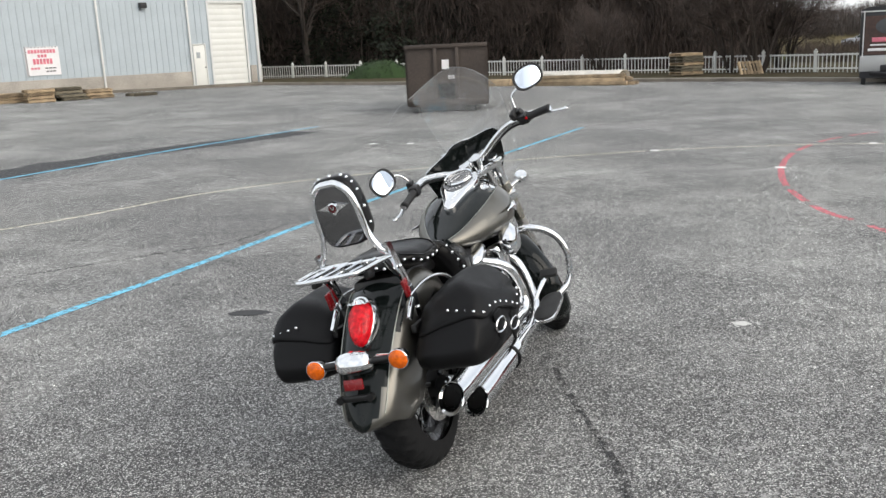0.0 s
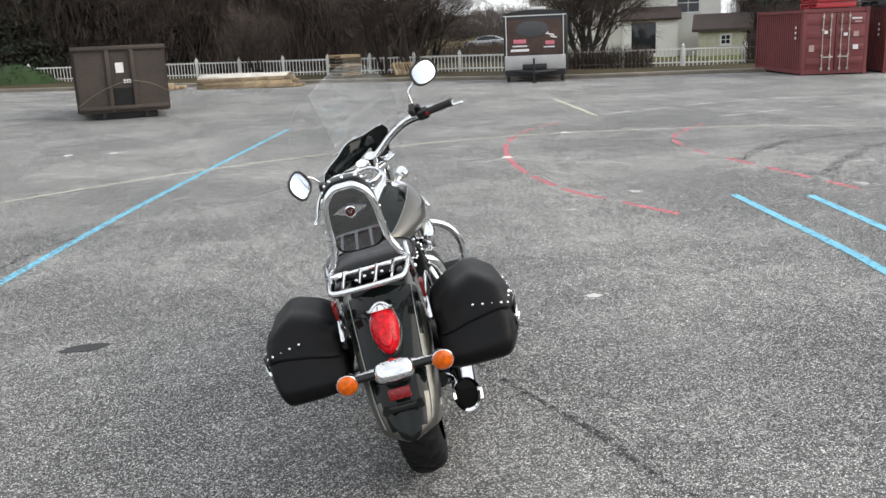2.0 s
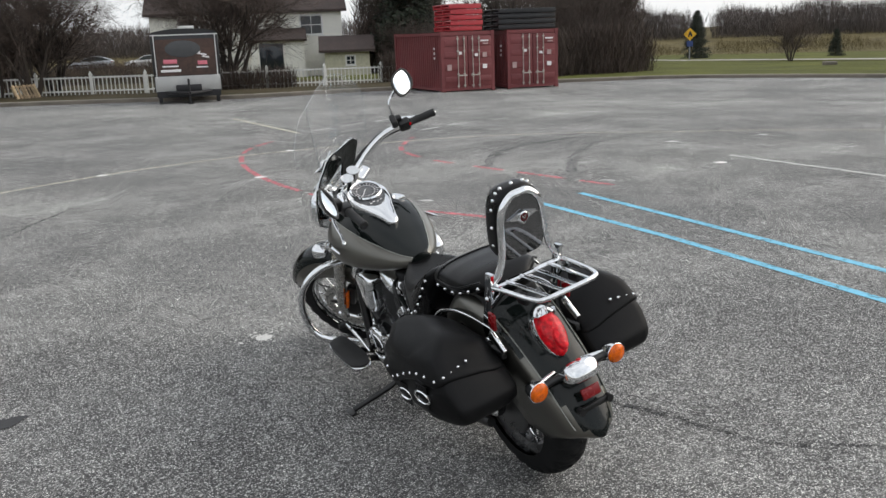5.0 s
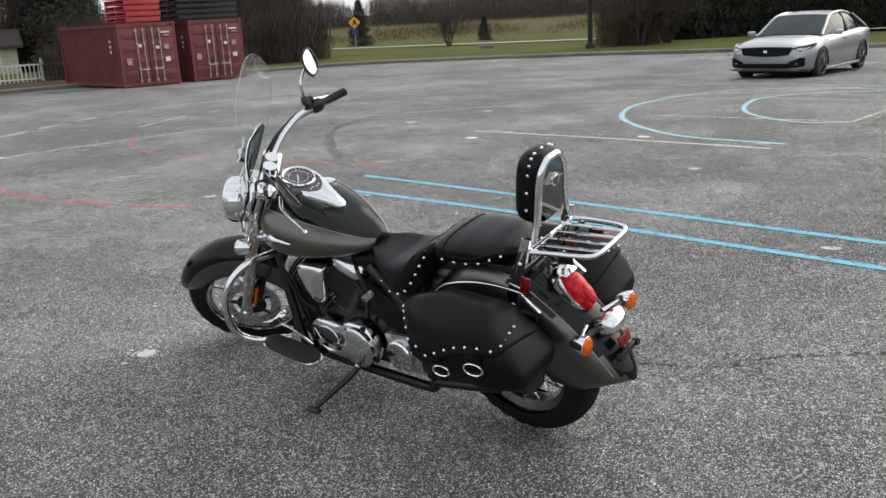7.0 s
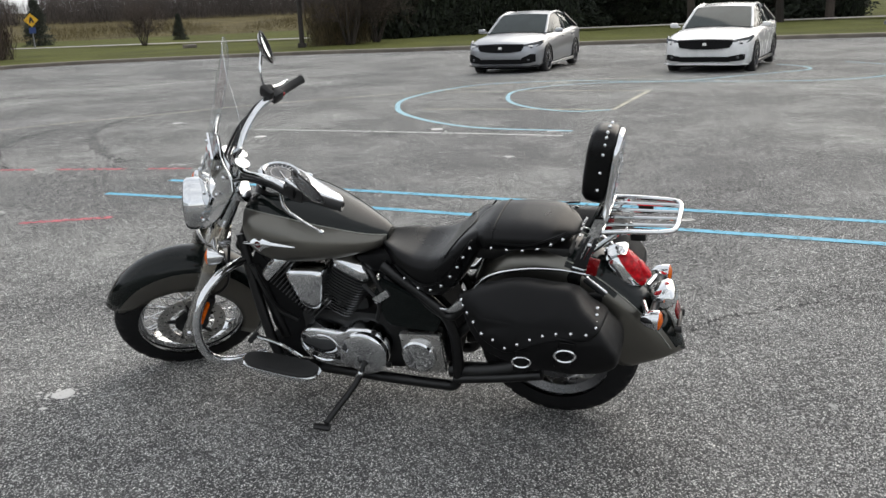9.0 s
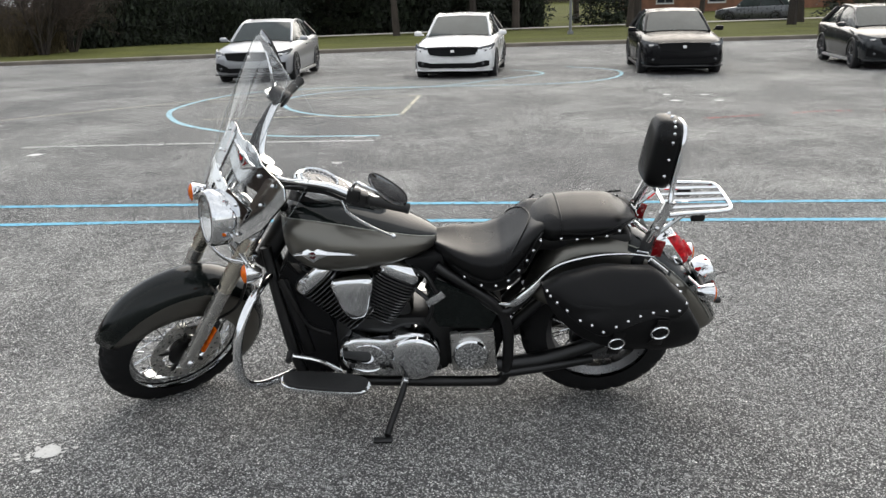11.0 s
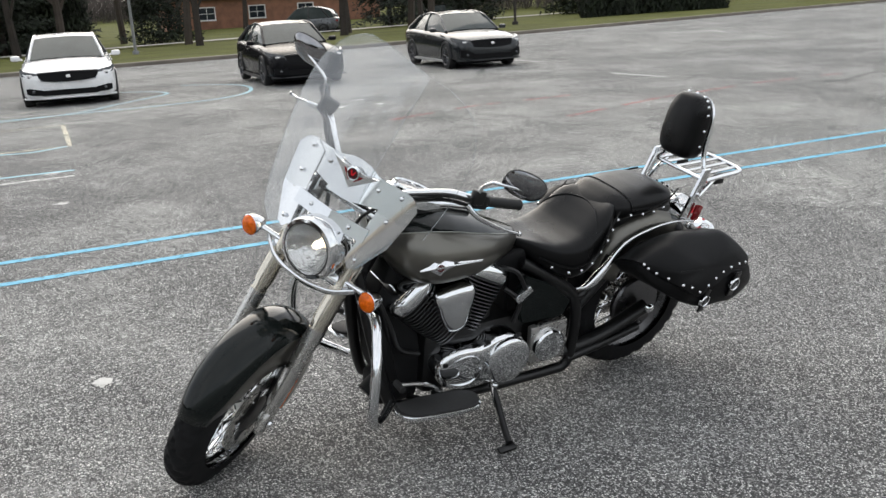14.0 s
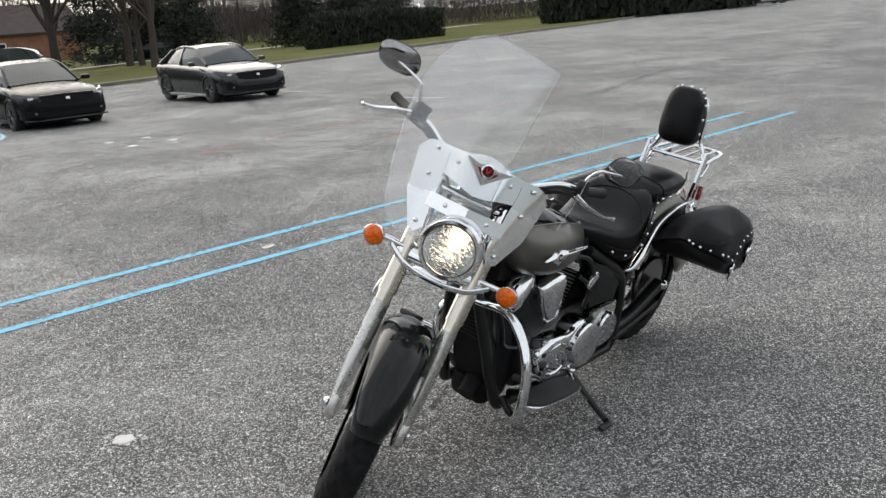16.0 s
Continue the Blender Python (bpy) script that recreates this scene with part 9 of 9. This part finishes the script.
    for x in (1.36, -1.34):
        for s in (-1, 1):
            am = axis_frame((x, s * 0.80, 0.325), (0, s, 0), (0, 0, 1))
            bm = bmesh.new()
            lathe(bm, [(0.2, -0.1), (0.30, -0.1), (0.325, -0.07), (0.325, 0.07), (0.30, 0.10), (0.235, 0.105), (0.225, 0.09), (0.225, 0.02), (0.0, 0.02)], am, 28)
            wh = part("wheel", bm, RUBBER, c, "black tyre on an alloy rim")
            for k in range(10):
                a = 2 * math.pi * k / 10
                bm = bmesh.new()
                tube(bm, [am @ Vector((0.03 * math.cos(a), 0.03 * math.sin(a), 0.095)), am @ Vector((0.225 * math.cos(a + 0.1), 0.225 * math.sin(a + 0.1), 0.085))], 0.016, 5)
                part("rim_spoke", bm, rim, wh)
            bm = bmesh.new()
            torus(bm, 0.225, 0.014, am @ Matrix.Translation((0, 0, 0.095)), 28, 6)
            part("rim_ring", bm, rim, wh)
            bm = bmesh.new()
            rings = []
            for k in range(17):
                a = radians(-8 + 196 * k / 16)
                rings.append([Vector((x + r * math.cos(a), s * y, 0.325 + r * math.sin(a))) for r, y in ((0.335, 0.70), (0.335, 0.915), (0.375, 0.908), (0.375, 0.70))])
            ring_faces(bm, rings)
            bmesh.ops.recalc_face_normals(bm, faces=bm.faces[:])
            part("wheel_arch", bm, CARTRIM, c)
    return c


def parked(front, heading, scale, paint, label, **kw):
    d = Vector((*heading, 0)).normalized()
    p = Vector((*front, 0)) - d * 1.36 * scale
    z = ground_z(p.x, p.y)
    m = Matrix(((d.x, -d.y, 0, p.x), (d.y, d.x, 0, p.y), (0, 0, 1, z), (0, 0, 0, 1))) @ Matrix.Diagonal((scale, scale, scale, 1))
    return car(m, paint, label, **kw)


SILVERPAINT = surface("silver_car_paint", (0.34, 0.35, 0.37), 0.3, 0.6, var=0.02, coat=0.5, rough_var=0.01)
WHITEPAINT = surface("white_car_paint", (0.72, 0.72, 0.72), 0.25, 0.0, var=0.02, coat=0.6)
BLACKCAR = surface("black_car_paint", (0.006, 0.006, 0.007), 0.22, 0.0, var=0.05, coat=0.0, spec=0.12)
GREYCAR = surface("dark_grey_car_paint", (0.022, 0.025, 0.027), 0.2, 0.25, var=0.02, coat=0.25, spec=0.4, rough_var=0.01)
parked((15.97, 1.82), (-0.925, 0.38), 0.885, SILVERPAINT, "silver hatchback parked on the asphalt")
parked((13.85, -1.81), (-0.885, 0.465), 0.885, WHITEPAINT, "white saloon car parked on the asphalt", sport=False)
parked((12.25, -5.93), (-0.89, 0.455), 0.885, BLACKCAR, "black saloon car parked on the asphalt", sport=False)
parked((10.83, -10.02), (-0.87, 0.49), 0.885, GREYCAR, "dark grey hatchback parked on the asphalt")

parked((46.0, -33.7), (0.83, 0.56), 1.08, surface("grey_van_paint", (0.10, 0.105, 0.11), 0.3, 0.5, coat=0.4), "grey minivan parked beyond the lawn", tall=0.28, sport=False, category="minivan")
parked((45.0, -46.5), (0.83, 0.56), 1.0, BLACKCAR, "dark car parked far beyond the lawn", sport=False)
parked((3.6, -68.0), (0.93, 0.37), 1.05, WHITEPAINT, "pale car parked at the far end of the lot", sport=False)
parked((47.8, 89.0), (-0.8, 0.6), 1.0, WHITEPAINT, "white car parked far behind the fence", sport=False)
parked((43.0, 92.0), (-0.8, 0.6), 1.0, SILVERPAINT, "silver car parked far behind the fence", sport=False)
